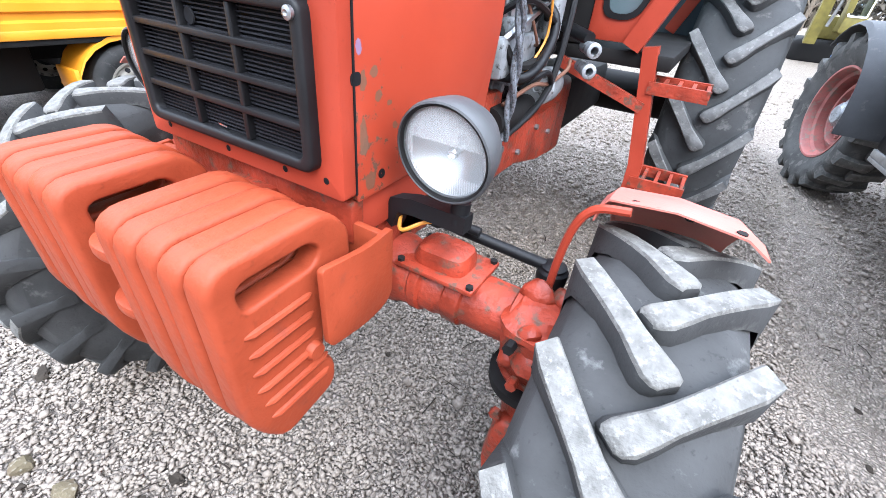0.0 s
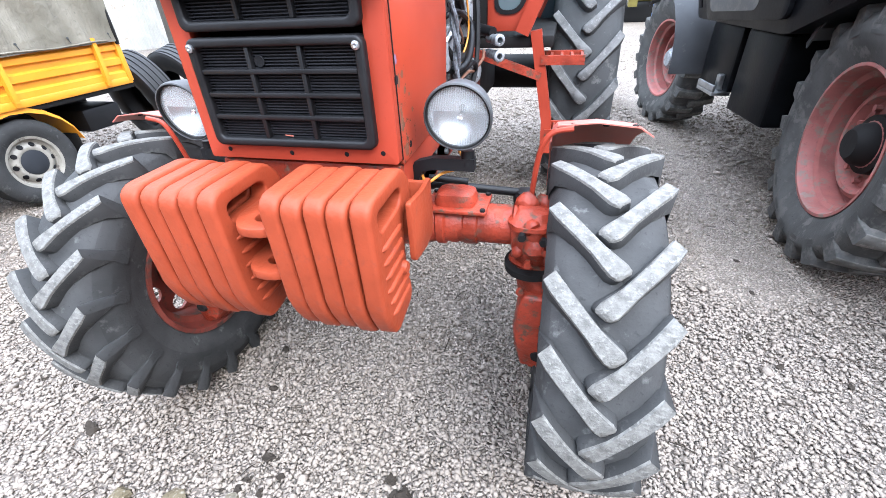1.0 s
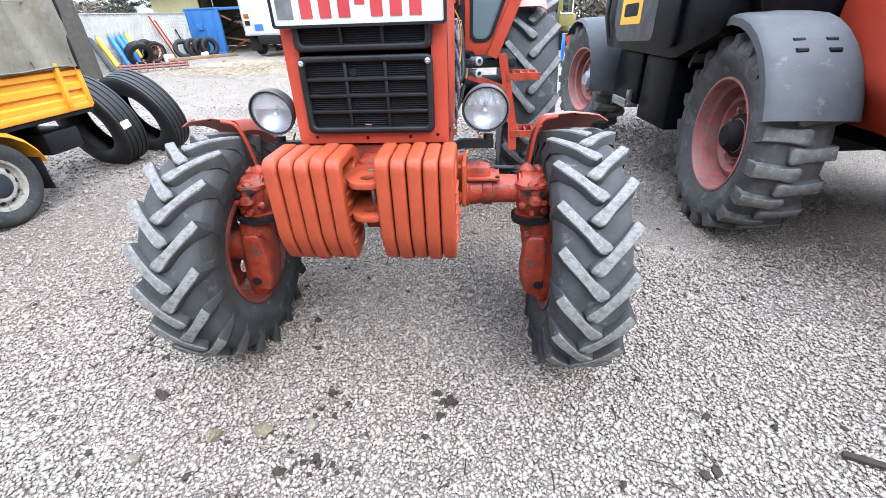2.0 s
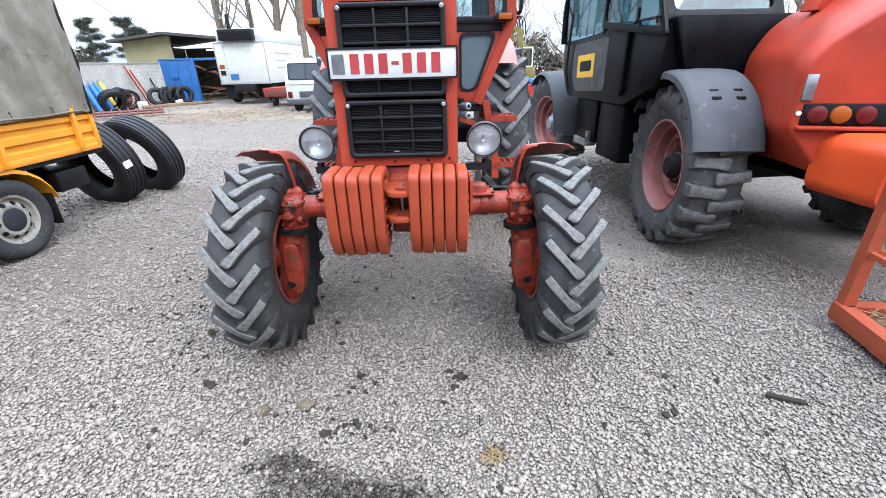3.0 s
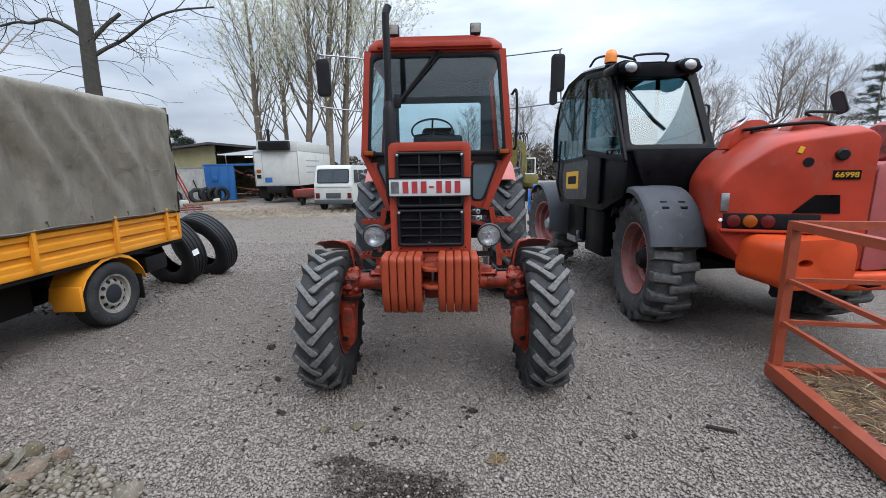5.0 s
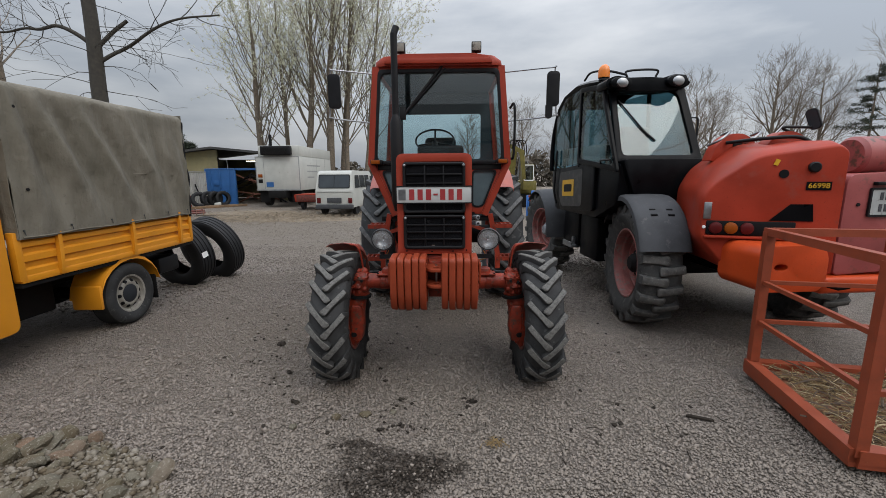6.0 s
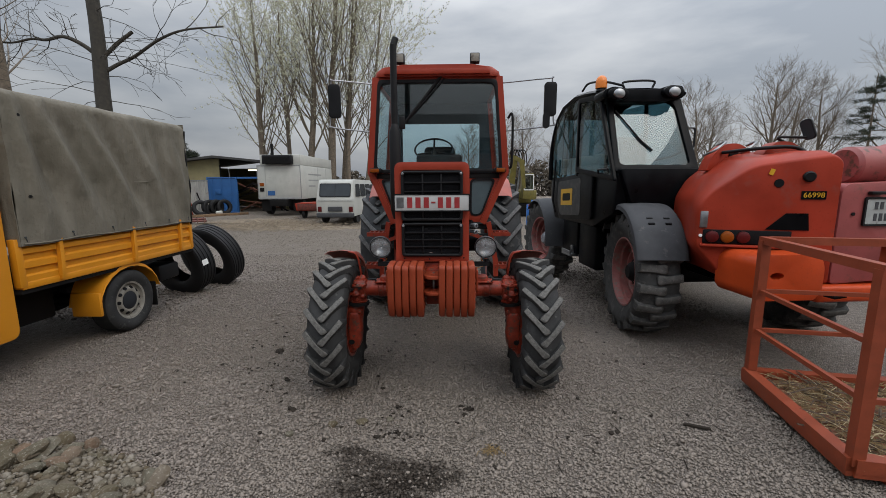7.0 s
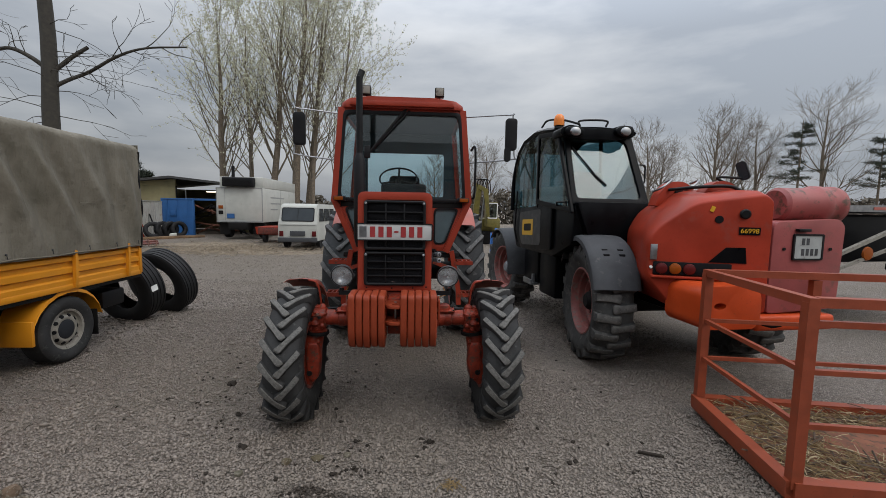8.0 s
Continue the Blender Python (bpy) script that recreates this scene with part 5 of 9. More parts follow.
def build_cab():
    # front corner posts run out from the foot to the waist and in again to the roof
    line = [(0.44, 1.16), (0.66, 1.66), (0.585, 2.545)]
    for s in (-1, 1):
        for y, w in ((YC0, 0.03), (YC1, 0.028)):
            part("cab_post", tube([(s * x, y, z) for x, z in line], w, square=True), M_RED, tractor)
        part("side_sill", box(s * 0.63 - 0.03, s * 0.63 + 0.03, YC0, YC1, 1.60, 1.68, 0.01), M_RED, tractor)
        part("roof_rail", box(s * 0.575 - 0.03, s * 0.575 + 0.03, YC0, YC1, 2.50, 2.56, 0.01), M_RED, tractor)
        part("side_glass", loft([[(s * 0.655, YC0 + 0.03, 1.67), (s * 0.655, YC1 - 0.03, 1.67), (s * 0.649, YC1 - 0.03, 1.67), (s * 0.649, YC0 + 0.03, 1.67)], [(s * 0.585, YC0 + 0.03, 2.5), (s * 0.585, YC1 - 0.03, 2.5), (s * 0.579, YC1 - 0.03, 2.5), (s * 0.579, YC0 + 0.03, 2.5)]]), M_GLASS, tractor)
        # lower front panel with its small window
        q = [(s * 0.285, 1.17), (s * 0.435, 1.17), (s * 0.635, 1.64), (s * 0.285, 1.64)]
        win = fillet([(s * 0.325, 1.245), (s * 0.425, 1.245), (s * 0.555, 1.59), (s * 0.325, 1.59)], 0.05)
        lp = part("front_panel", slab([q, win], YC0 - 0.01, YC0 + 0.015, "Y", 0.003), M_RED, tractor)
        g = [(x * 1.0, z) for x, z in fillet([(s * 0.318, 1.238), (s * 0.43, 1.238), (s * 0.565, 1.597), (s * 0.318, 1.597)], 0.05)]
        part("pane", slab([g], YC0 - 0.0005, YC0 + 0.0055, "Y"), M_BLUETINT, lp, "small pane with bluish sky sheen in its colour")
        part("pane_seal", slab([fillet([(s * 0.315, 1.235), (s * 0.432, 1.235), (s * 0.568, 1.60), (s * 0.315, 1.60)], 0.05), fillet([(s * 0.332, 1.252), (s * 0.418, 1.252), (s * 0.543, 1.583), (s * 0.332, 1.583)], 0.045)], YC0 - 0.016, YC0 - 0.008, "Y"), M_BLACK, lp)
        sig = part("indicator", box(s * 0.60 - 0.055, s * 0.60 + 0.055, YC0 - 0.10, YC0 - 0.03, 1.655, 1.70, 0.008), M_BLACK, tractor, "front indicator lamp")
        part("lens", box(s * 0.605 - 0.042, s * 0.605 + 0.042, YC0 - 0.112, YC0 - 0.101, 1.66, 1.695, 0.004), M_AMBER, sig)
        # wing over the rear tyre
        rows = []
        for i in range(12):
            t = radians(-44 + 105 * i / 11)
            r = 0.86
            rows.append([(s * x, Y_R + r * math.sin(t) - 0.02, R_R + (r - d) * math.cos(t)) for x, d in ((0.60, 0.0), (0.64, 0.0), (0.80, 0.0), (0.84, 0.03), (0.84, 0.07))])
        part("rear_wing", sheet(rows, 0.004), M_FADESKY, tractor, "faded red wing over the rear tyre")
        # steps
        ld = part("step_ladder", tube([(s * 0.50, 1.13, 1.17), (s * 0.575, 1.13, 0.78), (s * 0.58, 1.13, 0.62)], 0.024, square=True), M_RED, tractor, "red access step ladder")
        for zz, xx in ((1.03, 0.53), (0.70, 0.57)):
            for y in (1.10, 1.26):
                part("step_bar", box(min(s * xx, s * (xx + 0.19)), max(s * xx, s * (xx + 0.19)), y, y + 0.015, zz, zz + 0.04), M_AXLE, ld)
            for k in range(5):
                part("step_rung", box(s * (xx + 0.045 * k) - 0.006, s * (xx + 0.045 * k) + 0.006, 1.115, 1.26, zz + 0.005, zz + 0.035), M_AXLE, ld)
        # work lamp on the roof
        wlp = part("work_lamp", box(s * 0.355 - 0.045, s * 0.355 + 0.045, YC0 - 0.01, YC0 + 0.06, 2.675, 2.765, 0.008), M_BLACK, tractor, "square roof work lamp")
        part("lens", box(s * 0.355 - 0.037, s * 0.355 + 0.037, YC0 - 0.016, YC0 - 0.0105, 2.685, 2.757, 0.003), M_TRUCKRIM, wlp)
        part("foot", tube([(s * 0.355, YC0 + 0.03, 2.63), (s * 0.355, YC0 + 0.03, 2.675)], 0.01, 8), M_BLACK, wlp)
        # mirror on a bent wire frame
        y = 1.0
        w0, w1 = (0.60, 1.06) if s > 0 else (0.60, 0.985)
        arm = [(s * 0.60, YC0, 2.49), (s * (w1 - 0.03), y, 2.50), (s * w1, y, 2.48), (s * (w1 + 0.02), y, 2.13), (s * (w1 - 0.0), y, 2.08), (s * 0.66, YC0, 2.05)]
        mir = part("mirror_arm", tube(curve_pts(arm, 5), 0.007, 8), M_STEEL, tractor, "thin grey wire mirror arm")
        mx = w1 + (-0.02 if s > 0 else -0.035)
        b = slab([rounded(mx - 0.055, mx + 0.055, 2.16, 2.46, 0.03)], y - 0.045, y - 0.008, "Y", 0.01)
        part("mirror_housing", b, M_BLACK, mir, "black mirror housing", Matrix.Identity(4) if s > 0 else MIRX)
        part("mirror_glass", slab([rounded(mx - 0.045, mx + 0.045, 2.17, 2.45, 0.02)], y - 0.0065, y - 0.004, "Y"), M_MIRROR, mir, "", Matrix.Identity(4) if s > 0 else MIRX)
    part("small_mirror", slab([rounded(0.975, 1.035, 2.05, 2.19, 0.03)], 0.94, 0.97, "Y", 0.01), M_BLACK, tractor, "small black round mirror")
    part("grab_rail", merge(tube(curve_pts([(0.675, YC0, 2.17), (0.715, YC0 - 0.03, 2.18), (0.715, YC0 - 0.03, 1.75), (0.69, YC0, 1.70)]), 0.012, 8)), M_BLACK, tractor, "black grab rail beside the door")
    # roof
    rf = loft([[(x * k, y, z) for x, y in fillet([(-0.60, YC0 - 0.06), (0.60, YC0 - 0.06), (0.60, YC1 + 0.05), (-0.60, YC1 + 0.05)], 0.12)] for k, z in ((0.985, 2.545), (1.0, 2.555), (0.985, 2.595), (0.90, 2.63), (0.60, 2.65))])
    part("cab_roof", rf, M_RED, tractor)
    part("roof_lip", slab([fillet([(-0.50, 2.56), (0.50, 2.56), (0.47, 2.605), (-0.47, 2.605)], 0.01)], YC0 - 0.09, YC0 - 0.05, "Y", 0.006), M_RED, tractor)
    part("header", box(-0.57, 0.57, YC0 - 0.02, YC0 + 0.02, 2.50, 2.555, 0.008), M_RED, tractor)
    wind = [(-0.60, 1.68), (0.60, 1.68), (0.545, 2.50), (-0.545, 2.50)]
    ws = part("windscreen", slab([fillet(wind, 0.06)], YC0 - 0.004, YC0 + 0.002, "Y"), M_GLASS, tractor)
    part("windscreen_seal", slab([fillet([(-0.635, 1.655), (0.635, 1.655), (0.57, 2.525), (-0.57, 2.525)], 0.05), fillet([(-0.60, 1.69), (0.60, 1.69), (0.54, 2.49), (-0.54, 2.49)], 0.06)], YC0 - 0.03, YC0 - 0.006, "Y", 0.004), M_BLACK, ws)
    part("cowl", box(-0.60, 0.60, YC0 - 0.015, YC0 + 0.02, 1.60, 1.654, 0.006), M_DARK, tractor)
    # rear wall: broad dark frame round the rear window
    part("rear_wall", slab([[(-0.64, 1.1), (0.64, 1.1), (0.655, 1.67), (0.575, 2.52), (-0.575, 2.52), (-0.655, 1.67)], rounded(-0.47, 0.47, 1.74, 2.27, 0.03)], YC1 - 0.02, YC1 + 0.02, "Y"), M_LININGSKY, tractor, "dark rear wall with a window")
    part("rear_window", slab([rounded(-0.475, 0.475, 1.735, 2.275, 0.03)], YC1 - 0.003, YC1 + 0.003, "Y"), M_GLASS, tractor)
    part("headlining", box(-0.55, 0.55, YC0 + 0.03, YC1 - 0.03, 2.50, 2.54), M_LININGSKY, tractor)
    part("cab_floor", box(-0.58, 0.58, YC0, YC1, 1.10, 1.15, 0.01), M_DARK, tractor)
    part("firewall", box(-0.285, 0.285, YC0 - 0.005, YC0 + 0.02, 1.15, 1.60, 0.005), M_DARK, tractor)
    part("dashboard", box(-0.22, 0.24, YC0 + 0.08, YC0 + 0.24, 1.55, 1.84, 0.03), M_BLACK, tractor)
    st = lathe([(0.0, 0.19), (0.012, 0.20), (0.0, 0.21), (-0.012, 0.20)], 40, "Z", closed=True)
    wm = pose(-0.055, 1.48, 1.91, 38, 0, 0)
    stw = part("steering_wheel", st, M_BLACK, tractor, "black steering wheel", wm)
    for a in (90, 210, 330):
        part("spoke", tube([(0, 0, -0.03), (0.19 * math.cos(radians(a)), 0.19 * math.sin(radians(a)), 0)], 0.01, 8), M_BLACK, stw, "", wm)
    part("steering_column", tube([(-0.055, 1.34, 1.70), (-0.055, 1.475, 1.89)], 0.03, 12), M_BLACK, tractor)
    part("seat_back", box(-0.19, 0.17, 1.93, 2.03, 1.55, 1.98, 0.05, 3), M_BLACK, tractor)
    part("seat_cushion", box(-0.22, 0.20, 1.55, 1.95, 1.42, 1.55, 0.04, 3), M_BLACK, tractor)
    part("seat_post", box(-0.12, 0.10, 1.62, 1.85, 1.15, 1.42, 0.01), M_DARK, tractor)
    for a, b, c in (((-0.34, 2.10), (0.035, 2.55), 0.013), ((-0.27, 2.17), (0.065, 2.53), 0.008)):
        part("wiper", tube([(a[0], YC0 - 0.03, a[1]), (b[0], YC0 - 0.03, b[1])], c, 8), M_BLACK, tractor, "black windscreen wiper")
    part("wiper_motor", box(-0.37, -0.31, YC0 - 0.045, YC0 - 0.012, 2.07, 2.19, 0.01), M_BLACK, tractor)


build_wheels()
build_bonnet()
bonnet_holes()
build_grille(1.036, 1.278, 4, "lower_grille")
build_grille(1.290, 1.64, 5, "upper_grille")
build_plate()
for lamp_side in (-1, 1):
    build_lamp(lamp_side)
build_front()
build_axle()
build_engine()
build_cab()


# ---------------------------------------------------------------- ballast weights on the tractor's nose
def inset(loop, d):
    """Moves a closed 2D loop inwards by d (outwards when the loop turns the other way)."""
    out = []
    for i in range(len(loop)):
        a, p, b = Vector(loop[i - 1]), Vector(loop[i]), Vector(loop[(i + 1) % len(loop)])
        e, f = (p - a).normalized(), (b - p).normalized()
        nrm = Vector((e.y, -e.x)) + Vector((f.y, -f.x))
        out.append(tuple(p + nrm.normalized() * d / max(0.75, nrm.length / 2)) if nrm.length > 1e-6 else tuple(p))
    return out


def pillow(outline, hole, half, r, rh):
    """A thick plate whose outer edges and hole are broadly rounded."""
    bm = bmesh.new()
    steps = [math.pi / 2 * k / 5 for k in range(6)]
    def rings(loop, rad, sign):
        out = []
        for s in (-1, 1):
            seq = [(s * (half - rad + rad * math.sin(t)), sign * rad * (1 - math.cos(t))) for t in steps]
            out.append([[bm.verts.new((x, a, b)) for a, b in inset(loop, d)] for x, d in seq])
        lo, hi = out
        line = lo[::-1] + hi
        for p, q in zip(line, line[1:]):
            for k in range(len(p)):
                bm.faces.new((p[k], p[(k + 1) % len(p)], q[(k + 1) % len(p)], q[k]))
        return line[0], line[-1]
    o = rings(outline, r, 1)
    h = rings(hole, rh, -1)
    for a, b in zip(o, h):
        ed = [bm.edges.get((v[k], v[(k + 1) % len(v)])) for v in (a, b) for k in range(len(v))]
        bmesh.ops.triangle_fill(bm, use_beauty=True, use_dissolve=False, edges=ed)
    bmesh.ops.recalc_face_normals(bm, faces=bm.faces)
    return bm


def ballast(m):
    prof = fillet([(-0.366, 1.058), (-0.165, 1.060), (-0.122, 1.01), (-0.124, 0.957), (-0.183, 0.955), (-0.190, 0.90), (-0.193, 0.825), (-0.203, 0.795), (-0.178, 0.764), (-0.178, 0.705), (-0.305, 0.676), (-0.358, 0.775)], [0.045, 0.05, 0.022, 0.018, 0.02, 0.02, 0.018, 0.016, 0.018, 0.03, 0.045, 0.05], 5)
    area = sum(a[0] * b[1] - b[0] * a[1] for a, b in zip(prof, prof[1:] + prof[:1]))
    if area > 0:
        prof = prof[::-1]
    hole = fillet([(-0.325, 1.020), (-0.205, 1.024), (-0.187, 1.003), (-0.205, 0.980), (-0.325, 0.974)], 0.022, 4)
    area = sum(a[0] * b[1] - b[0] * a[1] for a, b in zip(hole, hole[1:] + hole[:1]))
    if area > 0:
        hole = hole[::-1]
    w = lone("ballast_weight", rough_up(pillow(prof, hole, 0.0226, 0.0115, 0.007), 0.0019, 32), M_WEIGHT, "orange red painted cast iron suitcase weight on the tractor nose", "ballast weight", m, group="weights on the tractor nose", smooth=60)
    for k in range(6):
        z, ya = 0.938 - 0.0362 * k, -0.33 + 0.006 * max(0, k - 3)
        yb = -0.215 if k < 4 else -0.196
        part("rib", tube([(0.0210, ya, z), (0.0235, ya + 0.012, z), (0.0235, yb - 0.012, z + 0.002), (0.0210, yb, z + 0.002)], [0.003, 0.0065, 0.0065, 0.003], 8), M_WEIGHT, w)
    knob = lathe([(0.020, 0.0), (0.034, 0.0), (0.034, 0.014), (0.020, 0.02)], 16)
    part("boss", knob, M_WEIGHT, w, "", Matrix.Translation((0, -0.224, 0.828)))
    return w


pitch = 0.0492
LOW = -0.038
BACK = 0.012
first = ballast(pose(-0.254, BACK, LOW))
for k in range(1, 5):
    copy_thing(first, pose(-0.254 + pitch * k, BACK + 0.003 * (k % 2), LOW - 0.003 * (k % 3)))
for k in range(5):
    copy_thing(first, pose(0.089 + pitch * k, BACK + 0.003 * ((k + 1) % 2), LOW - 0.003 * (k % 2)))


# ---------------------------------------------------------------- the telehandler
tele = thing("telehandler", "red and black telescopic handler with dusty paint, parked beside the tractor", "telehandler", pose(2.05, 1.54, 0, 0, 0, 5))
TR, TW = 0.655, 0.41


def tele_wheel(u, v, side, turn=0.0):
    m = pose(u, v, TR - 0.075, 0, 0, turn)
    f = m @ (MIRX if side < 0 else Matrix.Identity(4))
    w = part("wheel", rim(0.378, TW, -0.02, 0.15, 0), M_RIMPINK, tele, "dusty red steel wheel", f)
    add_tyre(w, m, TR, TW, 0.378, 19, 0.036, 0.034, 0.035, 0.045, [M_TELESIDE, M_RUBBER2], "black industrial tyre with broad block tread", 0.2, 9)
    far = v > 1
    part("hub", lathe([(-0.02, 0.0), (-0.02, 0.15), (0.03, 0.145), (0.035, 0.11), (0.08, 0.10), (0.11, 0.07), (0.11, 0.0)], 28), M_ALLOY if far else M_DARK, w, "grey dusty hub" if far else "dark oily hub", f)
    for k in range(10):
        t = 2 * math.pi * k / 10
        part("wheel_nut", bolt((-0.012, 0.19 * math.sin(t), 0.19 * math.cos(t)), (1, 0, 0), 0.017, 0.03), M_RIMPINK, w, "", f)
    part("disc_ring", lathe([(-0.014, 0.22), (0.03, 0.235), (0.035, 0.25), (0.02, 0.275), (-0.014, 0.285)], 40), M_RIMPINK, w, "", f)


def build_tele():
    tele_wheel(0.15, -0.03, -1, -9)
    tele_wheel(0.07, 2.86, -1, 8)
    tele_wheel(1.98, -0.03, 1, -12)
    tele_wheel(1.98, 2.80, 1, 8)
    part("axle", tube([(0.2, -0.03, 0.58), (2.0, -0.03, 0.58)], 0.13, 16), M_DARK, tele)
    part("axle", tube([(0.2, 2.80, 0.58), (2.0, 2.80, 0.58)], 0.13, 16), M_DARK, tele)
    part("chassis", box(0.62, 1.6, -0.95, 3.3, 0.60, 0.95, 0.04), M_TELEBLACK, tele)
    # mudguard over the rear wheel, with two slotted lugs
    rows = []
    for i in range(15):
        t = radians(-70 + 125 * i / 14)
        d = Vector((math.sin(t), math.cos(t)))
        p = Vector((-0.03, 0.585)) + d * (0.695 + 0.045 * math.cos(t) ** 2)
        rows.append([(x, p.x - d.x * k, p.y - d.y * k) for x, k in ((-0.10, 0.06), (-0.095, 0.018), (-0.075, 0.0), (-0.04, -0.005), (0.13, -0.012), (0.32, -0.005), (0.36, 0.0), (0.38, 0.018), (0.38, 0.05))])
    steer = Matrix.Translation((0.15, -0.03, 0)) @ Matrix.Rotation(radians(-9), 4, "Z") @ Matrix.Translation((-0.15, 0.03, 0))
    g = part("mudguard", sheet(rows, 0.008), M_FENDER, tele, "grey plastic mudguard over the wheel", steer)
    for x in (0.08, 0.24):
        for a in (-33, -39):
            q = Vector((-0.03 + 0.728 * math.sin(radians(a)), 0.585 + 0.728 * math.cos(radians(a))))
            part("slot", tube([(x - 0.028, q.x, q.y), (x + 0.028, q.x, q.y)], 0.014, 8), M_VOID, g, "dark fixing slot", steer)
    rows = [[(x - 0.15, 2.86 + 0.68 * math.sin(t), 0.60 + (0.68 - d) * math.cos(t)) for x, d in ((-0.05, 0.03), (-0.02, 0.0), (0.2, -0.01), (0.44, 0.0))] for t in (radians(-95 + 14 * i) for i in range(11))]
    part("front_mudguard", sheet(rows, 0.008), M_FENDER, tele, "grey plastic front mudguard")
    # rear body: a flat slanted panel with a sloped shoulder that runs in behind the cab
    def face(u):
        return -1.055 - 0.42 * (u - 0.316)
    r0 = [(0.34, 0.74), (0.13, 1.01), (0.13, 1.36), (0.20, 1.47), (0.46, 1.68), (0.95, 1.755), (1.0, 1.70), (1.0, 0.74)]
    r1 = [(0.34, 0.74), (0.13, 1.01), (0.135, 1.37), (0.22, 1.50), (0.50, 1.73), (0.96, 1.80), (1.0, 1.72), (1.0, 0.74)]
    r2 = [(0.42, 0.74), (0.27, 1.02), (0.27, 1.42), (0.40, 1.62), (0.62, 1.80), (0.98, 1.84), (1.0, 1.70), (1.0, 0.74)]
    r3 = [(0.50, 0.74), (0.47, 1.05), (0.475, 1.40), (0.58, 1.58), (0.74, 1.70), (1.0, 1.74), (1.02, 1.66), (1.02, 0.74)]
    soft = (0.04, 0.05, 0.06, 0.07, 0.09, 0.04, 0.03, 0.03)
    keys = [[(u, face(u), z) for u, z in fillet(r0, soft, 4)], [(u, face(u) + 0.10, z) for u, z in fillet(r1, soft, 4)], [(u, -0.62, z) for u, z in fillet(r2, soft, 4)], [(u, -0.08, z) for u, z in fillet(r3, soft, 4)]]
    body = loft(keys)
    part("rear_body", bevel(body, 0.016, 3, 40), M_TELERED, tele, "dusty red rear body panel", smooth=32)
    for uc, v, top in ((0.66, -0.55, 1.905), (0.93, -0.80, 1.90)):
        ear = slab([fillet([(uc - 0.24, 1.66), (uc + 0.24, 1.66), (uc + 0.19, top - 0.08), (uc + 0.07, top), (uc - 0.07, top), (uc - 0.19, top - 0.10)], [0.01, 0.01, 0.08, 0.06, 0.06, 0.08])], v - 0.06, v + 0.06, "Y", 0.015, 2)
        part("boom_ear", ear, M_TELERED, tele, "red rounded boom pivot ear")
    part("pivot_pin", tube([(0.66, -0.63, 1.80), (0.66, -0.45, 1.80)], 0.04, 16), M_DARK, tele)
    P = pose(0.316, -1.055, 0, 0, 0, math.degrees(math.atan(-0.42)))
    def along(u):
        return (u - 0.316) * 1.0846
    part("lamp_recess", box(along(0.165), along(0.74), -0.012, 0.03, 1.035, 1.155, 0.01), M_VOID, tele, "dark lamp recess", P)
    for u, mt in ((0.228, M_REDLENS), (0.33, M_AMBER), (0.435, M_REDLENS)):
        ln = lathe([(0.0, 0.05), (-0.016, 0.047), (-0.024, 0.03), (-0.026, 0.0)], 24, "Y")
        part("tail_lamp", ln, mt, tele, "round red tail lamp" if mt is M_REDLENS else "round amber indicator", P @ Matrix.Translation((along(u), -0.012, 1.095)))
    part("lamp_shelf", box(along(0.15), along(0.72), -0.05, 0.02, 1.012, 1.032, 0.006), M_TELERED, tele, "", P)
    part("reflector", lathe([(0.0, 0.014), (-0.008, 0.012), (-0.01, 0.0)], 18, "Y"), M_WHITE, tele, "round white marker", P @ Matrix.Translation((along(0.15), -0.004, 1.10)))
    part("black_decal", slab([[(along(0.57), 1.165), (along(0.69), 1.30), (along(0.825), 1.302), (along(0.84), 1.165)]], -0.006, -0.002, "Y"), M_TELEBLACK, tele, "black painted wedge", P)
    tx = bpy.data.curves.new("fleet_number", "FONT")
    tx.body, tx.size, tx.extrude, tx.align_x, tx.align_y = "66998", 0.056, 0.001, "CENTER", "CENTER"
    tob = new("fleet_number", tx)
    tob.parent, tob.matrix_basis = tele, P @ pose(along(0.843), -0.009, 1.445, 90, 0, 0)
    tx.materials.append(M_LOGOYEL)
    tagged(tob, "yellow painted number")
    part("number_label", box(along(0.843) - 0.080, along(0.843) + 0.080, -0.0065, -0.002, 1.412, 1.478), M_TELEBLACK, tele, "black label behind the number", P)
    part("grey_tag", box(along(0.165) - 0.028, along(0.165) + 0.028, -0.012, 0.004, 1.17, 1.31, 0.004), M_STEEL, tele, "grey metal tag", P)
    part("filler_hole", lathe([(0.0, 0.034), (-0.004, 0.033), (-0.0045, 0.0)], 18, "Y"), M_VOID, tele, "", P @ Matrix.Translation((along(0.627), -0.002, 1.54)))
    part("black_cap", lathe([(0.04, 0.042), (-0.045, 0.042), (-0.055, 0.032), (-0.055, 0.0)], 22, "Y"), M_BLACK, tele, "round black cap", P @ Matrix.Translation((along(0.803), 0.03, 1.59)))
    part("warning_tag", box(-0.026, 0.026, -0.006, 0.002, -0.04, 0.04), M_LOGOYEL, tele, "small yellow warning label", P @ pose(along(0.575), -0.004, 1.63, 0, 20, 0) @ Matrix.Scale(0.6, 4))
    part("top_hose", tube(curve_pts([(0.55, -0.62, 1.82), (0.72, -0.86, 1.84), (0.95, -0.95, 1.84), (1.02, -1.05, 1.74)]), 0.016, 10), M_BLACK, tele, "black hose")
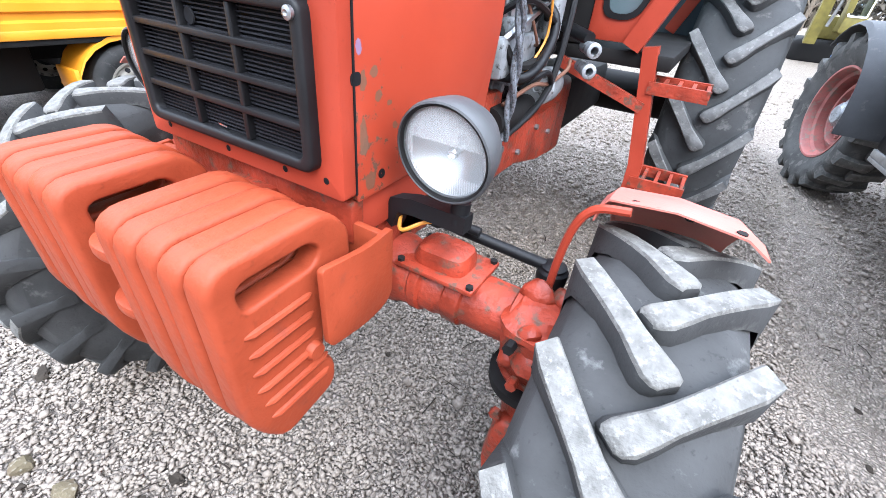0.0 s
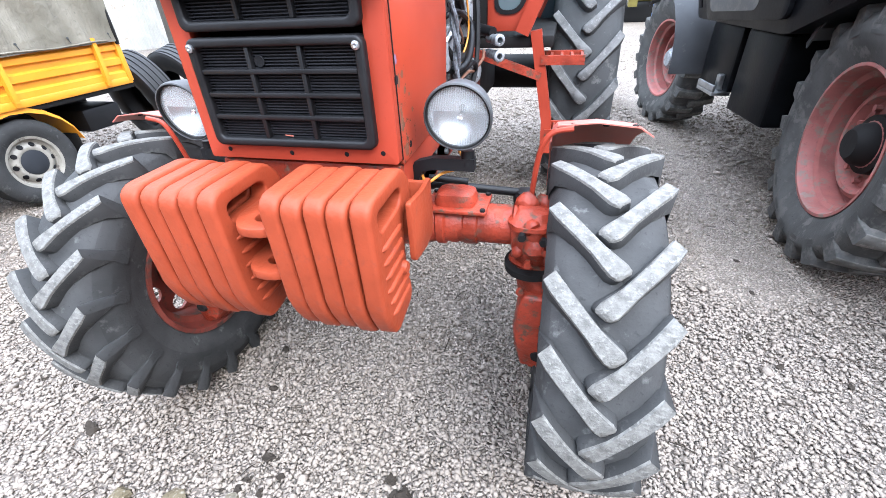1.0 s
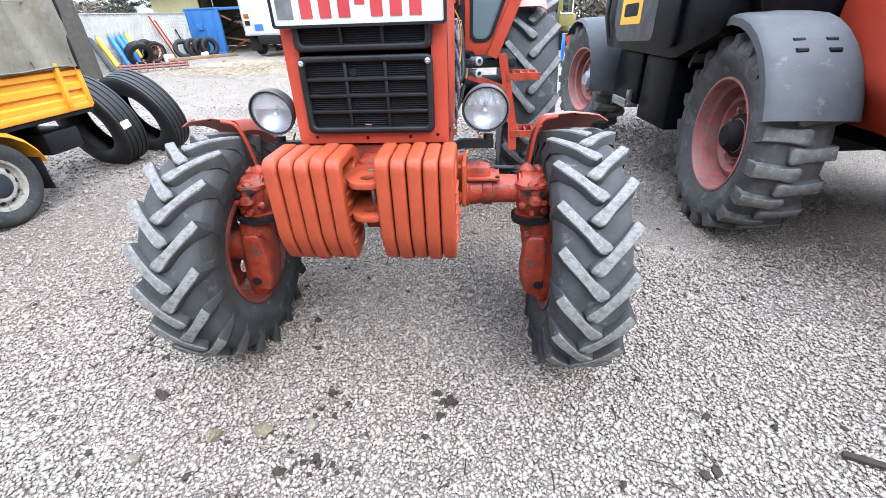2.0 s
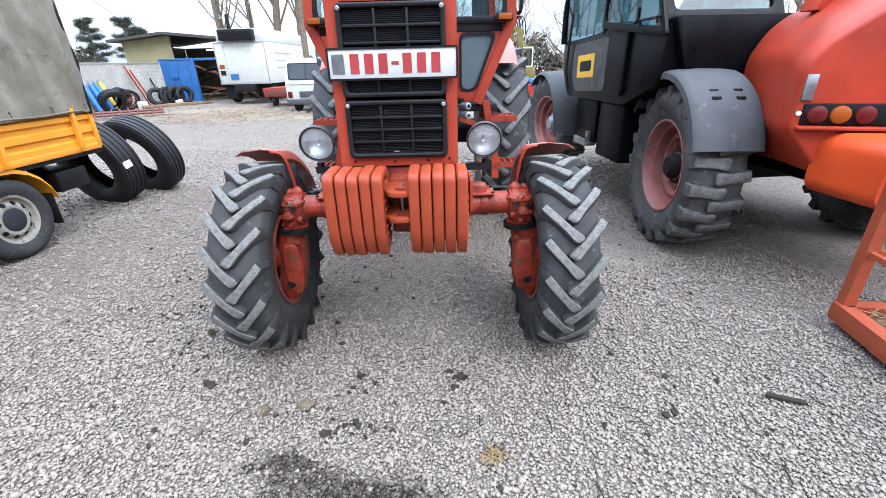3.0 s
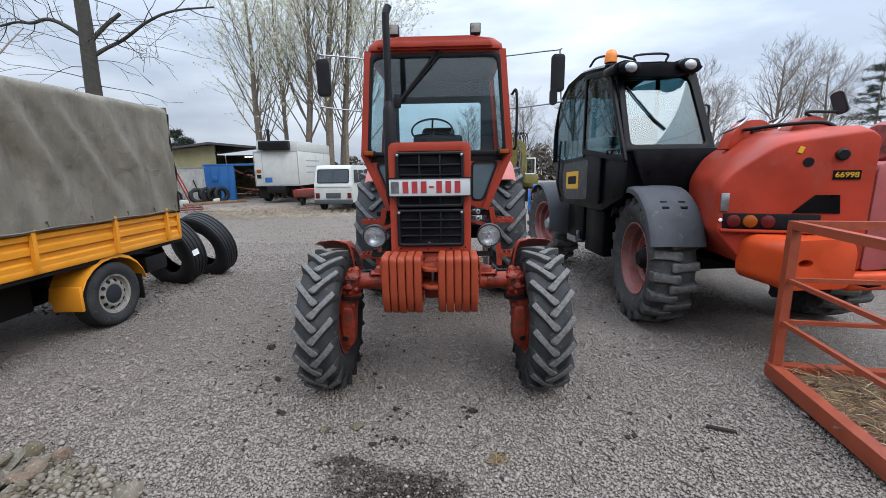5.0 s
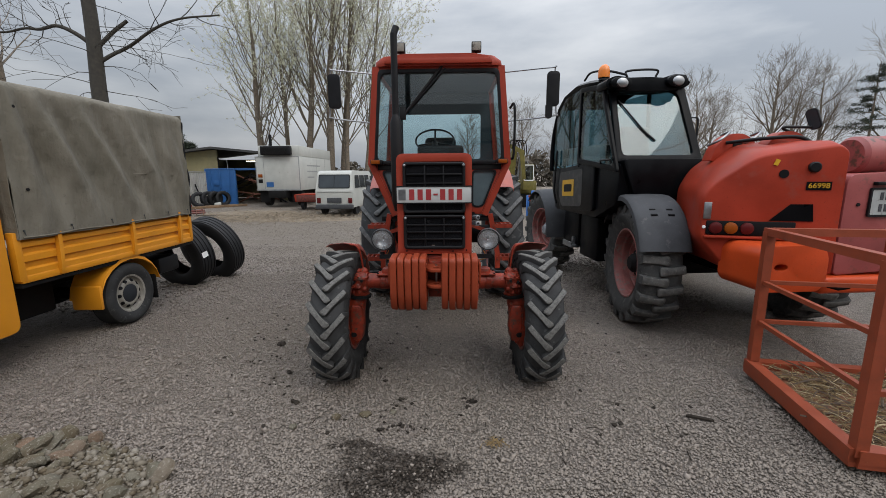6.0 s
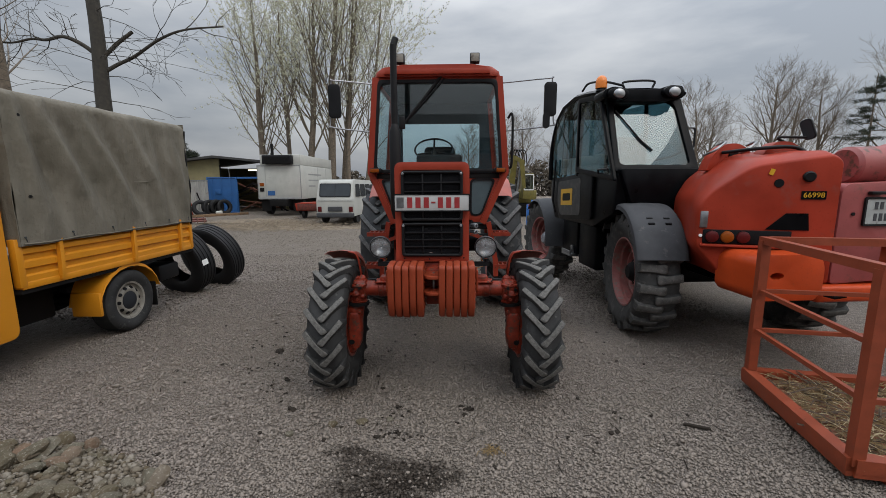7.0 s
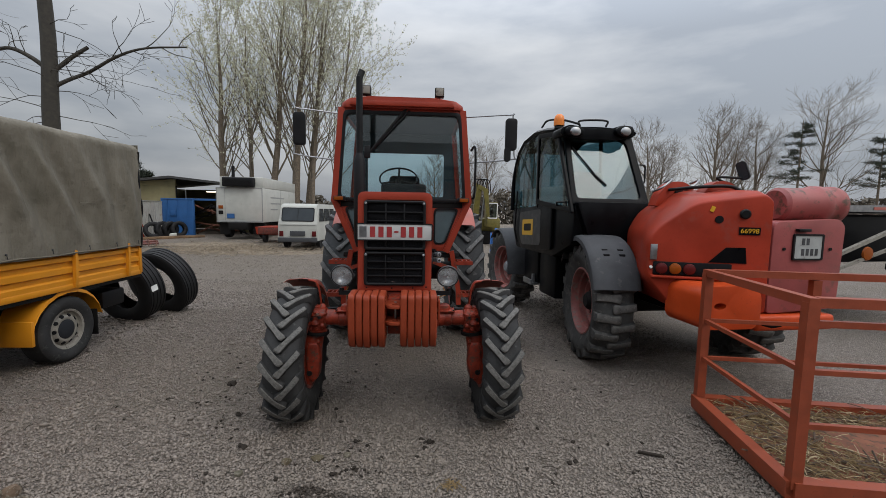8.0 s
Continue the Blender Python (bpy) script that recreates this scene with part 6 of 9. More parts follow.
    for u0, u1 in ((0.42, 0.62), (0.72, 0.92)):
        part("grab_handle", tube(curve_pts([(u0, -0.55, 1.80), (u0 + 0.03, -0.66, 1.84), (u1 - 0.03, -0.60, 1.92), (u1, -0.45, 1.90)]), 0.011, 8), M_STEEL, tele, "bare steel grab handle")
    # pink tail box, drum and plate
    part("tail_box", slab([fillet([(1.01, 0.74), (1.012, 1.48), (1.05, 1.53), (1.66, 1.56), (1.72, 1.50), (1.70, 0.78)], 0.04)], -1.34, -0.2, "Y", 0.02), M_TELEPINK, tele, "faded pinkish red boom tail")
    part("drum", lathe([(1.26, 0.0), (1.26, 0.13), (1.29, 0.155), (1.60, 0.158), (1.63, 0.178), (1.70, 0.178), (1.72, 0.165), (1.78, 0.165), (1.80, 0.178), (1.86, 0.175), (1.89, 0.15), (1.89, 0.0)], 30), M_DRUM, tele, "rust stained drum on top", Matrix.Translation((0, -1.08, 1.68)))
    p = part("number_plate", slab([rounded(1.212, 1.488, 1.217, 1.418, 0.01)], -1.352, -1.3445, "Y"), M_PLATEDULL, tele, "dirty white registration plate")
    for zz, n0 in ((1.335, 2), (1.245, 4)):
        for k in range(n0):
            part("print_bar", box(1.285 + 0.045 * k, 1.312 + 0.045 * k, -1.355, -1.3525, zz, zz + 0.058), M_FENDER, p)
    part("plate_frame", slab([rounded(1.20, 1.50, 1.205, 1.43, 0.015), rounded(1.215, 1.485, 1.22, 1.415, 0.01)], -1.358, -1.3425, "Y"), M_BLACK, p)
    part("plate_lamp", box(1.22, 1.34, -1.38, -1.342, 1.45, 1.475, 0.006), M_BLACK, tele)
    for x in (1.12, 1.58):
        part("bolt", bolt((x, -1.342, 1.30), (0, -1, 0), 0.014, 0.01), M_DARK, tele)
    # orange counterweight
    out = fillet([(0.29, 0.70), (0.29, 0.94), (0.34, 1.0), (0.72, 1.005), (0.82, 0.97), (0.85, 0.90), (0.85, 0.72), (0.80, 0.64), (0.34, 0.64)], 0.035)
    hole = [(0.47 + 0.055 * math.cos(t), 0.835 + 0.028 * math.sin(t)) for t in (2 * math.pi * k / 16 for k in range(16))]
    part("counterweight", slab([out, hole], -1.44, -1.02, "Y", 0.02, 3), M_TELEORANGE, tele, "scuffed orange counterweight")
    part("counterweight", box(0.86, 1.64, -1.40, -1.0, 0.60, 0.735, 0.03, 3), M_TELEORANGE, tele, "orange lower counterweight")
    part("tow_hook", tube([(0.9, -1.42, 0.68), (0.9, -1.5, 0.68), (0.95, -1.53, 0.70)], 0.02, 10), M_DARK, tele)
    # boom
    part("boom", box(1.05, 1.45, -0.4, 3.6, 1.25, 1.62, 0.04), M_TELERED, tele)
    part("engine_cover", box(1.5, 2.2, 0.5, 2.2, 0.8, 1.45, 0.08, 3), M_TELEBLACK, tele)
    # cab: its back leans forwards, its front is rounded
    z0 = 1.02
    u0, u1, v0 = -0.13, 0.80, 0.10
    tub = fillet([(0.10, 1.22), (0.62, 1.02), (2.05, 1.02), (2.26, 1.30), (2.28, 1.62), (0.98, 1.66), (0.04, 1.66)], 0.05)
    part("cab_tub", slab([tub], u0 + 0.03, u1 - 0.02, "X", 0.02), M_TELEBLACK, tele, "black lower cab body")
    part("cab_rear_panel", slab([fillet([(u0 + 0.20, 1.25), (u1 - 0.02, 1.25), (u1 + 0.06, 1.70), (u0 + 0.02, 1.70)], 0.05)], v0 - 0.12, v0 - 0.02, "Y", 0.02), M_TELEBLACK, tele)
    lean = Matrix.Translation((0, v0, 1.66)) @ Matrix.Rotation(radians(-22.0), 4, "X")
    fr = slab([fillet([(u0 + 0.01, 0.0), (u1 + 0.04, 0.0), (u1 - 0.03, 0.93), (u0 + 0.03, 0.93)], 0.05), fillet([(u0 + 0.075, 0.085), (u1 - 0.05, 0.085), (u1 - 0.115, 0.87), (u0 + 0.095, 0.87)], [0.06, 0.06, 0.12, 0.12])], -0.022, 0.022, "Y", 0.008)
    rw = part("rear_window_frame", fr, M_TELEBLACK, tele, "", lean)
    part("pane", slab([fillet([(u0 + 0.065, 0.075), (u1 - 0.04, 0.075), (u1 - 0.105, 0.88), (u0 + 0.085, 0.88)], [0.06, 0.06, 0.12, 0.12])], -0.003, 0.003, "Y"), M_TELEGLASS, rw, "", lean)
    front = [(2.27, 1.60), (2.27, 1.95), (2.22, 2.24), (2.07, 2.49), (1.78, 2.63), (1.33, 2.69)]
    for u, k in ((u0 + 0.01, 0.05), (u1 - 0.01, -0.05)):
        part("cab_post", tube(curve_pts([(u + k * max(0.0, z - 1.9), v, z) for v, z in front], 4), 0.034, 10), M_TELEBLACK, tele)
        part("cab_post", tube([(u, 1.12, 1.64), (u + k * 0.7, 1.12, 2.66)], 0.026, 10), M_TELEBLACK, tele)
        part("roof_side", tube([(u + k * 0.7, 0.44, 2.55), (u + k * 0.7, 1.33, 2.68)], 0.035, 10), M_TELEBLACK, tele)
    part("windscreen", sheet([[(u, v, z) for u in (u0 + 0.04, u1 - 0.04)] for v, z in front[:5]], 0.006), M_TELEGLASS, tele)
    part("side_pane", slab([[(1.15, 1.67), (2.24, 1.67), (2.20, 2.22), (2.05, 2.46), (1.76, 2.60), (1.15, 2.64)]], u0 + 0.012, u0 + 0.018, "X"), M_TELEGLASS, tele)
    part("side_pane", slab([[(0.12, 1.67), (2.24, 1.67), (2.20, 2.22), (2.05, 2.46), (1.76, 2.60), (0.50, 2.54)]], u1 - 0.022, u1 - 0.016, "X"), M_TELEGLASS, tele)
    for k in range(4):
        part("guard_bar", tube([(u0 + 0.05, 1.30 + 0.19 * k, 1.66), (u0 + 0.07, 1.30 + 0.19 * k, 2.62)], 0.009, 6), M_BLACK, tele)
    rows = [[(u, v, z + dz) for u, dz in ((u0 - 0.01, -0.03), (u0 + 0.05, 0.005), (0.33, 0.02), (u1 - 0.06, 0.005), (u1, -0.03))] for v, z in ((0.36, 2.585), (0.60, 2.635), (1.0, 2.69), (1.33, 2.72), (1.76, 2.665), (2.04, 2.52))]
    part("cab_roof", sheet(rows, 0.045), M_TELEBLACK, tele)
    visor = fillet([(-0.21, 2.47), (-0.21, 2.555), (-0.10, 2.60), (0.14, 2.565), (0.40, 2.57), (0.56, 2.62), (0.70, 2.61), (0.71, 2.48), (0.46, 2.445), (0.05, 2.44)], 0.04)
    part("roof_visor", slab([visor], 0.27, 0.52, "Y", 0.02, 3), M_TELEBLACK, tele, "black moulded roof visor")
    for x, z in ((-0.055, 2.515), (0.57, 2.54)):
        nac = part("lamp_pod", loft([[(x + rx * math.cos(q), y, z + rz * math.sin(q)) for q in (2 * math.pi * j / 20 for j in range(20))] for y, rx, rz in ((0.40, 0.12, 0.05), (0.27, 0.125, 0.07), (0.225, 0.115, 0.064), (0.215, 0.09, 0.05))]), M_TELEBLACK, tele)
        part("lens", lathe([(0.0, 0.066), (-0.012, 0.058), (-0.02, 0.03), (-0.022, 0.0)], 24, "Y"), M_REFLECT, nac, "clear work lamp", Matrix.Translation((x, 0.215, z - 0.003)) @ Matrix.Diagonal((1, 1, 0.8, 1)))
    bc = part("beacon_base", lathe([(2.60, 0.0), (2.60, 0.06), (2.63, 0.05), (2.63, 0.0)], 20, "Z"), M_BLACK, tele, "", Matrix.Translation((-0.085, 0.62, 0.02)))
    part("dome", lathe([(2.63, 0.066), (2.70, 0.066), (2.745, 0.054), (2.77, 0.03), (2.778, 0.0)], 20, "Z"), M_BEACON, bc, "orange beacon", Matrix.Translation((-0.085, 0.62, 0.02)))
    part("roof_rail", tube(curve_pts([(0.16, 0.55, 2.64), (0.16, 0.55, 2.71), (0.50, 0.55, 2.725), (0.50, 0.55, 2.65)], 5), 0.013, 8), M_BLACK, tele)
    part("roof_rail", tube(curve_pts([(-0.12, 1.1, 2.72), (-0.12, 0.9, 2.77), (-0.05, 0.6, 2.72), (0.12, 0.5, 2.66)], 5), 0.013, 8), M_BLACK, tele)
    # upper half of the door, with its slanted rear edge
    door = [(-0.03, 1.565), (1.09, 1.69), (1.09, 2.62), (0.44, 2.55)]
    dw = part("upper_door", slab([fillet(door, 0.04), fillet([(0.06, 1.635), (1.04, 1.745), (1.04, 2.56), (0.475, 2.495)], 0.05)], u0 - 0.045, u0 - 0.012, "X", 0.006), M_TELEBLACK, tele, "black framed upper door window")
    part("pane", slab([fillet([(0.05, 1.625), (1.05, 1.735), (1.05, 2.57), (0.47, 2.505)], 0.05)], u0 - 0.032, u0 - 0.026, "X"), M_TELEGLASS, dw)
    part("door_handle", tube([(-0.18, 0.1, 1.66), (-0.19, 0.1, 1.70), (-0.19, 0.35, 1.70), (-0.18, 0.36, 1.66)], 0.011, 8), M_BLACK, tele)
    d = part("lower_door", slab([fillet([(0.62, 1.10), (1.75, 1.02), (1.95, 1.25), (1.90, 1.62), (0.62, 1.70)], 0.06)], -0.135, -0.105, "X", 0.008), M_TELEBLACK, tele, "black lower door")
    part("lower_pane", slab([fillet([(0.98, 1.13), (1.72, 1.085), (1.86, 1.27), (1.83, 1.57), (0.98, 1.62)], 0.06)], -0.1372, -0.1352, "X"), M_DUSTPANE, d, "dusty grey lower door pane")
    part("decal", slab([fillet([(1.26, 1.25), (1.70, 1.23), (1.70, 1.46), (1.26, 1.48)], 0.02)], -0.1395, -0.1374, "X"), M_LOGOYEL, d, "yellow maker's badge")
    part("decal_mark", slab([fillet([(1.33, 1.31), (1.63, 1.295), (1.63, 1.40), (1.33, 1.415)], 0.03)], -0.1405, -0.1396, "X"), M_TELEBLACK, d)
    part("wiper", tube([(-0.02, 0.366, 2.36), (0.22, 0.230, 2.02), (0.34, 0.182, 1.90)], [0.008, 0.011, 0.013], 8), M_BLACK, tele)
    part("seat", box(0.22, 0.62, 0.75, 0.87, 1.55, 2.12, 0.06, 3), M_BLACK, tele)
    part("tank_box", box(0.02, 0.55, 0.78, 1.35, 0.42, 1.0, 0.03), M_TELEBLACK, tele, "black side box")
    part("battery_box", box(0.02, 0.55, 1.42, 2.0, 0.52, 1.0, 0.03), M_TELEBLACK, tele, "black side box")
    part("foot_step", merge(box(-0.08, 0.06, 1.42, 1.75, 0.50, 0.53, 0.005), box(-0.08, -0.06, 1.42, 1.75, 0.53, 0.58, 0.004), box(-0.02, 0.05, 1.5, 1.56, 0.53, 0.65, 0.01)), M_STEEL, tele, "bare metal foot step")
    part("front_grab", tube([(-0.12, 1.98, 1.1), (-0.16, 2.0, 1.3), (-0.15, 1.95, 1.9)], 0.014, 8), M_BLACK, tele)
    ma = part("mirror_stem", tube(curve_pts([(0.98, -0.72, 1.78), (1.02, -0.82, 1.86), (0.86, -0.86, 1.93), (1.10, -0.88, 1.93)]), 0.012, 8), M_BLACK, tele, "bent black mirror stem")
    part("mirror_head", slab([rounded(-0.055, 0.055, -0.11, 0.11, 0.04)], -0.03, 0.0, "Y", 0.01), M_BLACK, ma, "", pose(1.12, -0.88, 2.0, 10, -16, -70) @ Matrix.Scale(0.82, 4))
    # mirror face in a dark colour that stands in for its reflection
    part("mirror_face", slab([rounded(-0.046, 0.046, -0.10, 0.10, 0.035)], -0.034, -0.0305, "Y"), M_TINT, ma, "", pose(1.12, -0.88, 2.0, 10, -16, -70) @ Matrix.Scale(0.82, 4))
    part("side_mirror", slab([rounded(1.30, 1.48, 2.0, 2.28, 0.04), rounded(1.315, 1.465, 2.015, 2.265, 0.035)], 1.14, 1.16, "Y"), M_BLACK, tele, "thin mirror frame")
    part("side_mirror_arm", tube([(0.85, 1.6, 1.8), (1.2, 1.2, 1.9), (1.39, 1.15, 2.0)], 0.014, 8), M_BLACK, tele)


build_tele()

# ---------------------------------------------------------------- the yellow truck
GT = -0.037
truck = thing("flatbed_truck", "small yellow truck with grey canvas cover over the bed", "truck", pose(-3.372, -0.06, GT))


def truck_wheel(x, y):
    m = pose(x, y, 0.335)
    disc = [(0.075, 0.098), (0.082, 0.115), (0.078, 0.135), (0.060, 0.152), (0.052, 0.166), (0.060, 0.178), (0.088, 0.186), (0.094, 0.205), (0.088, 0.210), (0.050, 0.200), (0.040, 0.166), (0.050, 0.140), (0.060, 0.098)]
    w = part("wheel", lathe(disc, 48, closed=True), M_TRUCKRIM, truck, "pale steel wheel with round holes", m)
    for k in range(10):
        t = 2 * math.pi * k / 10
        part("hole", lathe([(0.004, 0.0), (0.004, 0.0195), (-0.006, 0.0200)], 12), M_VOID, w, "dark round hole", m @ Matrix.Translation((0.072, 0.143 * math.cos(t), 0.143 * math.sin(t))) @ Matrix.Rotation(t, 4, "X") @ Matrix.Rotation(radians(46), 4, "Z"))
    prof = [(-0.09, 0.20), (-0.11, 0.24), (-0.115, 0.28), (-0.105, 0.318), (-0.085, 0.334), (0.085, 0.334), (0.105, 0.318), (0.115, 0.28), (0.11, 0.24), (0.09, 0.20)]
    part("tyre", lathe(prof, 48), M_TYREGREY, w, "dusty dark grey tyre", m)
    part("hub_cap", lathe([(0.090, 0.0), (0.088, 0.075), (0.080, 0.098), (0.045, 0.100)], 28), M_HUBGREY, w, "dark blue grey hub cap", m)


def canvas():
    """The canvas: a box of cloth with soft edges, sagging and creased."""
    x0, x1, y0, y1, z0, z1 = -2.0, 0.040, 0.28, 2.50, 1.10, 2.325
    rows = []
    nz, ny = 36, 90
    folds = ((0.36, 0.52, 0.05, 0.030), (0.44, 0.80, 0.06, -0.038), (0.55, 1.08, 0.06, 0.036), (0.72, 1.30, 0.07, -0.034), (0.95, 1.62, 0.07, 0.038), (1.15, 1.85, 0.08, -0.032), (1.50, 2.10, 0.07, 0.030), (1.85, 2.30, 0.07, -0.026), (2.2, 2.40, 0.06, 0.022))
    path = [(x1, z0 + (z1 - z0) * i / nz) for i in range(nz)] + [(x1 - 0.02, z1 + 0.005), (x1 - 0.08, z1 + 0.03)] + [(x1 + (x0 - x1) * i / 14, z1 + 0.04) for i in range(1, 14)] + [(x0 + 0.02, z1), (x0, z1 - 0.05), (x0, z0)]
    for x, z in path:
        row = []
        for j in range(ny + 1):
            y = y0 + (y1 - y0) * j / ny
            s = math.sin(math.pi * min(1, max(0, (z - z0) / (z1 - z0))))
            c = noise.noise(Vector((y * 1.3 + z * 0.9, z * 0.7, 3))) * 0.03 + noise.noise(Vector((y * 5 + z * 4.2, z * 1.2 - y, 9))) * 0.014 + noise.noise(Vector((y * 13 + z * 6, z * 5, 1))) * 0.005
            down = min(1.0, max(0.0, (z1 - z) / (z1 - z0)))
            for ya, yb, w, amp in folds:
                d = (y - ya - (yb - ya) * down) / (1.3 * w * (0.6 + 0.6 * down))
                c += 1.5 * amp * math.exp(-d * d) * (0.4 + 0.6 * math.sin(math.pi * min(1.0, 0.15 + 0.9 * down)))
            row.append((x + c * (0.12 + 0.88 * s) * (1 if x > -1 else -1), y, z + 0.01 * noise.noise(Vector((y * 3, x * 3, 0)))))
        rows.append(row)
    b = sheet(rows, 0.006)
    ends = []
    for y in (y0, y1):
        e = [[(x, y + 0.02 * noise.noise(Vector((x * 3, z * 3, y))), z) for x in [x0 + (x1 - x0) * i / 16 for i in range(17)]] for z in [z0 + (z1 + 0.03 - z0) * k / 12 for k in range(13)]]
        ends.append(sheet(e, 0.006))
    return merge(b, *ends)


def build_truck():
    part("canvas_cover", canvas(), M_TARP, truck, "creased grey canvas cover", smooth=60)
    for y in (0.32, 0.75, 1.2, 1.65, 2.05, 2.42):
        part("cover_eyelet", merge(bolt((0.036, y, 1.17), (1, 0, 0), 0.009, 0.010), tube([(0.044, y, 1.17), (0.044, y + 0.01, 1.13)], 0.003, 6)), M_RUBBER, truck)
    for z in (1.5, 1.85, 2.15):
        part("cover_eyelet", bolt((0.040, 0.40, z), (1, 0, 0), 0.013, 0.02), M_DARK, truck)
        part("cover_cord", tube([(-0.03, 2.515, z - 0.2), (0.02, 2.50, z)], 0.008, 6), M_DARK, truck)
    edge = [(0.034 + 0.014 * math.sin(7 * z) * math.sin(11 * z), 2.492 + 0.012 * math.sin(9 * z), z) for z in (1.08 + 0.052 * i for i in range(24))]
    part("cover_edge", tube(edge, 0.018, 8), M_DARK, truck, "dark frayed rear edge of the canvas")
    part("cover_seam", tube([(0.046, y, 1.62 + 0.008 * math.sin(5 * y)) for y in (1.55 + 0.1 * i for i in range(9))], 0.004, 6), M_TARP, truck, "stitched canvas seam")
    part("cover_hem", tube([(0.046, y, 1.115 + 0.006 * math.sin(9 * y)) for y in (0.30 + 0.11 * i for i in range(20))], 0.007, 6), M_TARP, truck, "rolled canvas hem")
    # drop side pressed with three long ribs
    prof = [(0.0, 0.755), (0.012, 0.76), (0.012, 0.845), (-0.012, 0.86), (-0.012, 0.90), (0.012, 0.915), (0.012, 0.965), (-0.012, 0.98), (-0.012, 1.02), (0.012, 1.035), (0.012, 1.075), (-0.012, 1.09), (-0.012, 1.11), (0.012, 1.12), (0.012, 1.145), (-0.03, 1.15), (-0.03, 0.755)]
    part("drop_side", loft([[(x, y, z) for x, z in prof] for y in (0.27, 2.48)]), M_YELLOW, truck, "yellow pressed steel drop side")
    part("bed_rail", box(-0.06, 0.018, 0.26, 2.50, 0.74, 0.80, 0.008), M_YELLOW, truck)
    part("corner_post", box(-0.04, 0.022, 0.24, 0.30, 0.76, 1.16, 0.006), M_YELLOW, truck)
    part("corner_post", box(-0.04, 0.022, 2.46, 2.51, 0.76, 1.16, 0.006), M_YELLOW, truck)
    for y in (0.62, 1.48, 2.26):
        part("side_latch", merge(tube(curve_pts([(0.022, y, 1.15), (0.03, y - 0.01, 0.98), (0.032, y - 0.02, 0.84), (0.02, y - 0.02, 0.76)]), 0.018, square=True), bolt((0.02, y - 0.02, 0.80), (1, 0, 0), 0.022, 0.025)), M_YELLOW, truck, "yellow side hinge strap")
    part("bed_floor", box(-1.98, 0.0, 0.26, 2.50, 0.70, 0.745, 0.004), M_DARK, truck)
    part("tailboard", box(-1.98, -0.03, 2.485, 2.51, 0.76, 1.15, 0.004), M_YELLOW, truck)
    part("chassis_rail", box(-0.75, -0.62, -1.4, 2.45, 0.50, 0.70, 0.01), M_DARK, truck)
    part("chassis_rail", box(-1.35, -1.22, -1.4, 2.45, 0.50, 0.70, 0.01), M_DARK, truck)
    part("side_box", box(-0.55, -0.10, 1.98, 2.35, 0.40, 0.60, 0.03), M_BLACK, truck, "black box under the bed")
    # box, axle and tyre added under the bed to keep light out
    part("under_box", box(-1.5, -0.36, 0.0, 0.88, 0.32, 0.69, 0.03), M_DARK, truck)
    part("rear_axle", merge(tube([(-1.85, 1.405, 0.335), (-0.125, 1.405, 0.335)], 0.07, 14), box(-1.10, -0.86, 1.25, 1.56, 0.20, 0.47, 0.06)), M_DARK, truck, "dark rear axle with its housing")
    part("spare_tyre", lathe([(-0.10, 0.17), (-0.10, 0.31), (-0.06, 0.335), (0.06, 0.335), (0.10, 0.31), (0.10, 0.17)], 32, "Z"), M_TYREBLACK, truck, "added tyre ring blocking light under the bed", Matrix.Translation((-1.0, 2.08, 0.40)))
    part("mud_flap", box(-0.30, -0.04, 1.80, 1.815, 0.16, 0.45, 0.003), M_DARK, truck)
    rows = []
    for i in range(11):
        t = radians(-85 + 165 * i / 10)
        rows.append([(x, 1.405 + 0.43 * math.sin(t), 0.335 + (0.43 - d) * math.cos(t)) for x, d in ((-0.33, 0.0), (-0.03, 0.0), (0.0, 0.012), (0.004, 0.05))])
    part("wheel_arch", sheet(rows, 0.006), M_YELLOW, truck, "yellow rear wheel arch")
    part("arch_skirt", box(-0.30, 0.0, 0.97, 1.005, 0.28, 0.52, 0.01), M_YELLOW, truck)
    for x in (-0.125, -1.85):
        truck_wheel(x, 1.405)
        truck_wheel(x, -1.05)
    cab_out = fillet([(-1.95, 0.36), (0.20, 0.36), (0.205, 2.06), (-0.1, 2.14), (-0.7, 2.12), (-1.35, 1.42), (-1.92, 1.25)], [0.06, 0.08, 0.10, 0.15, 0.15, 0.1, 0.1])
    body = slab([cab_out], -1.96, 0.0, "X", 0.05, 3)
    cab = part("truck_cab", body, M_YELLOW, truck, "yellow truck cab")
    part("door_seam", slab([rounded(-1.0, 0.05, 0.45, 2.0, 0.08), rounded(-0.992, 0.042, 0.458, 1.992, 0.075)], -0.001, 0.002, "X"), M_DARK, cab)
    part("door_window", slab([fillet([(-0.95, 1.35), (0.02, 1.35), (0.02, 1.95), (-0.62, 1.95)], 0.06)], 0.0015, 0.004, "X"), M_TINT, cab)
    part("door_handle", box(0.002, 0.025, -0.12, 0.02, 1.18, 1.22, 0.006), M_BLACK, cab)
    part("windscreen", slab([fillet([(-1.80, 1.40), (-0.16, 1.40), (-0.22, 2.0), (-1.74, 2.0)], 0.08)], -0.003, 0.003, "Y"), M_TINT, cab, "", pose(0, -1.03, 0.43, -41.5, 0, 0) @ Matrix.Translation((0, 0, -0.35)))
    part("bumper", box(-1.98, 0.02, -2.02, -1.88, 0.30, 0.52, 0.03), M_BLACK, cab)


build_truck()

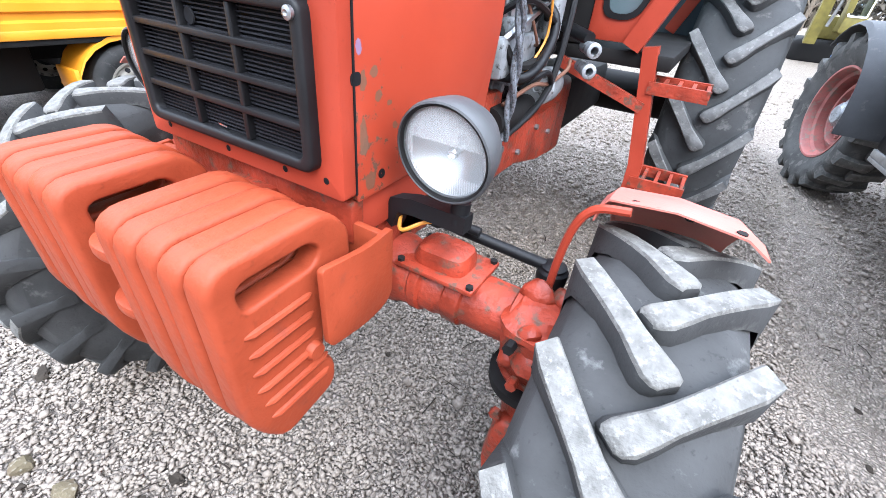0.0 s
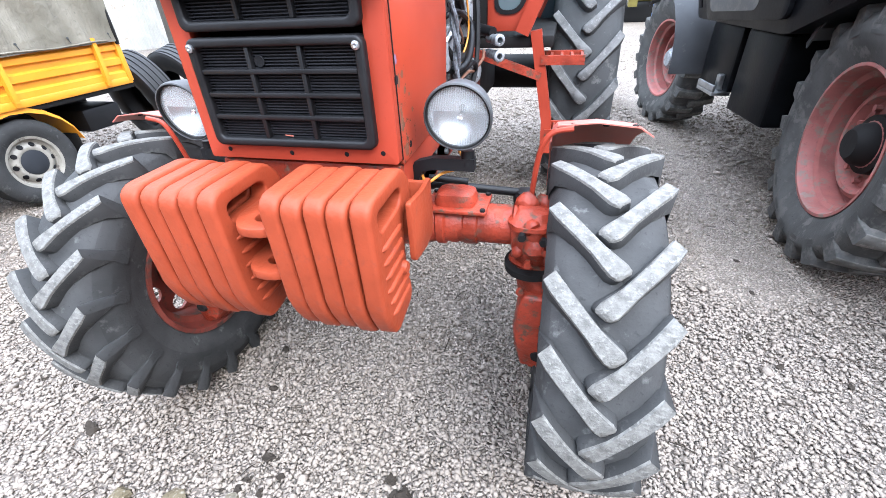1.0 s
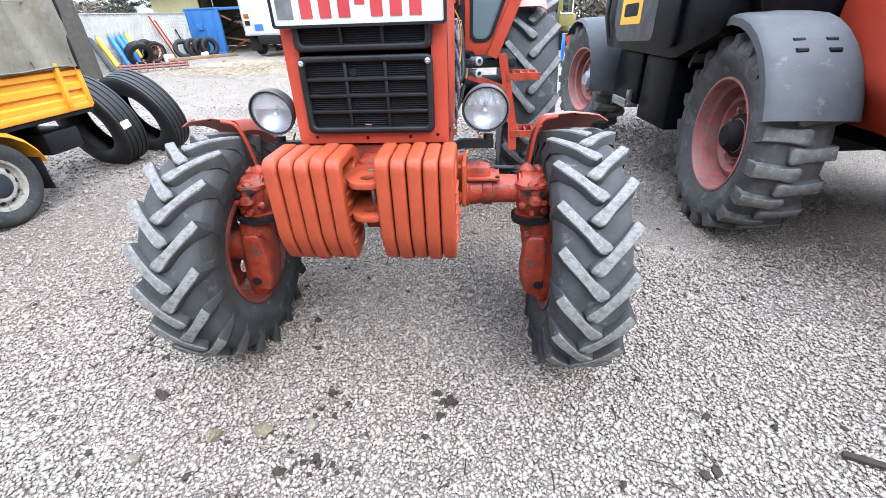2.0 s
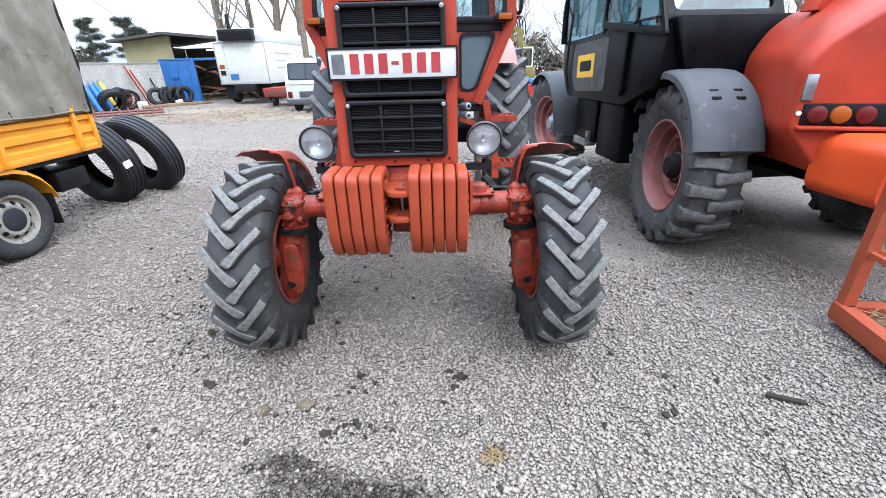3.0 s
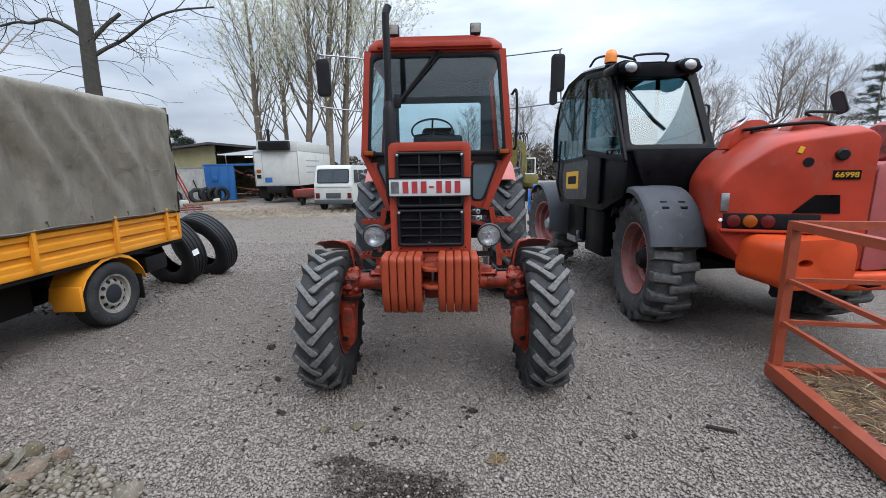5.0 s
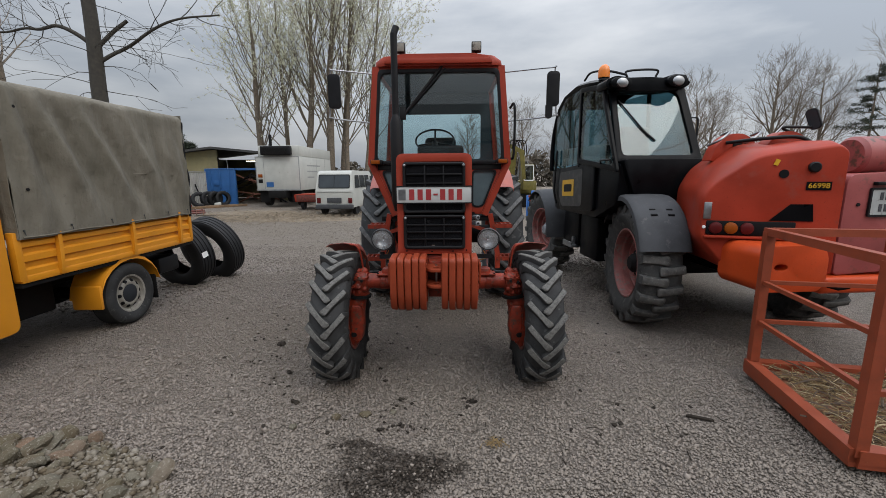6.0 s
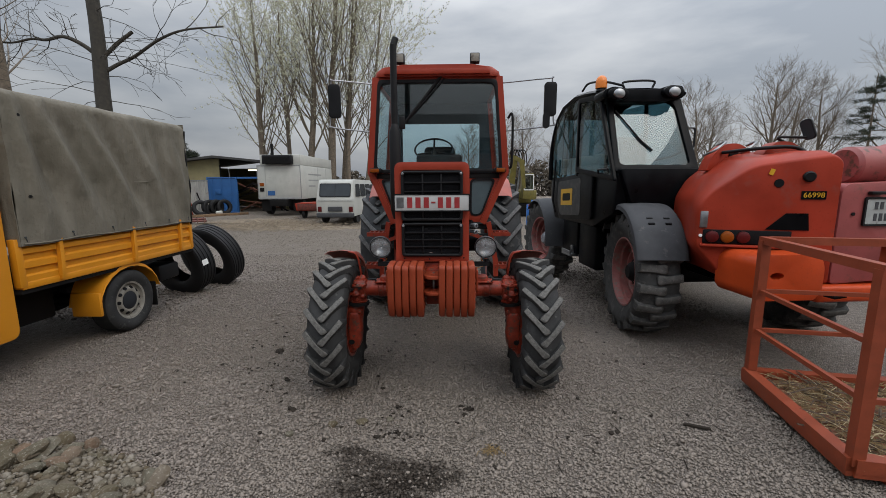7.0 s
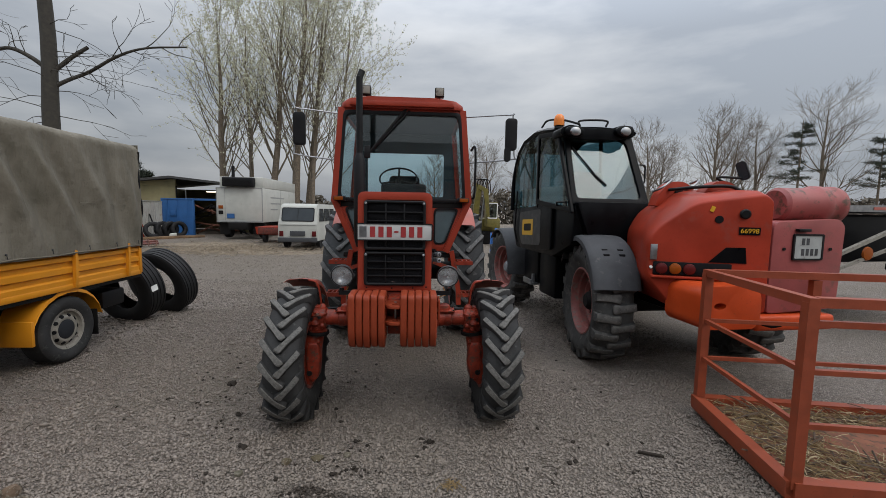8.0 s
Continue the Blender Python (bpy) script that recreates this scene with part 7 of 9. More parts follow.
# ---------------------------------------------------------------- loose tyres, cage, stones
def road_tyre(R, W, hole):
    prof = [(-0.38 * W, hole), (-0.46 * W, hole + 0.03), (-0.5 * W, (R + hole) / 2), (-0.47 * W, R - 0.04), (-0.42 * W, R - 0.012)]
    for k in range(5):
        c = -0.40 * W + 0.8 * W * k / 4
        a, b = c - 0.075 * W, c + 0.075 * W
        a, b = max(a, -0.41 * W), min(b, 0.41 * W)
        prof += [(a, R - 0.010), (a + 0.002, R), (b - 0.002, R), (b, R - 0.010)]
    prof += [(0.42 * W, R - 0.012), (0.47 * W, R - 0.04), (0.5 * W, (R + hole) / 2), (0.46 * W, hole + 0.03), (0.38 * W, hole), (0.40 * W, hole + 0.03), (0.44 * W, (R + hole) / 2), (0.38 * W, R - 0.05), (-0.38 * W, R - 0.05), (-0.44 * W, (R + hole) / 2), (-0.40 * W, hole + 0.03)]
    return lathe(prof, 64, closed=True)


GRP = "loose truck tyres"
lone("truck_tyre", road_tyre(0.50, 0.30, 0.28), M_TYREBLACK, "black ribbed truck tyre leaning behind the yellow truck", "tyre", pose(-3.92, 3.00, 0.42, 0, -13, 76), group=GRP)
lone("truck_tyre", road_tyre(0.51, 0.28, 0.29), M_TYREBLACK, "black ribbed truck tyre leaning against another tyre", "tyre", pose(-3.73, 3.48, 0.42, 0, -17, 76), group=GRP)
lb = slab([rounded(-0.05, 0.05, -0.04, 0.04, 0.01)], 0, 0.002, "Z")
lone("tyre_sticker", lb, M_WHITE, "white paper sticker on the tyre tread", "sticker", pose(-3.92, 3.00, 0.42, 0, -13, 76) @ Matrix.Rotation(radians(86), 4, "X") @ Matrix.Translation((-0.05, 0, 0.5025)))

CAGE = pose(2.432, 0.025, 0.0, 0, 0, -10.2)
cage = thing("steel_cage", "brick red steel basket with open sides and straw floor", "basket", CAGE)


def build_cage():
    L, W, H = 1.05, 1.75, 1.13
    def bar(name, a, b, r):
        part(name, tube([a, b], r, square=True), M_CAGE, cage)
    for x in (0.0, W):
        for y in (0.0, -L):
            bar("post", (x, y, 0.10), (x, y, H), 0.029)
    bar("post", (0.76, 0.0, 0.10), (0.76, 0.0, H - 0.03), 0.029)
    for x in (0.0, W):
        bar("top_rail", (x, 0.03, H), (x, -L - 0.03, H), 0.026)
    for y in (0.0, -L):
        bar("top_rail", (0.03, y, H + 0.002), (W - 0.03, y, H + 0.002), 0.026)
    for z in (0.455, 0.755):
        for x in (0.0, W):
            bar("mid_rail", (x, 0, z), (x, -L, z), 0.014)
        for y in (0.0, -L):
            bar("mid_rail", (0, y, z), (W, y, z), 0.014)
    bar("mid_rail", (0.03, -L, 1.02), (W - 0.03, -L, 1.02), 0.014)
    part("floor_plate", box(0.0, W, -L, 0.0, 0.07, 0.085, 0.002), M_CAGEFLOOR, cage, "rusty brown floor plate")
    for a, b in (((-0.012, 0.02), (-0.012, -L - 0.02)), ((W + 0.012, 0.02), (W + 0.012, -L - 0.02)), ((-0.012, 0.0), (W + 0.012, 0.0)), ((-0.012, -L), (W + 0.012, -L))):
        v0, v1 = Vector((a[0], a[1], 0.075)), Vector((b[0], b[1], 0.075))
        part("base_rail", merge(tube([v0, v1], 0.034, square=True), tube([v0 + Vector((0, 0, 0.03)), v1 + Vector((0, 0, 0.03))], 0.038, square=True)), M_CAGE, cage)
    for x in (0.2, W - 0.2):
        part("skid", box(x - 0.05, x + 0.05, -L, 0, 0.0, 0.068, 0.004), M_CAGE, cage)


build_cage()


def strands(name, rng, n, place, size, mat, label, category, m=None, thick=1.0):
    """Many thin bent strands as one mass."""
    vs, fs = [], []
    for _ in range(n):
        p = Vector(place(rng))
        a, ln, r = rng.uniform(0, 6.283), rng.uniform(*size), rng.uniform(0.0012, 0.003) * thick
        d = Vector((math.cos(a), math.sin(a), rng.uniform(-0.12, 0.2)))
        q = Vector((-d.y, d.x, 0)) * r
        up = Vector((0, 0, r))
        k = len(vs)
        mid = p + d * ln * 0.5 + Vector((0, 0, rng.uniform(0, 0.012)))
        for c in (p, mid, p + d * ln):
            vs += [c + q, c - q, c + up]
        for o in (0, 3):
            for i in range(3):
                j = (i + 1) % 3
                fs.append((k + o + i, k + o + j, k + o + 3 + j, k + o + 3 + i))
    me = bpy.data.meshes.new(name)
    me.from_pydata([tuple(v) for v in vs], [], fs)
    me.materials.append(mat)
    ob = new(name, me)
    if m is not None:
        ob.matrix_basis = m
    return tagged(ob, label, category, kind="stuff")


def straw_spot(r):
    """Straw lies thick along the sides and leaves a bare patch of plate."""
    while True:
        x, y = r.uniform(0.06, 1.68), -0.06 - 0.93 * r.random()
        if math.hypot((x - 0.95) / 0.42, (y + 0.48) / 0.22) > r.uniform(0.7, 1.3):
            return x, y, 0.088 + 0.05 * r.random() ** 2


strands("straw", random.Random(4), 2400, straw_spot, (0.03, 0.13), M_STRAW, "dry brown straw and twigs on the basket floor", "straw", CAGE)
strands("dry_twigs", random.Random(24), 260, straw_spot, (0.08, 0.24), M_DRYTWIG, "broken brown twigs and bark chips on the basket floor", "twigs", CAGE, 2.4)
strands("pale_straw", random.Random(14), 420, straw_spot, (0.04, 0.16), M_STRAWPALE, "pale loose straw stalks on the basket floor", "straw", CAGE)


def stone(rng, r, sub=2):
    bm = bmesh.new()
    bmesh.ops.create_icosphere(bm, subdivisions=sub, radius=1)
    s = Vector((rng.uniform(0.8, 1.4), rng.uniform(0.7, 1.1), rng.uniform(0.4, 0.8)))
    o = Vector((rng.uniform(-50, 50), rng.uniform(-50, 50), 0))
    for v in bm.verts:
        k = 1 + 0.45 * noise.noise(v.co * 1.1 + o) + 0.12 * noise.noise(v.co * 3 + o)
        v.co = Vector((round(v.co.x * k * 2.5) / 2.5 * 0.4 + v.co.x * k * 0.6, v.co.y * k, v.co.z * k)) * r
        v.co.x, v.co.y, v.co.z = v.co.x * s.x, v.co.y * s.y, v.co.z * s.z
    return bm


def clod(rng, r):
    """A ragged, crumbled lump of mud."""
    return rough_up(stone(rng, r * 0.8, 3), r * 0.55, 0.9 / r)


HX, HY = 2.22, 1.40     # the heap's middle


def mound_z(x, y):
    """The low heap of earth and small rubble on which the broken stones lie."""
    a, q = math.atan2((y + HY) / 0.62, (x + HX) / 1.12), math.hypot((x + HX) / 1.12, (y + HY) / 0.62)
    edge = 1.0 + 0.28 * noise.noise(Vector((math.cos(a) * 1.4, math.sin(a) * 1.4, 5.0)))
    return 0.12 * smooth(1.0, 0.2, q / edge) * (1 + 0.5 * noise.noise(Vector((x * 6, y * 6, 2)))) - 0.02 * smooth(0.9, 1.1, q / edge)


def build_mound():
    bm = bmesh.new()
    g = [[bm.verts.new((x, y, ground_z(x, y) + mound_z(x, y) + 0.006 * noise.noise(Vector((x * 25, y * 25, 0))))) for x in [-3.7 + 0.05 * i for i in range(60)]] for y in [-2.3 + 0.05 * k for k in range(36)]]
    for a, b in zip(g, g[1:]):
        for k in range(len(a) - 1):
            bm.faces.new((a[k], a[k + 1], b[k + 1], b[k]))
    lone("rubble_mound", bm, M_MOUND, "low mound of brown earth and small rubble", "mound", kind="stuff")


def build_stones():
    rng = random.Random(11)
    for _ in range(260):
        a, q = rng.uniform(0, 6.283), rng.random() ** 0.6
        rim_at = 1.0 + 0.28 * noise.noise(Vector((math.cos(a) * 1.4, math.sin(a) * 1.4, 5.0)))
        x, y = -HX + 1.12 * q * rim_at * math.cos(a), -HY + 0.62 * q * rim_at * math.sin(a)
        edge = y + 0.5 * (1 - q)
        r = rng.choice((0.020, 0.024, 0.030, 0.034, 0.040, 0.046, 0.052, 0.060))
        h = 0.03 * smooth(0, 0.3, edge - y) * rng.random()
        lone("rubble_stone", stone(rng, r, 1 if r < 0.03 else 2), M_STONE, "grey broken rubble stone lying in a low heap", "stone", pose(x, y, ground_z(x, y) + max(0.0, mound_z(x, y)) + h * 0.5 + r * 0.42, rng.uniform(-30, 30), rng.uniform(-30, 30), rng.uniform(0, 360)), group="rubble heap", smooth=25)
    for x, y, r, mt in ((-0.951, -0.374, 0.03, M_DARKSTONE), (0.271, -0.35, 0.028, M_DARKSTONE), (0.22, -0.31, 0.018, M_DARKSTONE), (0.24, -0.43, 0.022, M_DARKSTONE), (-1.16, 0.06, 0.035, M_DARKSTONE), (-1.45, 0.62, 0.04, M_DARKSTONE), (-0.44, -0.52, 0.03, M_STONE), (-0.26, -0.49, 0.025, M_STONE), (-0.62, -0.55, 0.035, M_STONE), (-0.2, -0.62, 0.022, M_DARKSTONE), (-0.31, -0.68, 0.025, M_DARKSTONE), (-0.22, -0.33, 0.02, M_DARKSTONE), (-0.14, -0.38, 0.018, M_DARKSTONE), (-0.86, -0.66, 0.03, M_STONE), (-1.3, 2.9, 0.05, M_DARKSTONE)):
        lone("loose_stone", clod(rng, r) if mt is M_DARKSTONE else stone(rng, r), mt, "dark muddy clod lying on the gravel" if mt is M_DARKSTONE else "pale flat stone lying on the gravel", "stone", pose(x, y, ground_z(x, y) + r * 0.3, 0, 0, rng.uniform(0, 360)), group="loose stones", smooth=25)
    for _ in range(80):
        x, y, r = rng.uniform(-2.4, 1.9), rng.uniform(-0.95, 1.6), rng.uniform(0.007, 0.019)
        lone("loose_stone", stone(rng, r, 1), M_DARKSTONE, "small dark clod lying on the gravel", "stone", pose(x, y, ground_z(x, y) + r * 0.4, 0, 0, rng.uniform(0, 360)), group="loose stones", smooth=25)
    for cx, cy, sp, n in ((-1.46, 0.33, 0.10, 14), (-1.21, -0.08, 0.08, 12), (-0.22, -0.46, 0.05, 9), (-0.11, -0.66, 0.04, 7), (-0.23, -0.65, 0.04, 6), (0.27, -0.33, 0.035, 9), (-0.43, -0.56, 0.05, 6), (-0.44, 0.69, 0.06, 6), (-1.85, 0.81, 0.12, 10), (0.42, -0.77, 0.03, 4)):
        for _ in range(n):
            x, y, r = cx + rng.gauss(0, sp), cy + rng.gauss(0, sp * 0.6), rng.uniform(0.006, 0.016)
            lone("loose_stone", clod(rng, r), M_DARKSTONE, "small dark mud crumb lying on the gravel", "stone", pose(x, y, ground_z(x, y) + r * 0.5, 0, 0, rng.uniform(0, 360)), group="loose stones", smooth=25)
    lone("wood_piece", rough_up(box(-0.075, 0.075, -0.014, 0.014, 0, 0.016, 0.005), 0.009, 26), M_DARKSTONE, "dark splintered wood piece on the gravel", "wood piece", pose(1.72, -0.54, 0.004, 0, 0, -20))
    strands("dry_leaves", random.Random(9), 60, lambda r: (0.386 + r.gauss(0, 0.03), -0.808 + r.gauss(0, 0.02), 0.012 + 0.01 * r.random()), (0.01, 0.05), M_STRAW, "small clump of dry leaves and straw", "dry leaves")


build_mound()
build_pebbles("rubble_bits", "small brown rubble covering the low mound", ((-3.5, -0.95, -2.2, -0.7, 2600),), 0.0019, 0.008, 0.036, 8, mound_z, M_BITS)
build_stones()
def litter_spot(r):
    x, y = r.uniform(-4.5, 2.5), r.uniform(-1.2, 7.0)
    return x, y, ground_z(x, y) + 0.01


def chip_spot(r):
    x, y = r.gauss(-8.0, 1.8), 15.6 + r.gauss(0, 1.2)
    return x, y, ground_z(x, y) + 0.02 + 0.10 * r.random()


strands("wood_chips", random.Random(33), 2600, chip_spot, (0.06, 0.25), M_WOODCHIP, "pale straw and wood chips strewn before the far vehicles", "wood chips", None, 7.0)
strands("yard_litter", random.Random(12), 900, litter_spot, (0.015, 0.09), M_DARKSTONE, "dark bits of twig and leaf trodden into the gravel", "litter")

# ---------------------------------------------------------------- trees
def limbs(segs, rng, p, d, ln, r, depth, wob, up, split):
    """Grows one limb and its branches: a list of (points, radii)."""
    n = max(3, int(3 + depth * 1.2))
    pts, rs = [p.copy()], [r]
    for i in range(n):
        d = (d + Vector((rng.gauss(0, wob), rng.gauss(0, wob), rng.gauss(0, wob) + up))).normalized()
        p = p + d * ln / n
        pts.append(p.copy())
        rs.append(r * (1 - 0.62 * (i + 1) / n))
        if depth > 0 and i >= 1:
            for _ in range(split(rng, depth)):
                a = rng.uniform(0, 6.283)
                u, v = frame_axes(d)
                side = (u * math.cos(a) + v * math.sin(a))
                spread = rng.uniform(0.45, 0.85)
                nd = (d * math.cos(spread) + side * math.sin(spread)).normalized()
                limbs(segs, rng, p, nd, ln * rng.uniform(0.42, 0.66), rs[-1] * rng.uniform(0.45, 0.65), depth - 1, wob * 1.15, up, split)
    segs.append((pts, rs, depth))


def tube_mesh(name, segs, mat, minr=0.0):
    vs, fs = [], []
    for pts, rs, depth in segs:
        k = 8 if depth >= 3 else 5 if depth == 2 else 3
        u = None
        base = len(vs)
        for i, p in enumerate(pts):
            d = (pts[min(i + 1, len(pts) - 1)] - pts[max(i - 1, 0)]).normalized()
            u, v = frame_axes(d)
            rr = max(rs[i], minr)
            for j in range(k):
                a = 2 * math.pi * j / k
                vs.append(tuple(p + rr * (u * math.cos(a) + v * math.sin(a))))
        for i in range(len(pts) - 1):
            for j in range(k):
                o = base + i * k
                fs.append((o + j, o + (j + 1) % k, o + k + (j + 1) % k, o + k + j))
    me = bpy.data.meshes.new(name)
    me.from_pydata(vs, [], fs)
    me.materials.append(mat)
    me.polygons.foreach_set("use_smooth", [True] * len(me.polygons))
    return me


SPLIT = lambda q, dd: (1 if q.random() < 0.85 else 2) if dd > 1 else (1 if q.random() < 0.66 else 0)


def bare_tree(x, y, h, r, seed, label, spread=0.32, depth=4, first=0.25, buds=0, lean=0.0, nodes=9, stout=1.0):
    rng = random.Random(seed)
    t = thing("bare_tree", label, "tree", pose(x, y, ground_z(x, y) - 0.05))
    n = nodes
    p, d = Vector((0, 0, 0)), Vector((lean, 0, 1)).normalized()
    pts, rs = [p.copy()], [r * 1.25]
    segs, twigs = [], []
    for i in range(n):
        d = (d + Vector((rng.gauss(0, 0.035), rng.gauss(0, 0.035), 0.08))).normalized()
        p = p + d * h / n
        pts.append(p.copy())
        rs.append(r * (1 - 0.9 * ((i + 1) / n) ** 1.5) + 0.01)
        f = (i + 1) / n
        if f > first:
            for _ in range(2 if f < 0.5 and nodes < 12 else 3):
                a = rng.uniform(0, 6.283)
                s = rng.uniform(spread * 0.7, spread * 1.5)
                nd = Vector((math.cos(a) * math.sin(s), math.sin(a) * math.sin(s), math.cos(s)))
                limbs(segs, rng, p, nd, h * rng.uniform(0.28, 0.42) * (1.15 - 0.6 * f), rs[-1] * (rng.uniform(0.2, 0.34) if buds else rng.uniform(0.35, 0.55) * stout), depth - 2, 0.06, 0.11 if buds else 0.07, SPLIT)
    part_ob = new("trunk", tube_mesh("trunk", [(pts, rs, 4)], M_BARK))
    part_ob.parent = t
    thick = [s for s in segs if s[2] >= 1]
    fine = [s for s in segs if s[2] < 1]
    o = new("crown", tube_mesh("crown", thick, M_BRANCH if buds else M_BARK, 0.007))
    o.parent = t
    o = new("twig_mass", tube_mesh("twig_mass", fine, M_TWIG if buds else M_BARK, 0.005))
    o.parent = t
    tagged(o, kind="stuff")
    if buds:
        vs, fs = [], []
        for pts2, rs2, dd in segs:
            if dd > 1:
                continue
            for _ in range(buds):
                i = rng.randrange(1, len(pts2))
                c = pts2[i] + Vector((rng.gauss(0, 0.06), rng.gauss(0, 0.06), rng.gauss(0, 0.06)))
                e = rng.uniform(0.028, 0.052)
                k = len(vs)
                a, b = Vector((rng.gauss(0, 1), rng.gauss(0, 1), rng.gauss(0, 1))).normalized() * e, Vector((rng.gauss(0, 1), rng.gauss(0, 1), rng.gauss(0, 1))).normalized() * e
                vs += [tuple(c - a), tuple(c + b), tuple(c + a), tuple(c - b)]
                fs.append((k, k + 1, k + 2, k + 3))
        me = bpy.data.meshes.new("bud_mass")
        me.from_pydata(vs, [], fs)
        me.materials.append(M_BUD)
        o = new("bud_mass", me)
        o.parent = t
        tagged(o, "pale opening buds", kind="stuff")
    return t


M_BUD = plain("pale_buds", (0.60, 0.61, 0.45), 0.8, vary=0.3)


def build_trees():
    lab = "tall bare poplar with pale buds at the yard's edge"
    for k, (x, y, h, r, ln) in enumerate(((-14.3, 28.5, 14.0, 0.27, 0.03), (-12.15, 28.5, 14.5, 0.18, -0.02), (-10.85, 28.5, 16.5, 0.26, 0.0), (-9.1, 28.5, 17.5, 0.30, 0.0), (-8.35, 29.5, 17, 0.2, 0.02), (-7.7, 28.5, 16.5, 0.17, 0.03), (-6.5, 29.0, 16.0, 0.17, 0.07))):
        bare_tree(x, y, h, r, 20 + k, lab, spread=0.55, depth=4, first=0.16, buds=27, lean=ln, nodes=13)
    for k, (x, y, h, r) in enumerate(((21.3, 34, 8.2, 0.16), (27.2, 34, 9.6, 0.2), (24.2, 38, 7.5, 0.15), (32, 38, 9.5, 0.18), (39.3, 35, 12.0, 0.2), (36.5, 40, 10, 0.2), (12, 42, 7, 0.15), (5.5, 44, 7.5, 0.15), (8, 46, 8, 0.15), (2, 46, 7, 0.14), (17, 42, 7.5, 0.15))):
        bare_tree(x, y, h, r, 60 + k, "leafless bushy tree far behind the yard", spread=0.8, depth=5, first=0.12, buds=0, nodes=10)
    near_tree()
    bare_tree(-17.9, 14.0, 11, 0.26, 91, "bare tree standing behind the truck", spread=0.85, first=0.5, stout=0.55)
    # pines
    for k, (x, y, h) in enumerate(((35.4, 34, 10.6), (43.5, 34, 9.6), (50, 37, 10.5))):
        pine(x, y, h, 200 + k)
    for k, (x, y, h) in enumerate(((-21.2, 31, 4.6), (-23.5, 33, 5.4), (-25.5, 32, 5.2))):
        pine(x, y, h, 220 + k)


def near_tree():
    """The tree beside the yard: a stout trunk, two long crooked limbs, a broken stub, thin hanging twigs."""
    rng = random.Random(77)
    t = thing("bare_tree", "tall bare tree with long crooked side limbs", "tree", pose(-13.62, 13.8, -0.3))
    pts = [Vector((0.05 * math.sin(i * 0.9) - 0.05, 0.0, 0.9 * i)) for i in range(15)]
    o = new("trunk", tube_mesh("trunk", [(pts, [0.32 - 0.010 * i for i in range(15)], 4)], M_BARKDARK))
    o.parent = t
    segs = []
    sp = lambda q, dd: 1 if q.random() < 0.6 else 0
    for line, ra, rb in ((((0.0, 6.8), (-0.55, 7.25), (-1.15, 7.5), (-1.9, 7.42), (-2.75, 7.55), (-3.95, 7.47), (-5.2, 7.8)), 0.085, 0.03), (((0.0, 6.7), (0.6, 7.35), (1.2, 7.8)), 0.085, 0.065), (((0.0, 6.2), (0.5, 6.55), (1.2, 6.9), (2.4, 7.42), (3.6, 7.67), (4.95, 7.87)), 0.085, 0.03), (((0.0, 9.6), (1.1, 10.6), (2.6, 11.4), (4.0, 12.6)), 0.11, 0.04), (((0.0, 10.2), (-1.0, 11.2), (-2.4, 12.0), (-3.4, 13.2)), 0.11, 0.04)):
        c = curve_pts([(x, 0.25 * math.sin(1.3 * x), z) for x, z in line], 5)
        m = len(c)
        segs.append((c, [ra + (rb - ra) * i / (m - 1) for i in range(m)], 3))
        if m > 15:
            for i in range(6, m, 2):
                d = (c[i] - c[i - 1]).normalized()
                up = Vector((0.5 * d.x + rng.gauss(0, 0.3), rng.gauss(0, 0.4), rng.choice((0.9, 0.7, -0.35)))).normalized()
                limbs(segs, rng, c[i], up, rng.uniform(0.7, 1.6), 0.020, 2, 0.16, 0.03, sp)
    for _ in range(15):
        a, z = rng.choice((0.0, math.pi)) + rng.gauss(0, 0.6), rng.uniform(4.4, 9.5)
        d = Vector((math.cos(a), math.sin(a), rng.uniform(-0.1, 0.35))).normalized()
        limbs(segs, rng, Vector((0.0, 0.0, z)), d, rng.uniform(1.2, 2.8), 0.018, 2, 0.10, -0.06, sp)
    o = new("crown", tube_mesh("crown", segs, M_BARKDARK, 0.008))
    o.parent = t


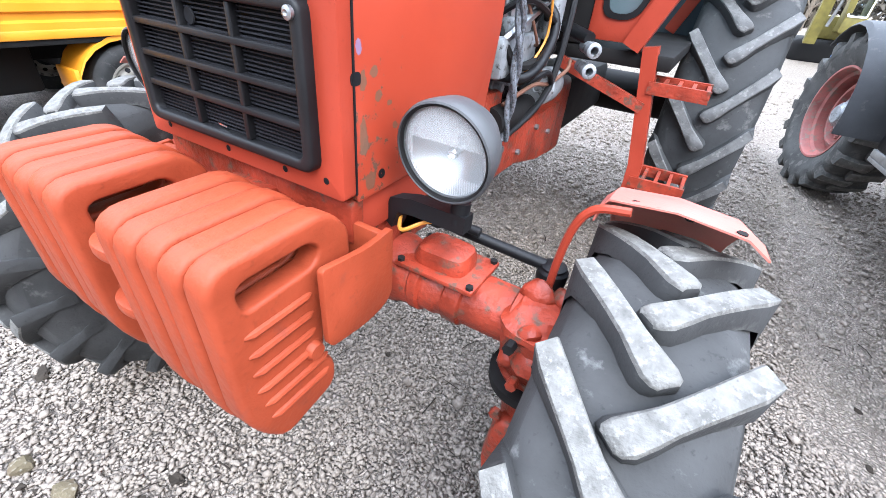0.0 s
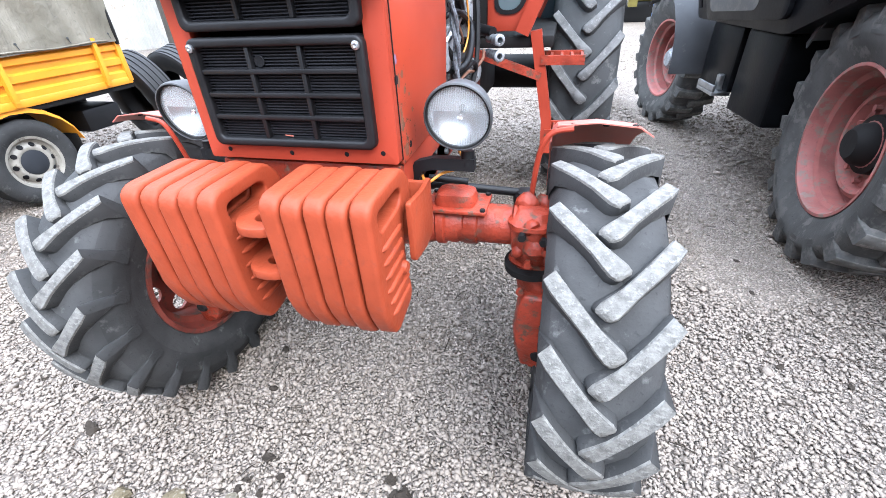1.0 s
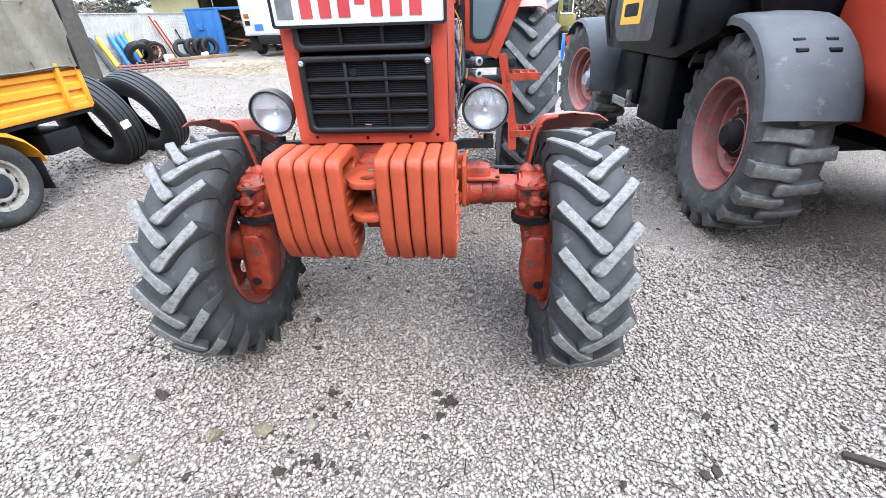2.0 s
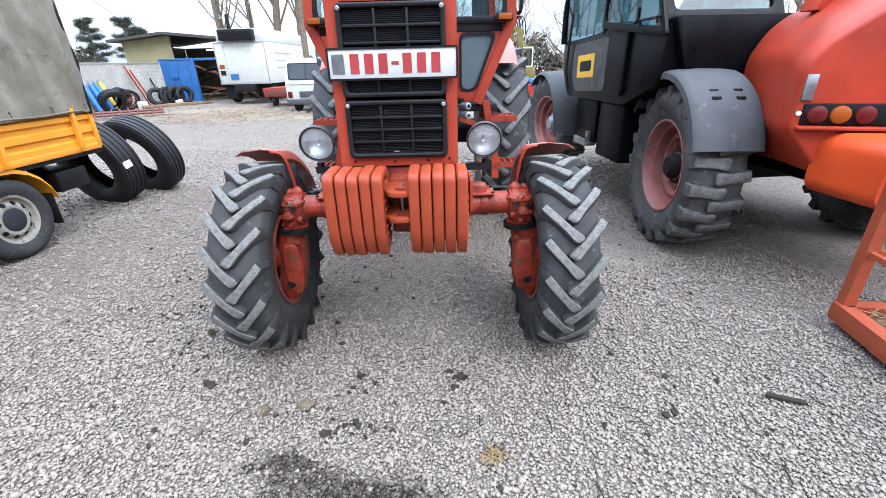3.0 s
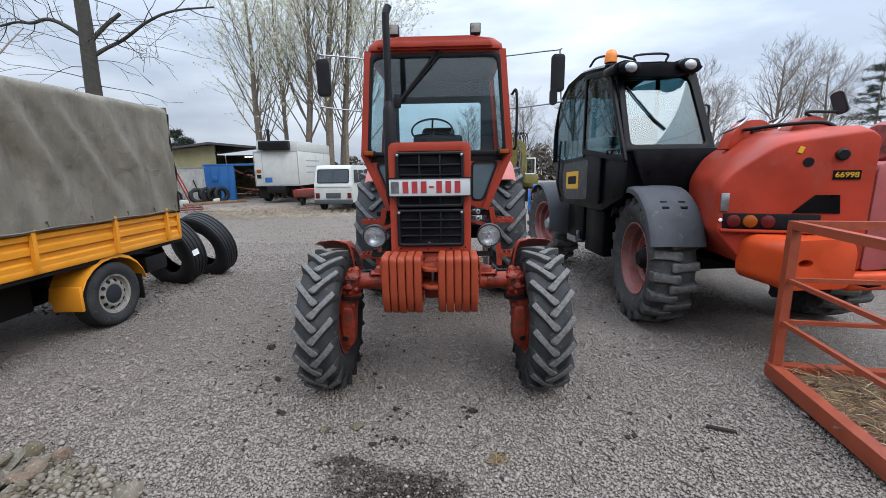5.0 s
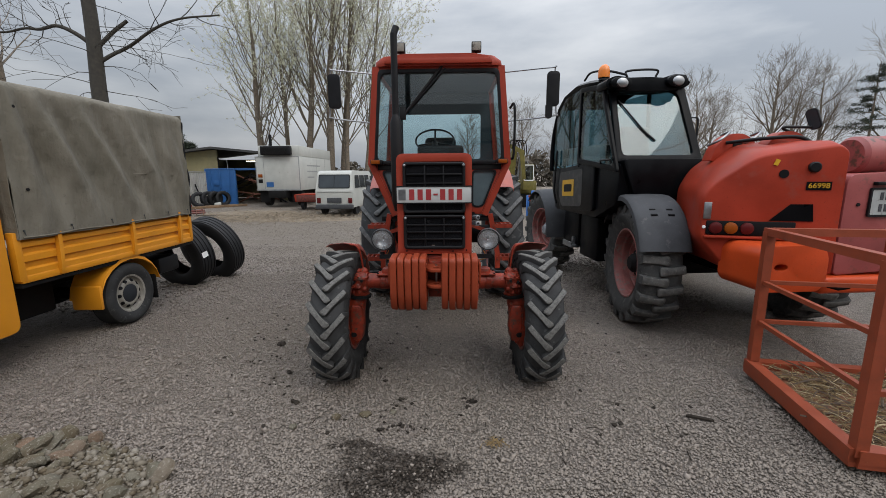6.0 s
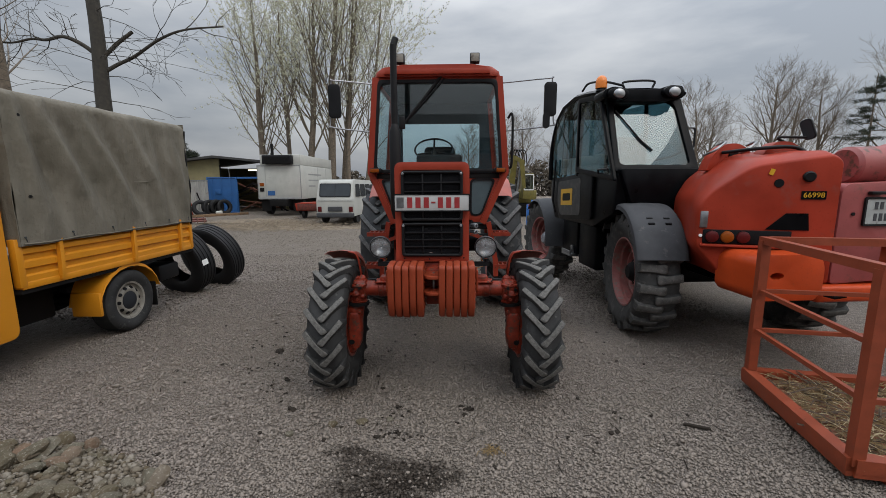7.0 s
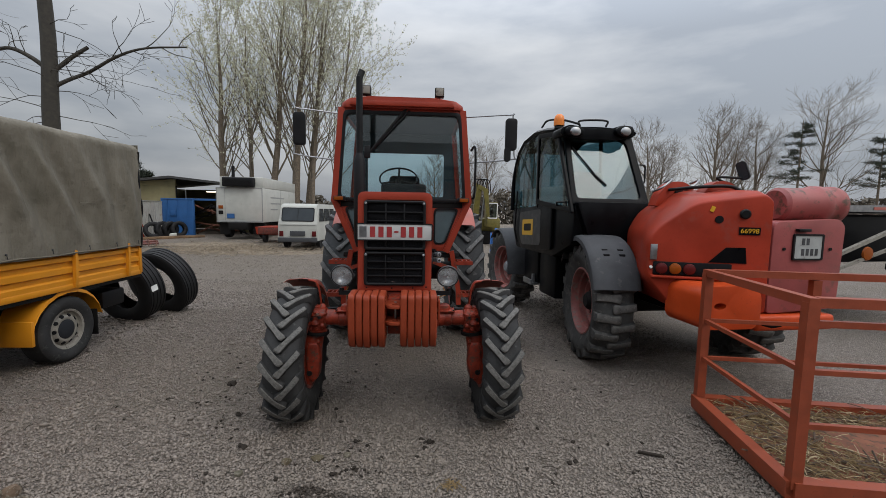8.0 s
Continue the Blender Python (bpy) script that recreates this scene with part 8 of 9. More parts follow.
def pine(x, y, h, seed):
    rng = random.Random(seed)
    t = thing("pine_tree", "dark conifer with ragged layered branches", "tree", pose(x, y, ground_z(x, y)))
    trunk = [([Vector((0, 0, h * i / 8)) for i in range(9)], [0.14 * (1 - i / 8.5) + 0.01 for i in range(9)], 4)]
    segs = list(trunk)
    vs, fs = [], []
    for k in range(36):
        f = 0.46 + 0.52 * rng.random()
        a = rng.uniform(0, 6.283)
        ln = h * 0.27 * (1.15 - f) * rng.uniform(0.6, 1.3) + 0.25
        d = Vector((math.cos(a), math.sin(a), rng.uniform(-0.1, 0.3)))
        p0 = Vector((0, 0, h * f))
        pts = [p0 + d * ln * i / 4 + Vector((0, 0, -0.05 * i * i * 0.1)) for i in range(5)]
        segs.append((pts, [0.035, 0.03, 0.022, 0.015, 0.008], 1))
        for i in range(170):
            q = rng.random() ** 0.6
            c = p0 + d * ln * q + Vector((rng.gauss(0, 0.11), rng.gauss(0, 0.11), rng.gauss(0.02, 0.06)))
            e = Vector((rng.gauss(0, 1), rng.gauss(0, 1), rng.gauss(0.5, 0.8))).normalized() * rng.uniform(0.14, 0.36)
            w = Vector((rng.gauss(0, 1), rng.gauss(0, 1), rng.gauss(0, 1))).normalized() * 0.022
            b = len(vs)
            vs += [tuple(c - w), tuple(c + w), tuple(c + e)]
            fs.append((b, b + 1, b + 2))
    o = new("trunk", tube_mesh("trunk", segs, M_BARK))
    o.parent = t
    me = bpy.data.meshes.new("needles")
    me.from_pydata(vs, [], fs)
    me.materials.append(M_PINE)
    o = new("needles", me)
    o.parent = t
    tagged(o, kind="stuff")


build_trees()

# ---------------------------------------------------------------- the far side of the yard
FG, FB = -0.30, -0.15     # the ground under the van, and under the shed


def build_van():
    van = thing("van", "old white minibus seen from behind", "van", pose(-5.27, 16.0, FG, 0, 0, -4))
    W = 1.78
    prof = [(0.0, 0.40), (-0.03, 1.15), (0.16, 1.93), (0.25, 2.04), (0.5, 2.08), (3.3, 2.06), (3.7, 1.6), (4.5, 1.05), (4.55, 0.45)]
    body = slab([fillet(prof, [0.04, 0.05, 0.1, 0.08, 0.2, 0.3, 0.2, 0.15, 0.08])], -W / 2, W / 2, "X", 0.07, 3)
    for v in body.verts:
        if v.co.z > 1.0:
            v.co.x *= 1 - 0.10 * (v.co.z - 1.0)
    part("van_body", body, M_VANWHITE, van, "dull white van body")
    tilt = math.degrees(math.atan2(0.19, 0.78))
    m = pose(0, 0.004, 1.30, -tilt, 0, 0)
    part("rear_window", slab([rounded(-0.71, 0.71, 0.0, 0.58, 0.07)], -0.012, -0.004, "Y"), M_TINT, van, "dark rear window", m)
    part("window_seal", slab([rounded(-0.74, 0.74, -0.03, 0.61, 0.08), rounded(-0.70, 0.70, 0.01, 0.57, 0.07)], -0.014, -0.002, "Y"), M_BLACK, van, "", m)
    part("window_bar", box(-0.012, 0.012, -0.016, -0.003, 0.01, 0.57), M_BLACK, van, "", m)
    for s in (-1, 1):
        part("tail_lamp", box(s * 0.74 - 0.09, s * 0.74 + 0.09, -0.045, 0.0, 0.60, 0.84, 0.01), M_REDLENS, van)
        for ya, yb in ((0.42, 1.15), (1.25, 2.05), (2.15, 2.9)):
            rows = [[(s * (W / 2 * (1 - 0.10 * (z - 1.0)) + 0.006), y, z) for y in (ya + 0.25 * (z - 1.3) * (ya < 0.5), yb)] for z in (1.28, 1.58, 1.86)]
            part("side_window", sheet(rows, 0.006), M_TINT, van)
        for y in (0.75, 3.4):
            part("wheel", lathe([(-0.08, 0.2), (-0.09, 0.29), (-0.07, 0.31), (0.07, 0.31), (0.09, 0.29), (0.08, 0.2), (0.03, 0.0)], 28), M_TYREBLACK, van, "", Matrix.Translation((s * 0.76, y, 0.31)))
    part("bumper", box(-0.89, 0.89, -0.10, 0.02, 0.34, 0.54, 0.03), M_FENDER, van)
    part("plate", box(-0.34, 0.34, -0.062, -0.03, 0.62, 0.84, 0.004), M_FENDER, van, "dark plate panel")
    part("seam", box(-0.80, 0.80, -0.045, -0.028, 1.10, 1.108), M_FENDER, van, "tailgate crease")


def build_box_truck():
    bt = thing("box_truck", "white refrigerated box truck with cooling unit", "truck", pose(-9.60, 20.3, FB))
    x0, x1, L, z0, z1 = -1.24, 1.24, 6.0, 0.89, 2.78
    part("cargo_box", box(x0, x1, 0, L, z0, z1, 0.03), M_VANWHITE, bt, "white insulated box")
    part("front_cap", box(x0 + 0.17, x1, 0.08, L, z1 + 0.004, z1 + 0.58, 0.03), M_VANWHITE, bt)
    for a, b, c, d in ((x0, x0 + 0.05, z0, z1), (x1 - 0.05, x1, z0, z1), (x0 + 0.051, x1 - 0.051, z1 - 0.05, z1), (x0 + 0.051, x1 - 0.051, z0, z0 + 0.10)):
        part("edge_trim", box(a, b, -0.016, -0.002, c, d, 0.004), M_TRIMGREY, bt)
    part("door_seam", box(x0 + 0.46, x0 + 0.475, -0.012, -0.001, z0 + 0.10, z1 - 0.05), M_TRIMGREY, bt, "hinge line of the rear door")
    cu = part("cooling_unit", box(-0.80, 0.85, -0.28, 0.075, z1 + 0.05, z1 + 0.54, 0.05, 3), M_BLACK, bt, "black cooling unit")
    for k in range(6):
        part("vent_bar", box(-0.68, 0.72, -0.292, -0.282, z1 + 0.12 + 0.055 * k, z1 + 0.145 + 0.055 * k), M_DARK, cu)
    part("stack_pipe", tube([(-0.25, -0.1, z1 + 0.45), (-0.25, -0.1, z1 + 1.15)], 0.08, 12), M_BLACK, bt)
    part("blue_panel", box(-0.68, -0.28, -0.022, -0.004, 1.10, 1.36), M_BLUE, bt, "small blue sign panel")
    part("marker_lamp", box(x0 + 0.12, x0 + 0.36, -0.030, -0.003, 1.62, 1.80, 0.006), M_AMBER, bt)
    part("marker_lamp", box(x0 + 0.12, x0 + 0.36, -0.030, -0.003, 1.32, 1.52, 0.006), M_DARK, bt)
    part("chassis", box(-0.50, 0.50, -0.3, L, 0.50, 0.88, 0.02), M_DARK, bt)
    for s in (-1, 1):
        part("mud_flap", box(s * 0.9 - 0.28, s * 0.9 + 0.28, 0.22, 0.24, 0.22, 0.86), M_DARK, bt)
        for y in (0.8, 4.2):
            part("wheel", lathe([(-0.13, 0.25), (-0.15, 0.38), (-0.11, 0.42), (0.11, 0.42), (0.15, 0.38), (0.13, 0.25), (0.05, 0.0)], 28), M_TYREBLACK, bt, "", Matrix.Translation((s * 0.95, y, 0.42)))
    for k in range(3):
        part("mark_bar", box(x1 + 0.001, x1 + 0.004, 1.2, 3.6 - 0.6 * k, 2.25 - 0.34 * k, 2.33 - 0.34 * k), M_TRIMGREY, bt, "faint grey lettering bar")
    for y in (2.9, 4.6):
        part("body_seam", box(x1 + 0.001, x1 + 0.006, y, y + 0.03, z0 + 0.05, z1 - 0.02), M_TRIMGREY, bt)
    rt = thing("red_trailer", "small red flat trailer beside the van", "trailer", pose(-7.45, 18.6, -0.22))
    part("trailer_bed", loft([[(-0.62, y, 0.42), (1.0, y, 0.42), (1.06, y, 0.86), (-0.70, y, 0.80)] for y in (0.0, 1.6)]), M_TELERED, rt)
    part("tail_board", box(-0.56, 0.94, -0.03, -0.002, 0.44, 0.78, 0.01), M_RIMDARK, rt)
    for s in (-0.30, 0.70):
        part("wheel", lathe([(-0.06, 0.15), (-0.07, 0.25), (0.07, 0.25), (0.06, 0.15), (0.0, 0.0)], 24), M_TYREBLACK, rt, "", Matrix.Translation((s, 0.3, 0.25)))


def fence_x(y):
    """The fence runs away from the yard tree to the container."""
    return -16.15 + 0.1071 * (y - 11.2)


def build_shed():
    sh = thing("shed", "ochre yard shed with dark open bay and sloping roof", "shed", pose(-15.93, 24.5, FB))
    part("wall", box(-2.2, 0.6, 0, 0.2, 0, 3.0, 0.01), M_SHEDWALL, sh)
    part("side_wall", box(-2.2, -2.0, 0.21, 6, 0, 3.0, 0.01), M_SHEDWALL, sh)
    part("back_wall", box(-1.99, 4.6, 6.0, 6.2, 0, 3.0, 0.01), M_SHEDWALL, sh)
    part("side_wall", box(4.4, 4.6, 1.2, 5.99, 0, 3.0, 0.01), M_SHEDWALL, sh)
    part("roof", loft([[(-2.7, y, 3.12), (0.5, y, 3.46), (4.9, y, 3.02), (4.9, y, 3.15), (0.5, y, 3.60), (-2.7, y, 3.25)] for y in (-0.5, 6.4)]), M_ROOF, sh)
    part("gable", slab([[(-2.2, 3.0), (0.6, 3.0), (0.6, 3.44), (-2.2, 3.16)]], 0.0, 0.15, "Y"), M_SHEDWALL, sh)
    part("bay_lamp", box(1.3, 1.9, 2.5, 2.6, 2.72, 2.78), M_LAMP, sh, "lit tube lamp in the bay")
    for x in (0.6, 4.6):
        part("post", box(x - 0.05, x + 0.05, 0.02, 0.12, 0, 3.0, 0.005), M_DARK, sh)
    rng = random.Random(31)
    for k in range(30):
        x, z = 3.1 * rng.random(), 0.1 + 1.7 * rng.random()
        lone("scrap_bar", box(-0.7, 0.7, -0.05, 0.05, -0.04, 0.04, 0.01), rng.choice((M_SCRAP, M_DARK, M_SCRAP)), "rusty scrap bar piled in the shed bay", "scrap", pose(-14.2 + x, 24.1 + 0.8 * rng.random(), FB + z, 0, rng.uniform(-35, 35), rng.uniform(-20, 20)), group="scrap pile")
    bc = thing("blue_container", "blue steel container standing open before the shed", "container", pose(-14.98, 22.5, FB, 0, 0, -3))
    cw = 1.80
    part("front_panel", box(0.0, cw, -0.02, 0.08, 0.08, 2.10), M_BLUE, bc)
    for x in (0.30, 0.90, 1.48):
        part("door_bar", box(x - 0.02, x + 0.02, -0.05, -0.0205, 0.10, 2.08, 0.006), M_BLUE, bc)
    part("frame", merge(box(-0.06, 0.0, -0.05, 0.1, 0, 2.18, 0.008), box(cw, cw + 0.06, -0.05, 0.1, 0, 2.18, 0.008), box(0.0, cw, -0.05, 0.1, 2.101, 2.18, 0.008), box(0.0, cw, -0.05, 0.1, 0, 0.079, 0.008)), M_BLUE, bc)
    part("side_panel", box(-0.05, 0.0, 0.101, 1.6, 0, 2.18, 0.005), M_BLUE, bc)
    part("top_panel", box(0.0, cw + 0.06, 0.101, 1.6, 2.13, 2.18, 0.005), M_BLUE, bc)
    part("top_beam", box(cw + 0.061, cw + 1.9, 0.0, 0.12, 2.06, 2.18, 0.008), M_BLUE, bc)
    part("lock_plate", box(0.50, 0.82, -0.085, -0.052, 1.15, 1.45, 0.01), M_BLUE, bc)
    # pale corrugated fence
    fn = thing("sheet_fence", "white corrugated sheet fence with rust streaks", "fence", pose(-16.15, 11.2, FG, 0, 0, 83.9))
    for k in range(9):
        pr = []
        for j in range(9):
            x = 1.245 * j / 9
            pr += [(x, 0.0), (x + 0.085, 0.0), (x + 0.10, -0.035), (x + 0.125, -0.035)]
        part("sheet_panel", slab([[(0, 0.012)] + pr + [(1.245, 0.0), (1.245, 0.012)]], 0.03, 2.09, "Z"), M_FENCE, fn, "", Matrix.Translation((1.25 * k, 0, 0.008 * (k % 2))))
    part("top_rail", box(0.0, 11.25, -0.05, 0.03, 2.10, 2.15, 0.006), M_TRIMGREY, fn)
    # tyres leaning there, a spoked wheel, gas bottles, a harrow
    a = lone("stacked_tyre", road_tyre(0.44, 0.26, 0.25), M_TYREBLACK, "worn black tyre stacked before the container", "tyre", pose(-14.35, 20.5, FB + 0.40, 0, -14, -42), group="tyre row")
    for x, y, lean, turn in ((-14.02, 20.85, -6, -28), (-13.74, 21.05, 4, -24), (-13.42, 21.3, -8, -34)):
        copy_thing(a, pose(x, y, FB + 0.42, 0, lean, turn))
    copy_thing(a, pose(-14.72, 17.85, -0.27 + 0.50, 0, 28, -28) @ Matrix.Scale(1.25, 4))
    copy_thing(a, pose(-15.0, 18.75, -0.22 + 0.50, 0, 16, -20) @ Matrix.Scale(1.15, 4))
    w = thing("spoked_wheel", "rusty spoked iron wheel with a black tyre", "wheel", pose(-14.78, 19.0, -0.25 + 0.46, 0, 18, -28))
    part("tyre", road_tyre(0.48, 0.20, 0.36), M_TYREBLACK, w)
    part("rim", lathe([(-0.07, 0.36), (-0.07, 0.32), (0.07, 0.32), (0.07, 0.36)], 36, closed=True), M_SCRAP, w, "rusty iron rim")
    part("hub", lathe([(-0.08, 0.0), (-0.08, 0.07), (0.10, 0.06), (0.10, 0.0)], 16), M_SCRAP, w)
    for k in range(10):
        t = 2 * math.pi * k / 10
        part("spoke", tube([(0.03, 0.05 * math.sin(t), 0.05 * math.cos(t)), (0.03, 0.325 * math.sin(t + 0.1), 0.325 * math.cos(t + 0.1))], 0.018, 6), M_SCRAP, w)
    h = thing("harrow", "rusty red spiked harrow lying on the ground", "harrow", pose(-13.95, 15.40, -0.29, 0, 0, 36))
    for y, z in ((0.0, 0.12), (0.28, 0.20), (0.56, 0.16)):
        part("bar", tube([(0, y, z), (2.55, y, z)], 0.05, 8), M_RIMDARK, h)
    for k in range(9):
        x = 0.12 + 0.29 * k
        part("tine", tube([(x, -0.14, 0.02), (x + 0.03, -0.02, 0.24), (x, 0.30, 0.30), (x + 0.03, 0.60, 0.28), (x, 0.72, 0.03)], 0.024, 6), M_RUSTY, h)
    for x, y, rz in ((-13.55, 19.9, 48), (-12.9, 20.7, 42)):
        lone("timber_beam", box(-1.1, 1.1, -0.09, 0.09, 0.0, 0.13, 0.012), M_BEAM, "weathered brown timber beam on the ground", "beam", pose(x, y, ground_z(x, y), 0, 0, rz), group="timber beams")
    for x, y, k in ((-14.35, 19.25, 0.2), (-13.35, 20.6, 0.16)):
        lone("paper_sack", rough_up(box(-k, k, -0.6 * k, 0.6 * k, 0.0, 1.7 * k, 0.05, 3), 0.05, 5), M_VANWHITE, "crumpled white sack on the ground", "sack", pose(x, y, ground_z(x, y) - 0.02, 0, 0, 30), group="white sacks")
    for y, mt, word in ((16.45, M_FENDER, "dark grey"), (16.8, M_GASYEL, "yellow"), (17.4, M_BLUEPAINT, "blue"), (18.25, M_GASYEL, "yellow"), (17.75, M_BLUEPAINT, "blue"), (18.0, M_BLUEPAINT, "blue")):
        g = lone("gas_bottle", lathe([(0, 0.0), (0, 0.105), (1.22, 0.105), (1.33, 0.06), (1.37, 0.035), (1.37, 0.0)], 16, "Z"), mt, word + " gas bottle leaning on the white fence", "gas bottle", pose(fence_x(y) + 0.52, y, ground_z(-15, y) + 0.02, 4, -17, 0), group="gas bottles")
        part("valve", tube([(0, 0, 1.36), (0, 0, 1.46)], 0.03, 8), M_STEEL, g)
    for k, mt in ((0.0, M_TELERED), (0.28, M_TELERED), (1.0, M_DARK)):
        lone("leaning_pole", tube([(0, 0, 0), (-0.42, -0.5 * (k < 0.5), 1.9 - 0.6 * k)], 0.035, 8), mt, "red iron pole leaning on the fence" if k < 0.5 else "dark iron bar leaning on the fence", "pole", pose(fence_x(20.3 + k) + 0.5, 20.3 + k, ground_z(-15, 20.3 + k)))
    for x, y, sx, sy, h in ((-6.9, 14.8, 3.4, 1.2, 0.14), (-9.8, 18.0, 2.6, 1.0, 0.14)):
        rows = [[(x + sx * (i / 24 - 0.5) * 2, y + sy * (j / 10 - 0.5) * 2, ground_z(x, y) - 0.02 + h * max(0.0, 1 - ((i / 12 - 1) ** 2 + (j / 5 - 1) ** 2)) * (0.6 + 0.8 * noise.noise(Vector((i * 0.5, j * 0.5, x))))) for i in range(25)] for j in range(11)]
        lone("rubble_bank", sheet(rows, 0.01), M_WOODCHIP, "low bank of pale rubble and chips", "rubble", kind="stuff")


M_LAMP, _n, _l, _p = node_mat("lit_tube")
_p.inputs["Emission Color"].default_value, _p.inputs["Emission Strength"].default_value = (1.0, 0.9, 0.7, 1), 6.0


def build_machines():
    ex = thing("old_excavator", "old yellow green excavator far behind", "excavator", pose(3.75, 18.5, FG))
    part("cab", slab([rounded(0.0, 0.55, 1.05, 2.35, 0.06), rounded(0.06, 0.49, 1.55, 2.27, 0.04)], 0.0, 0.9, "Y", 0.02), M_EXCAV, ex)
    part("cab_window", box(0.055, 0.495, 0.02, 0.028, 1.54, 2.28), M_GLASS, ex)
    part("cab_frame", slab([rounded(0.02, 0.53, 1.50, 2.32, 0.05), rounded(0.06, 0.49, 1.55, 2.27, 0.04)], -0.02, -0.003, "Y"), M_WHITE, ex, "pale window frame")
    part("body", box(-0.5, 0.9, 1.01, 2.4, 0.8, 1.5, 0.08), M_EXCAV, ex)
    part("boom", tube([(-0.55, 0.3, 0.7), (-0.6, 0.0, 2.0), (-0.5, -0.2, 3.1)], [0.16, 0.15, 0.12], square=True), M_EXCAV, ex)
    part("dipper", tube([(-0.75, -0.15, 3.25), (-0.15, -0.3, 2.95), (0.0, -0.3, 1.6)], [0.10, 0.13, 0.07], square=True), M_EXCAV, ex)
    part("ram", tube([(-0.35, -0.1, 1.2), (-0.2, -0.25, 2.8)], 0.05, 10), M_STEEL, ex)
    for k in range(4):
        part("hose", tube(curve_pts([(-0.75 + 0.12 * k, -0.25, 2.9), (-0.7 + 0.14 * k, -0.35, 3.45), (-0.35 + 0.12 * k, -0.35, 3.4), (-0.2 + 0.1 * k, -0.3, 2.8)]), 0.022, 6), M_DARK, ex)
    part("track", box(-0.9, 1.4, 0.6, 2.6, 0.0, 0.79, 0.2, 3), M_DARK, ex)
    im = thing("blue_implement", "blue and red farm implement standing behind the telehandler", "implement", pose(3.85, 15.0, FG))
    part("beam", box(-0.3, 1.5, 0, 0.2, 0.98, 1.14, 0.01), M_BLUEPAINT, im)
    part("leg", box(-0.5, -0.4, 0.02, 0.18, 0.0, 0.94, 0.01), M_BLUEPAINT, im)
    part("leg", box(1.2, 1.3, 0.02, 0.18, 0.0, 0.94, 0.01), M_BLUEPAINT, im)
    part("hopper", loft([[(-0.5, -0.5, 0.95), (0.1, -0.5, 0.95), (0.1, -0.21, 0.95), (-0.5, -0.21, 0.95)], [(-0.3, -0.45, 0.3), (0.0, -0.45, 0.3), (0.0, -0.25, 0.3), (-0.3, -0.25, 0.3)]]), M_TELERED, im)
    tr = thing("dark_trailer", "dark trailer with grey top edge and orange lamp", "trailer", pose(6.3, 2.6, 0, 0, 0, 10))
    part("body", box(-0.4, 2.6, 0.0, 3.5, 0.92, 1.62, 0.04), M_TELEBLACK, tr)
    part("top_edge", loft([[(-0.55, y, 1.66), (2.7, y, 1.66), (2.7, y, 1.80), (-0.55, y, 1.74)] for y in (-0.15, 3.6)]), M_STEEL, tr, "grey metal top edge")
    part("red_band", box(0.3, 1.6, -0.158, -0.152, 1.69, 1.73), M_FADESKY, tr)
    part("pillar", box(-0.35, -0.2, -0.02, 3.4, 1.621, 1.66), M_DARK, tr)
    lf = part("lamp_frame", merge(tube([(-0.5, -0.25, 1.05), (0.45, -0.25, 1.38)], 0.025, square=True), tube([(-0.5, -0.25, 0.85), (0.55, -0.25, 1.15)], 0.02, square=True), tube([(0.45, -0.25, 1.38), (0.55, -0.25, 1.15)], 0.02, square=True)), M_TRUCKRIM, tr, "grey lamp bracket")
    part("lens", lathe([(0.0, 0.10), (-0.02, 0.09), (-0.03, 0.0)], 20, "Y"), M_AMBER, lf, "orange lamp", Matrix.Translation((0.08, -0.26, 1.08)))
    part("axle", tube([(-0.2, 2.2, 0.4), (2.4, 2.2, 0.4)], 0.08, 12), M_DARK, tr)
    for x in (-0.25, 2.45):
        part("wheel", lathe([(-0.1, 0.2), (-0.12, 0.38), (-0.08, 0.42), (0.08, 0.42), (0.12, 0.38), (0.1, 0.2), (0.0, 0.0)], 24), M_TYREBLACK, tr, "", Matrix.Translation((x, 2.2, 0.42)))
    part("drawbar", box(0.9, 1.1, -0.9, 0.0, 0.8, 0.91, 0.02), M_DARK, tr)
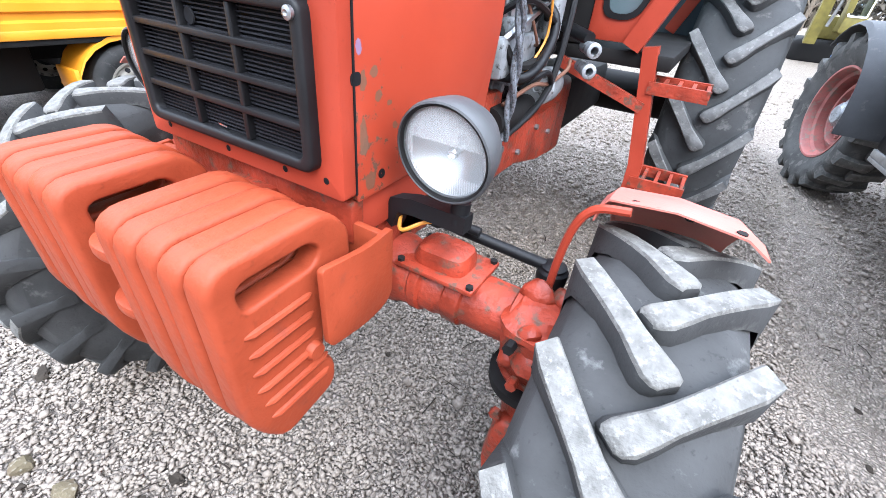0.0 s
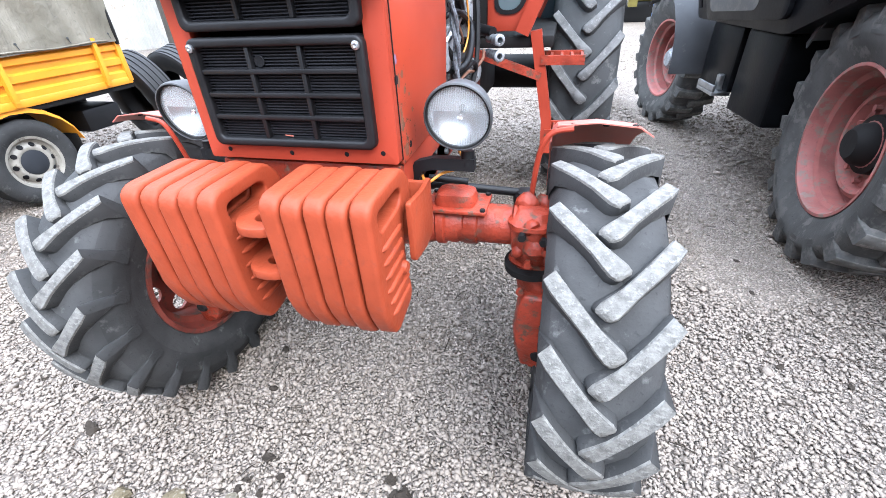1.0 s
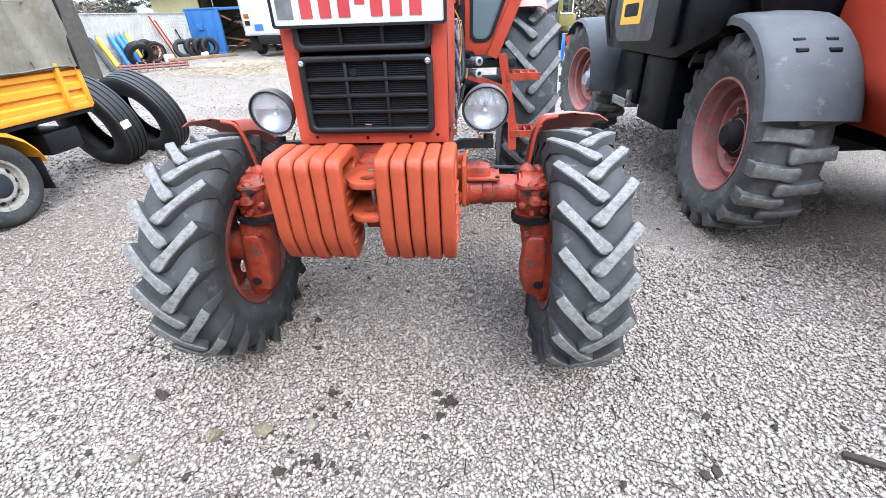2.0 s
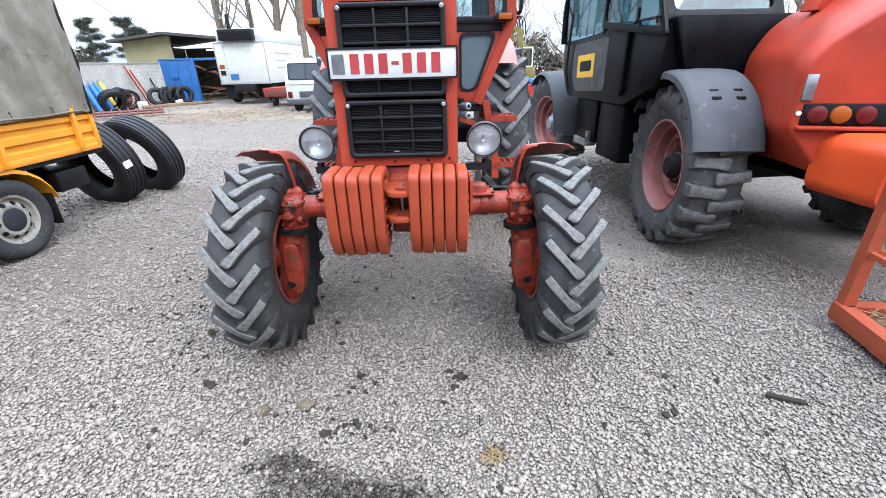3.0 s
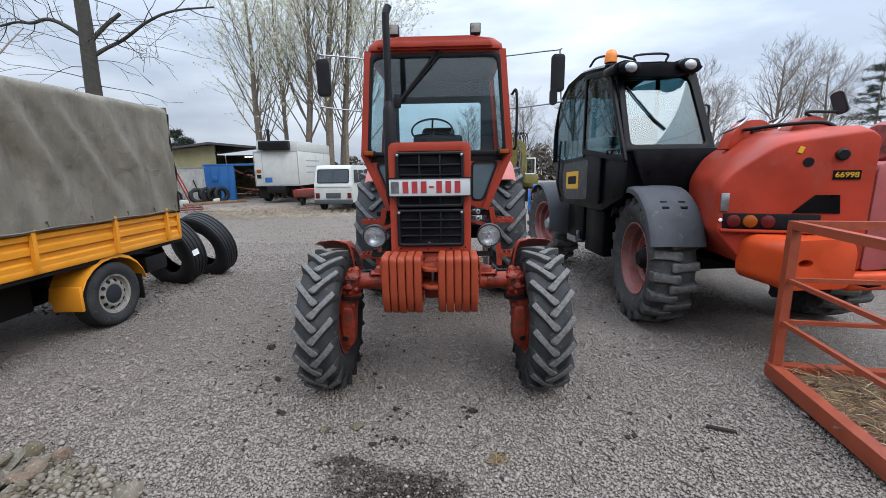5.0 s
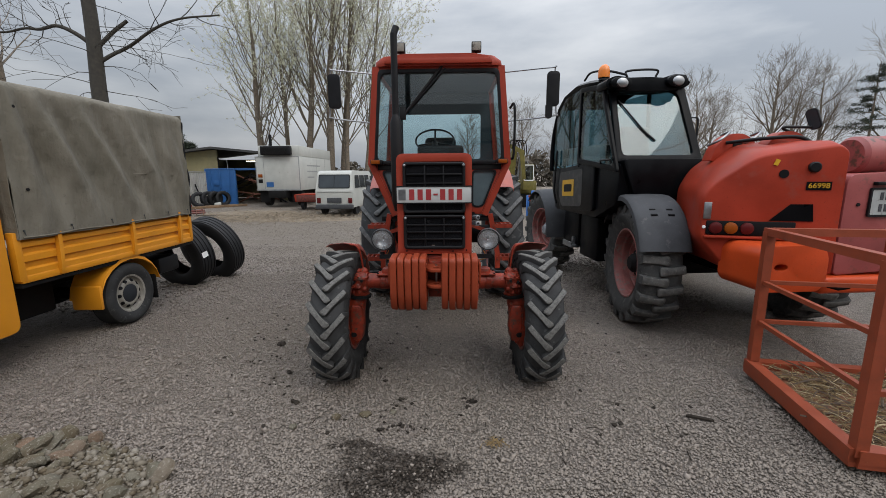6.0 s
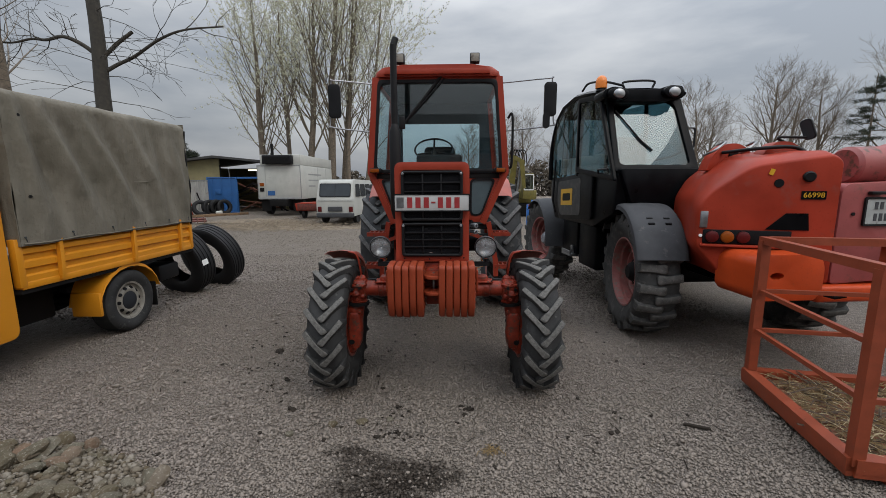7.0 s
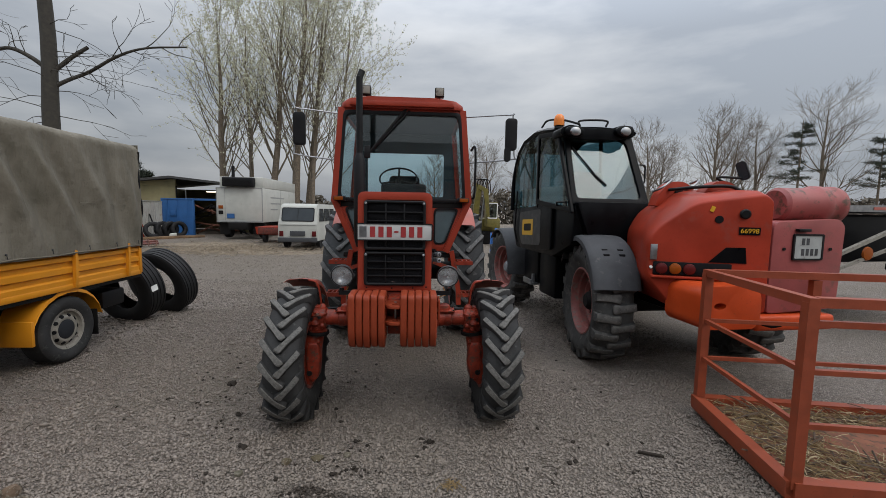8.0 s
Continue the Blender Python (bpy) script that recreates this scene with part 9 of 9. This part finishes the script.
    part("prop", box(0.95, 1.05, -0.8, -0.7, 0.0, 0.8, 0.01), M_DARK, tr)


build_van()
build_box_truck()
build_shed()
build_machines()
# hedge along the horizon
def build_hedge():
    rng = np.random.default_rng(3)
    k = 30000
    x = rng.uniform(-70, 90, k)
    y = 52 + rng.uniform(0, 6, k) + np.abs(x) * 0.05
    top = 2.6 + 1.4 * np.sin(x * 0.21) + 0.9 * np.sin(x * 0.53 + 2) + 0.6 * np.sin(x * 1.7)
    z = -0.3 + top * rng.random(k) ** 0.7
    c = np.stack([x, y, z], 1)
    a, b = rng.normal(0, 0.28, (k, 3)), rng.normal(0, 0.28, (k, 3))
    vs = np.stack([c - a, c + b, c + a], 1).reshape(-1, 3)
    me = bpy.data.meshes.new("far_hedge")
    me.from_pydata(vs.tolist(), [], np.arange(3 * k).reshape(-1, 3).tolist())
    me.materials.append(M_HEDGE)
    tagged(new("far_hedge", me), "brown leafless hedge far behind the yard", "hedge", kind="stuff")


def build_unseen_barn():
    """An unseen long barn, added behind the camera's back to darken reflections and low sky light."""
    barn = thing("barn", "added unseen long barn that dims light from the near side", "barn", pose(0, -13, 0))
    part("wall", box(-24, 24, -9.0, 0.0, 0.0, 3.4, 0.03), M_UNSEENWALL, barn)
    part("roof", loft([[(x, 0.5, 3.3), (x, -4.5, 5.0), (x, -9.5, 3.3), (x, -9.5, 3.45), (x, -4.5, 5.2), (x, 0.5, 3.45)] for x in (-24.6, 24.6)]), M_ROOF, barn)
    for x in (-12.0, 2.0, 14.0):
        d = part("door", box(x - 2.0, x + 2.0, 0.02, 0.10, 0.0, 2.8, 0.01), M_SCRAP, barn, "brown sliding door on the added unseen barn")
        part("rail", box(x - 2.2, x + 4.2, 0.04, 0.12, 2.85, 2.95, 0.01), M_DARK, d)


# wall colour of the added barn that blocks low sky light
M_UNSEENWALL = plain("unseen_barn_plaster", (0.21, 0.19, 0.165), 0.9, vary=0.3, scale=0.8, grain=20)
build_unseen_barn()
M_HEDGE = plain("brown_scrub", (0.10, 0.085, 0.065), 0.9, vary=0.4, scale=0.5)
build_hedge()
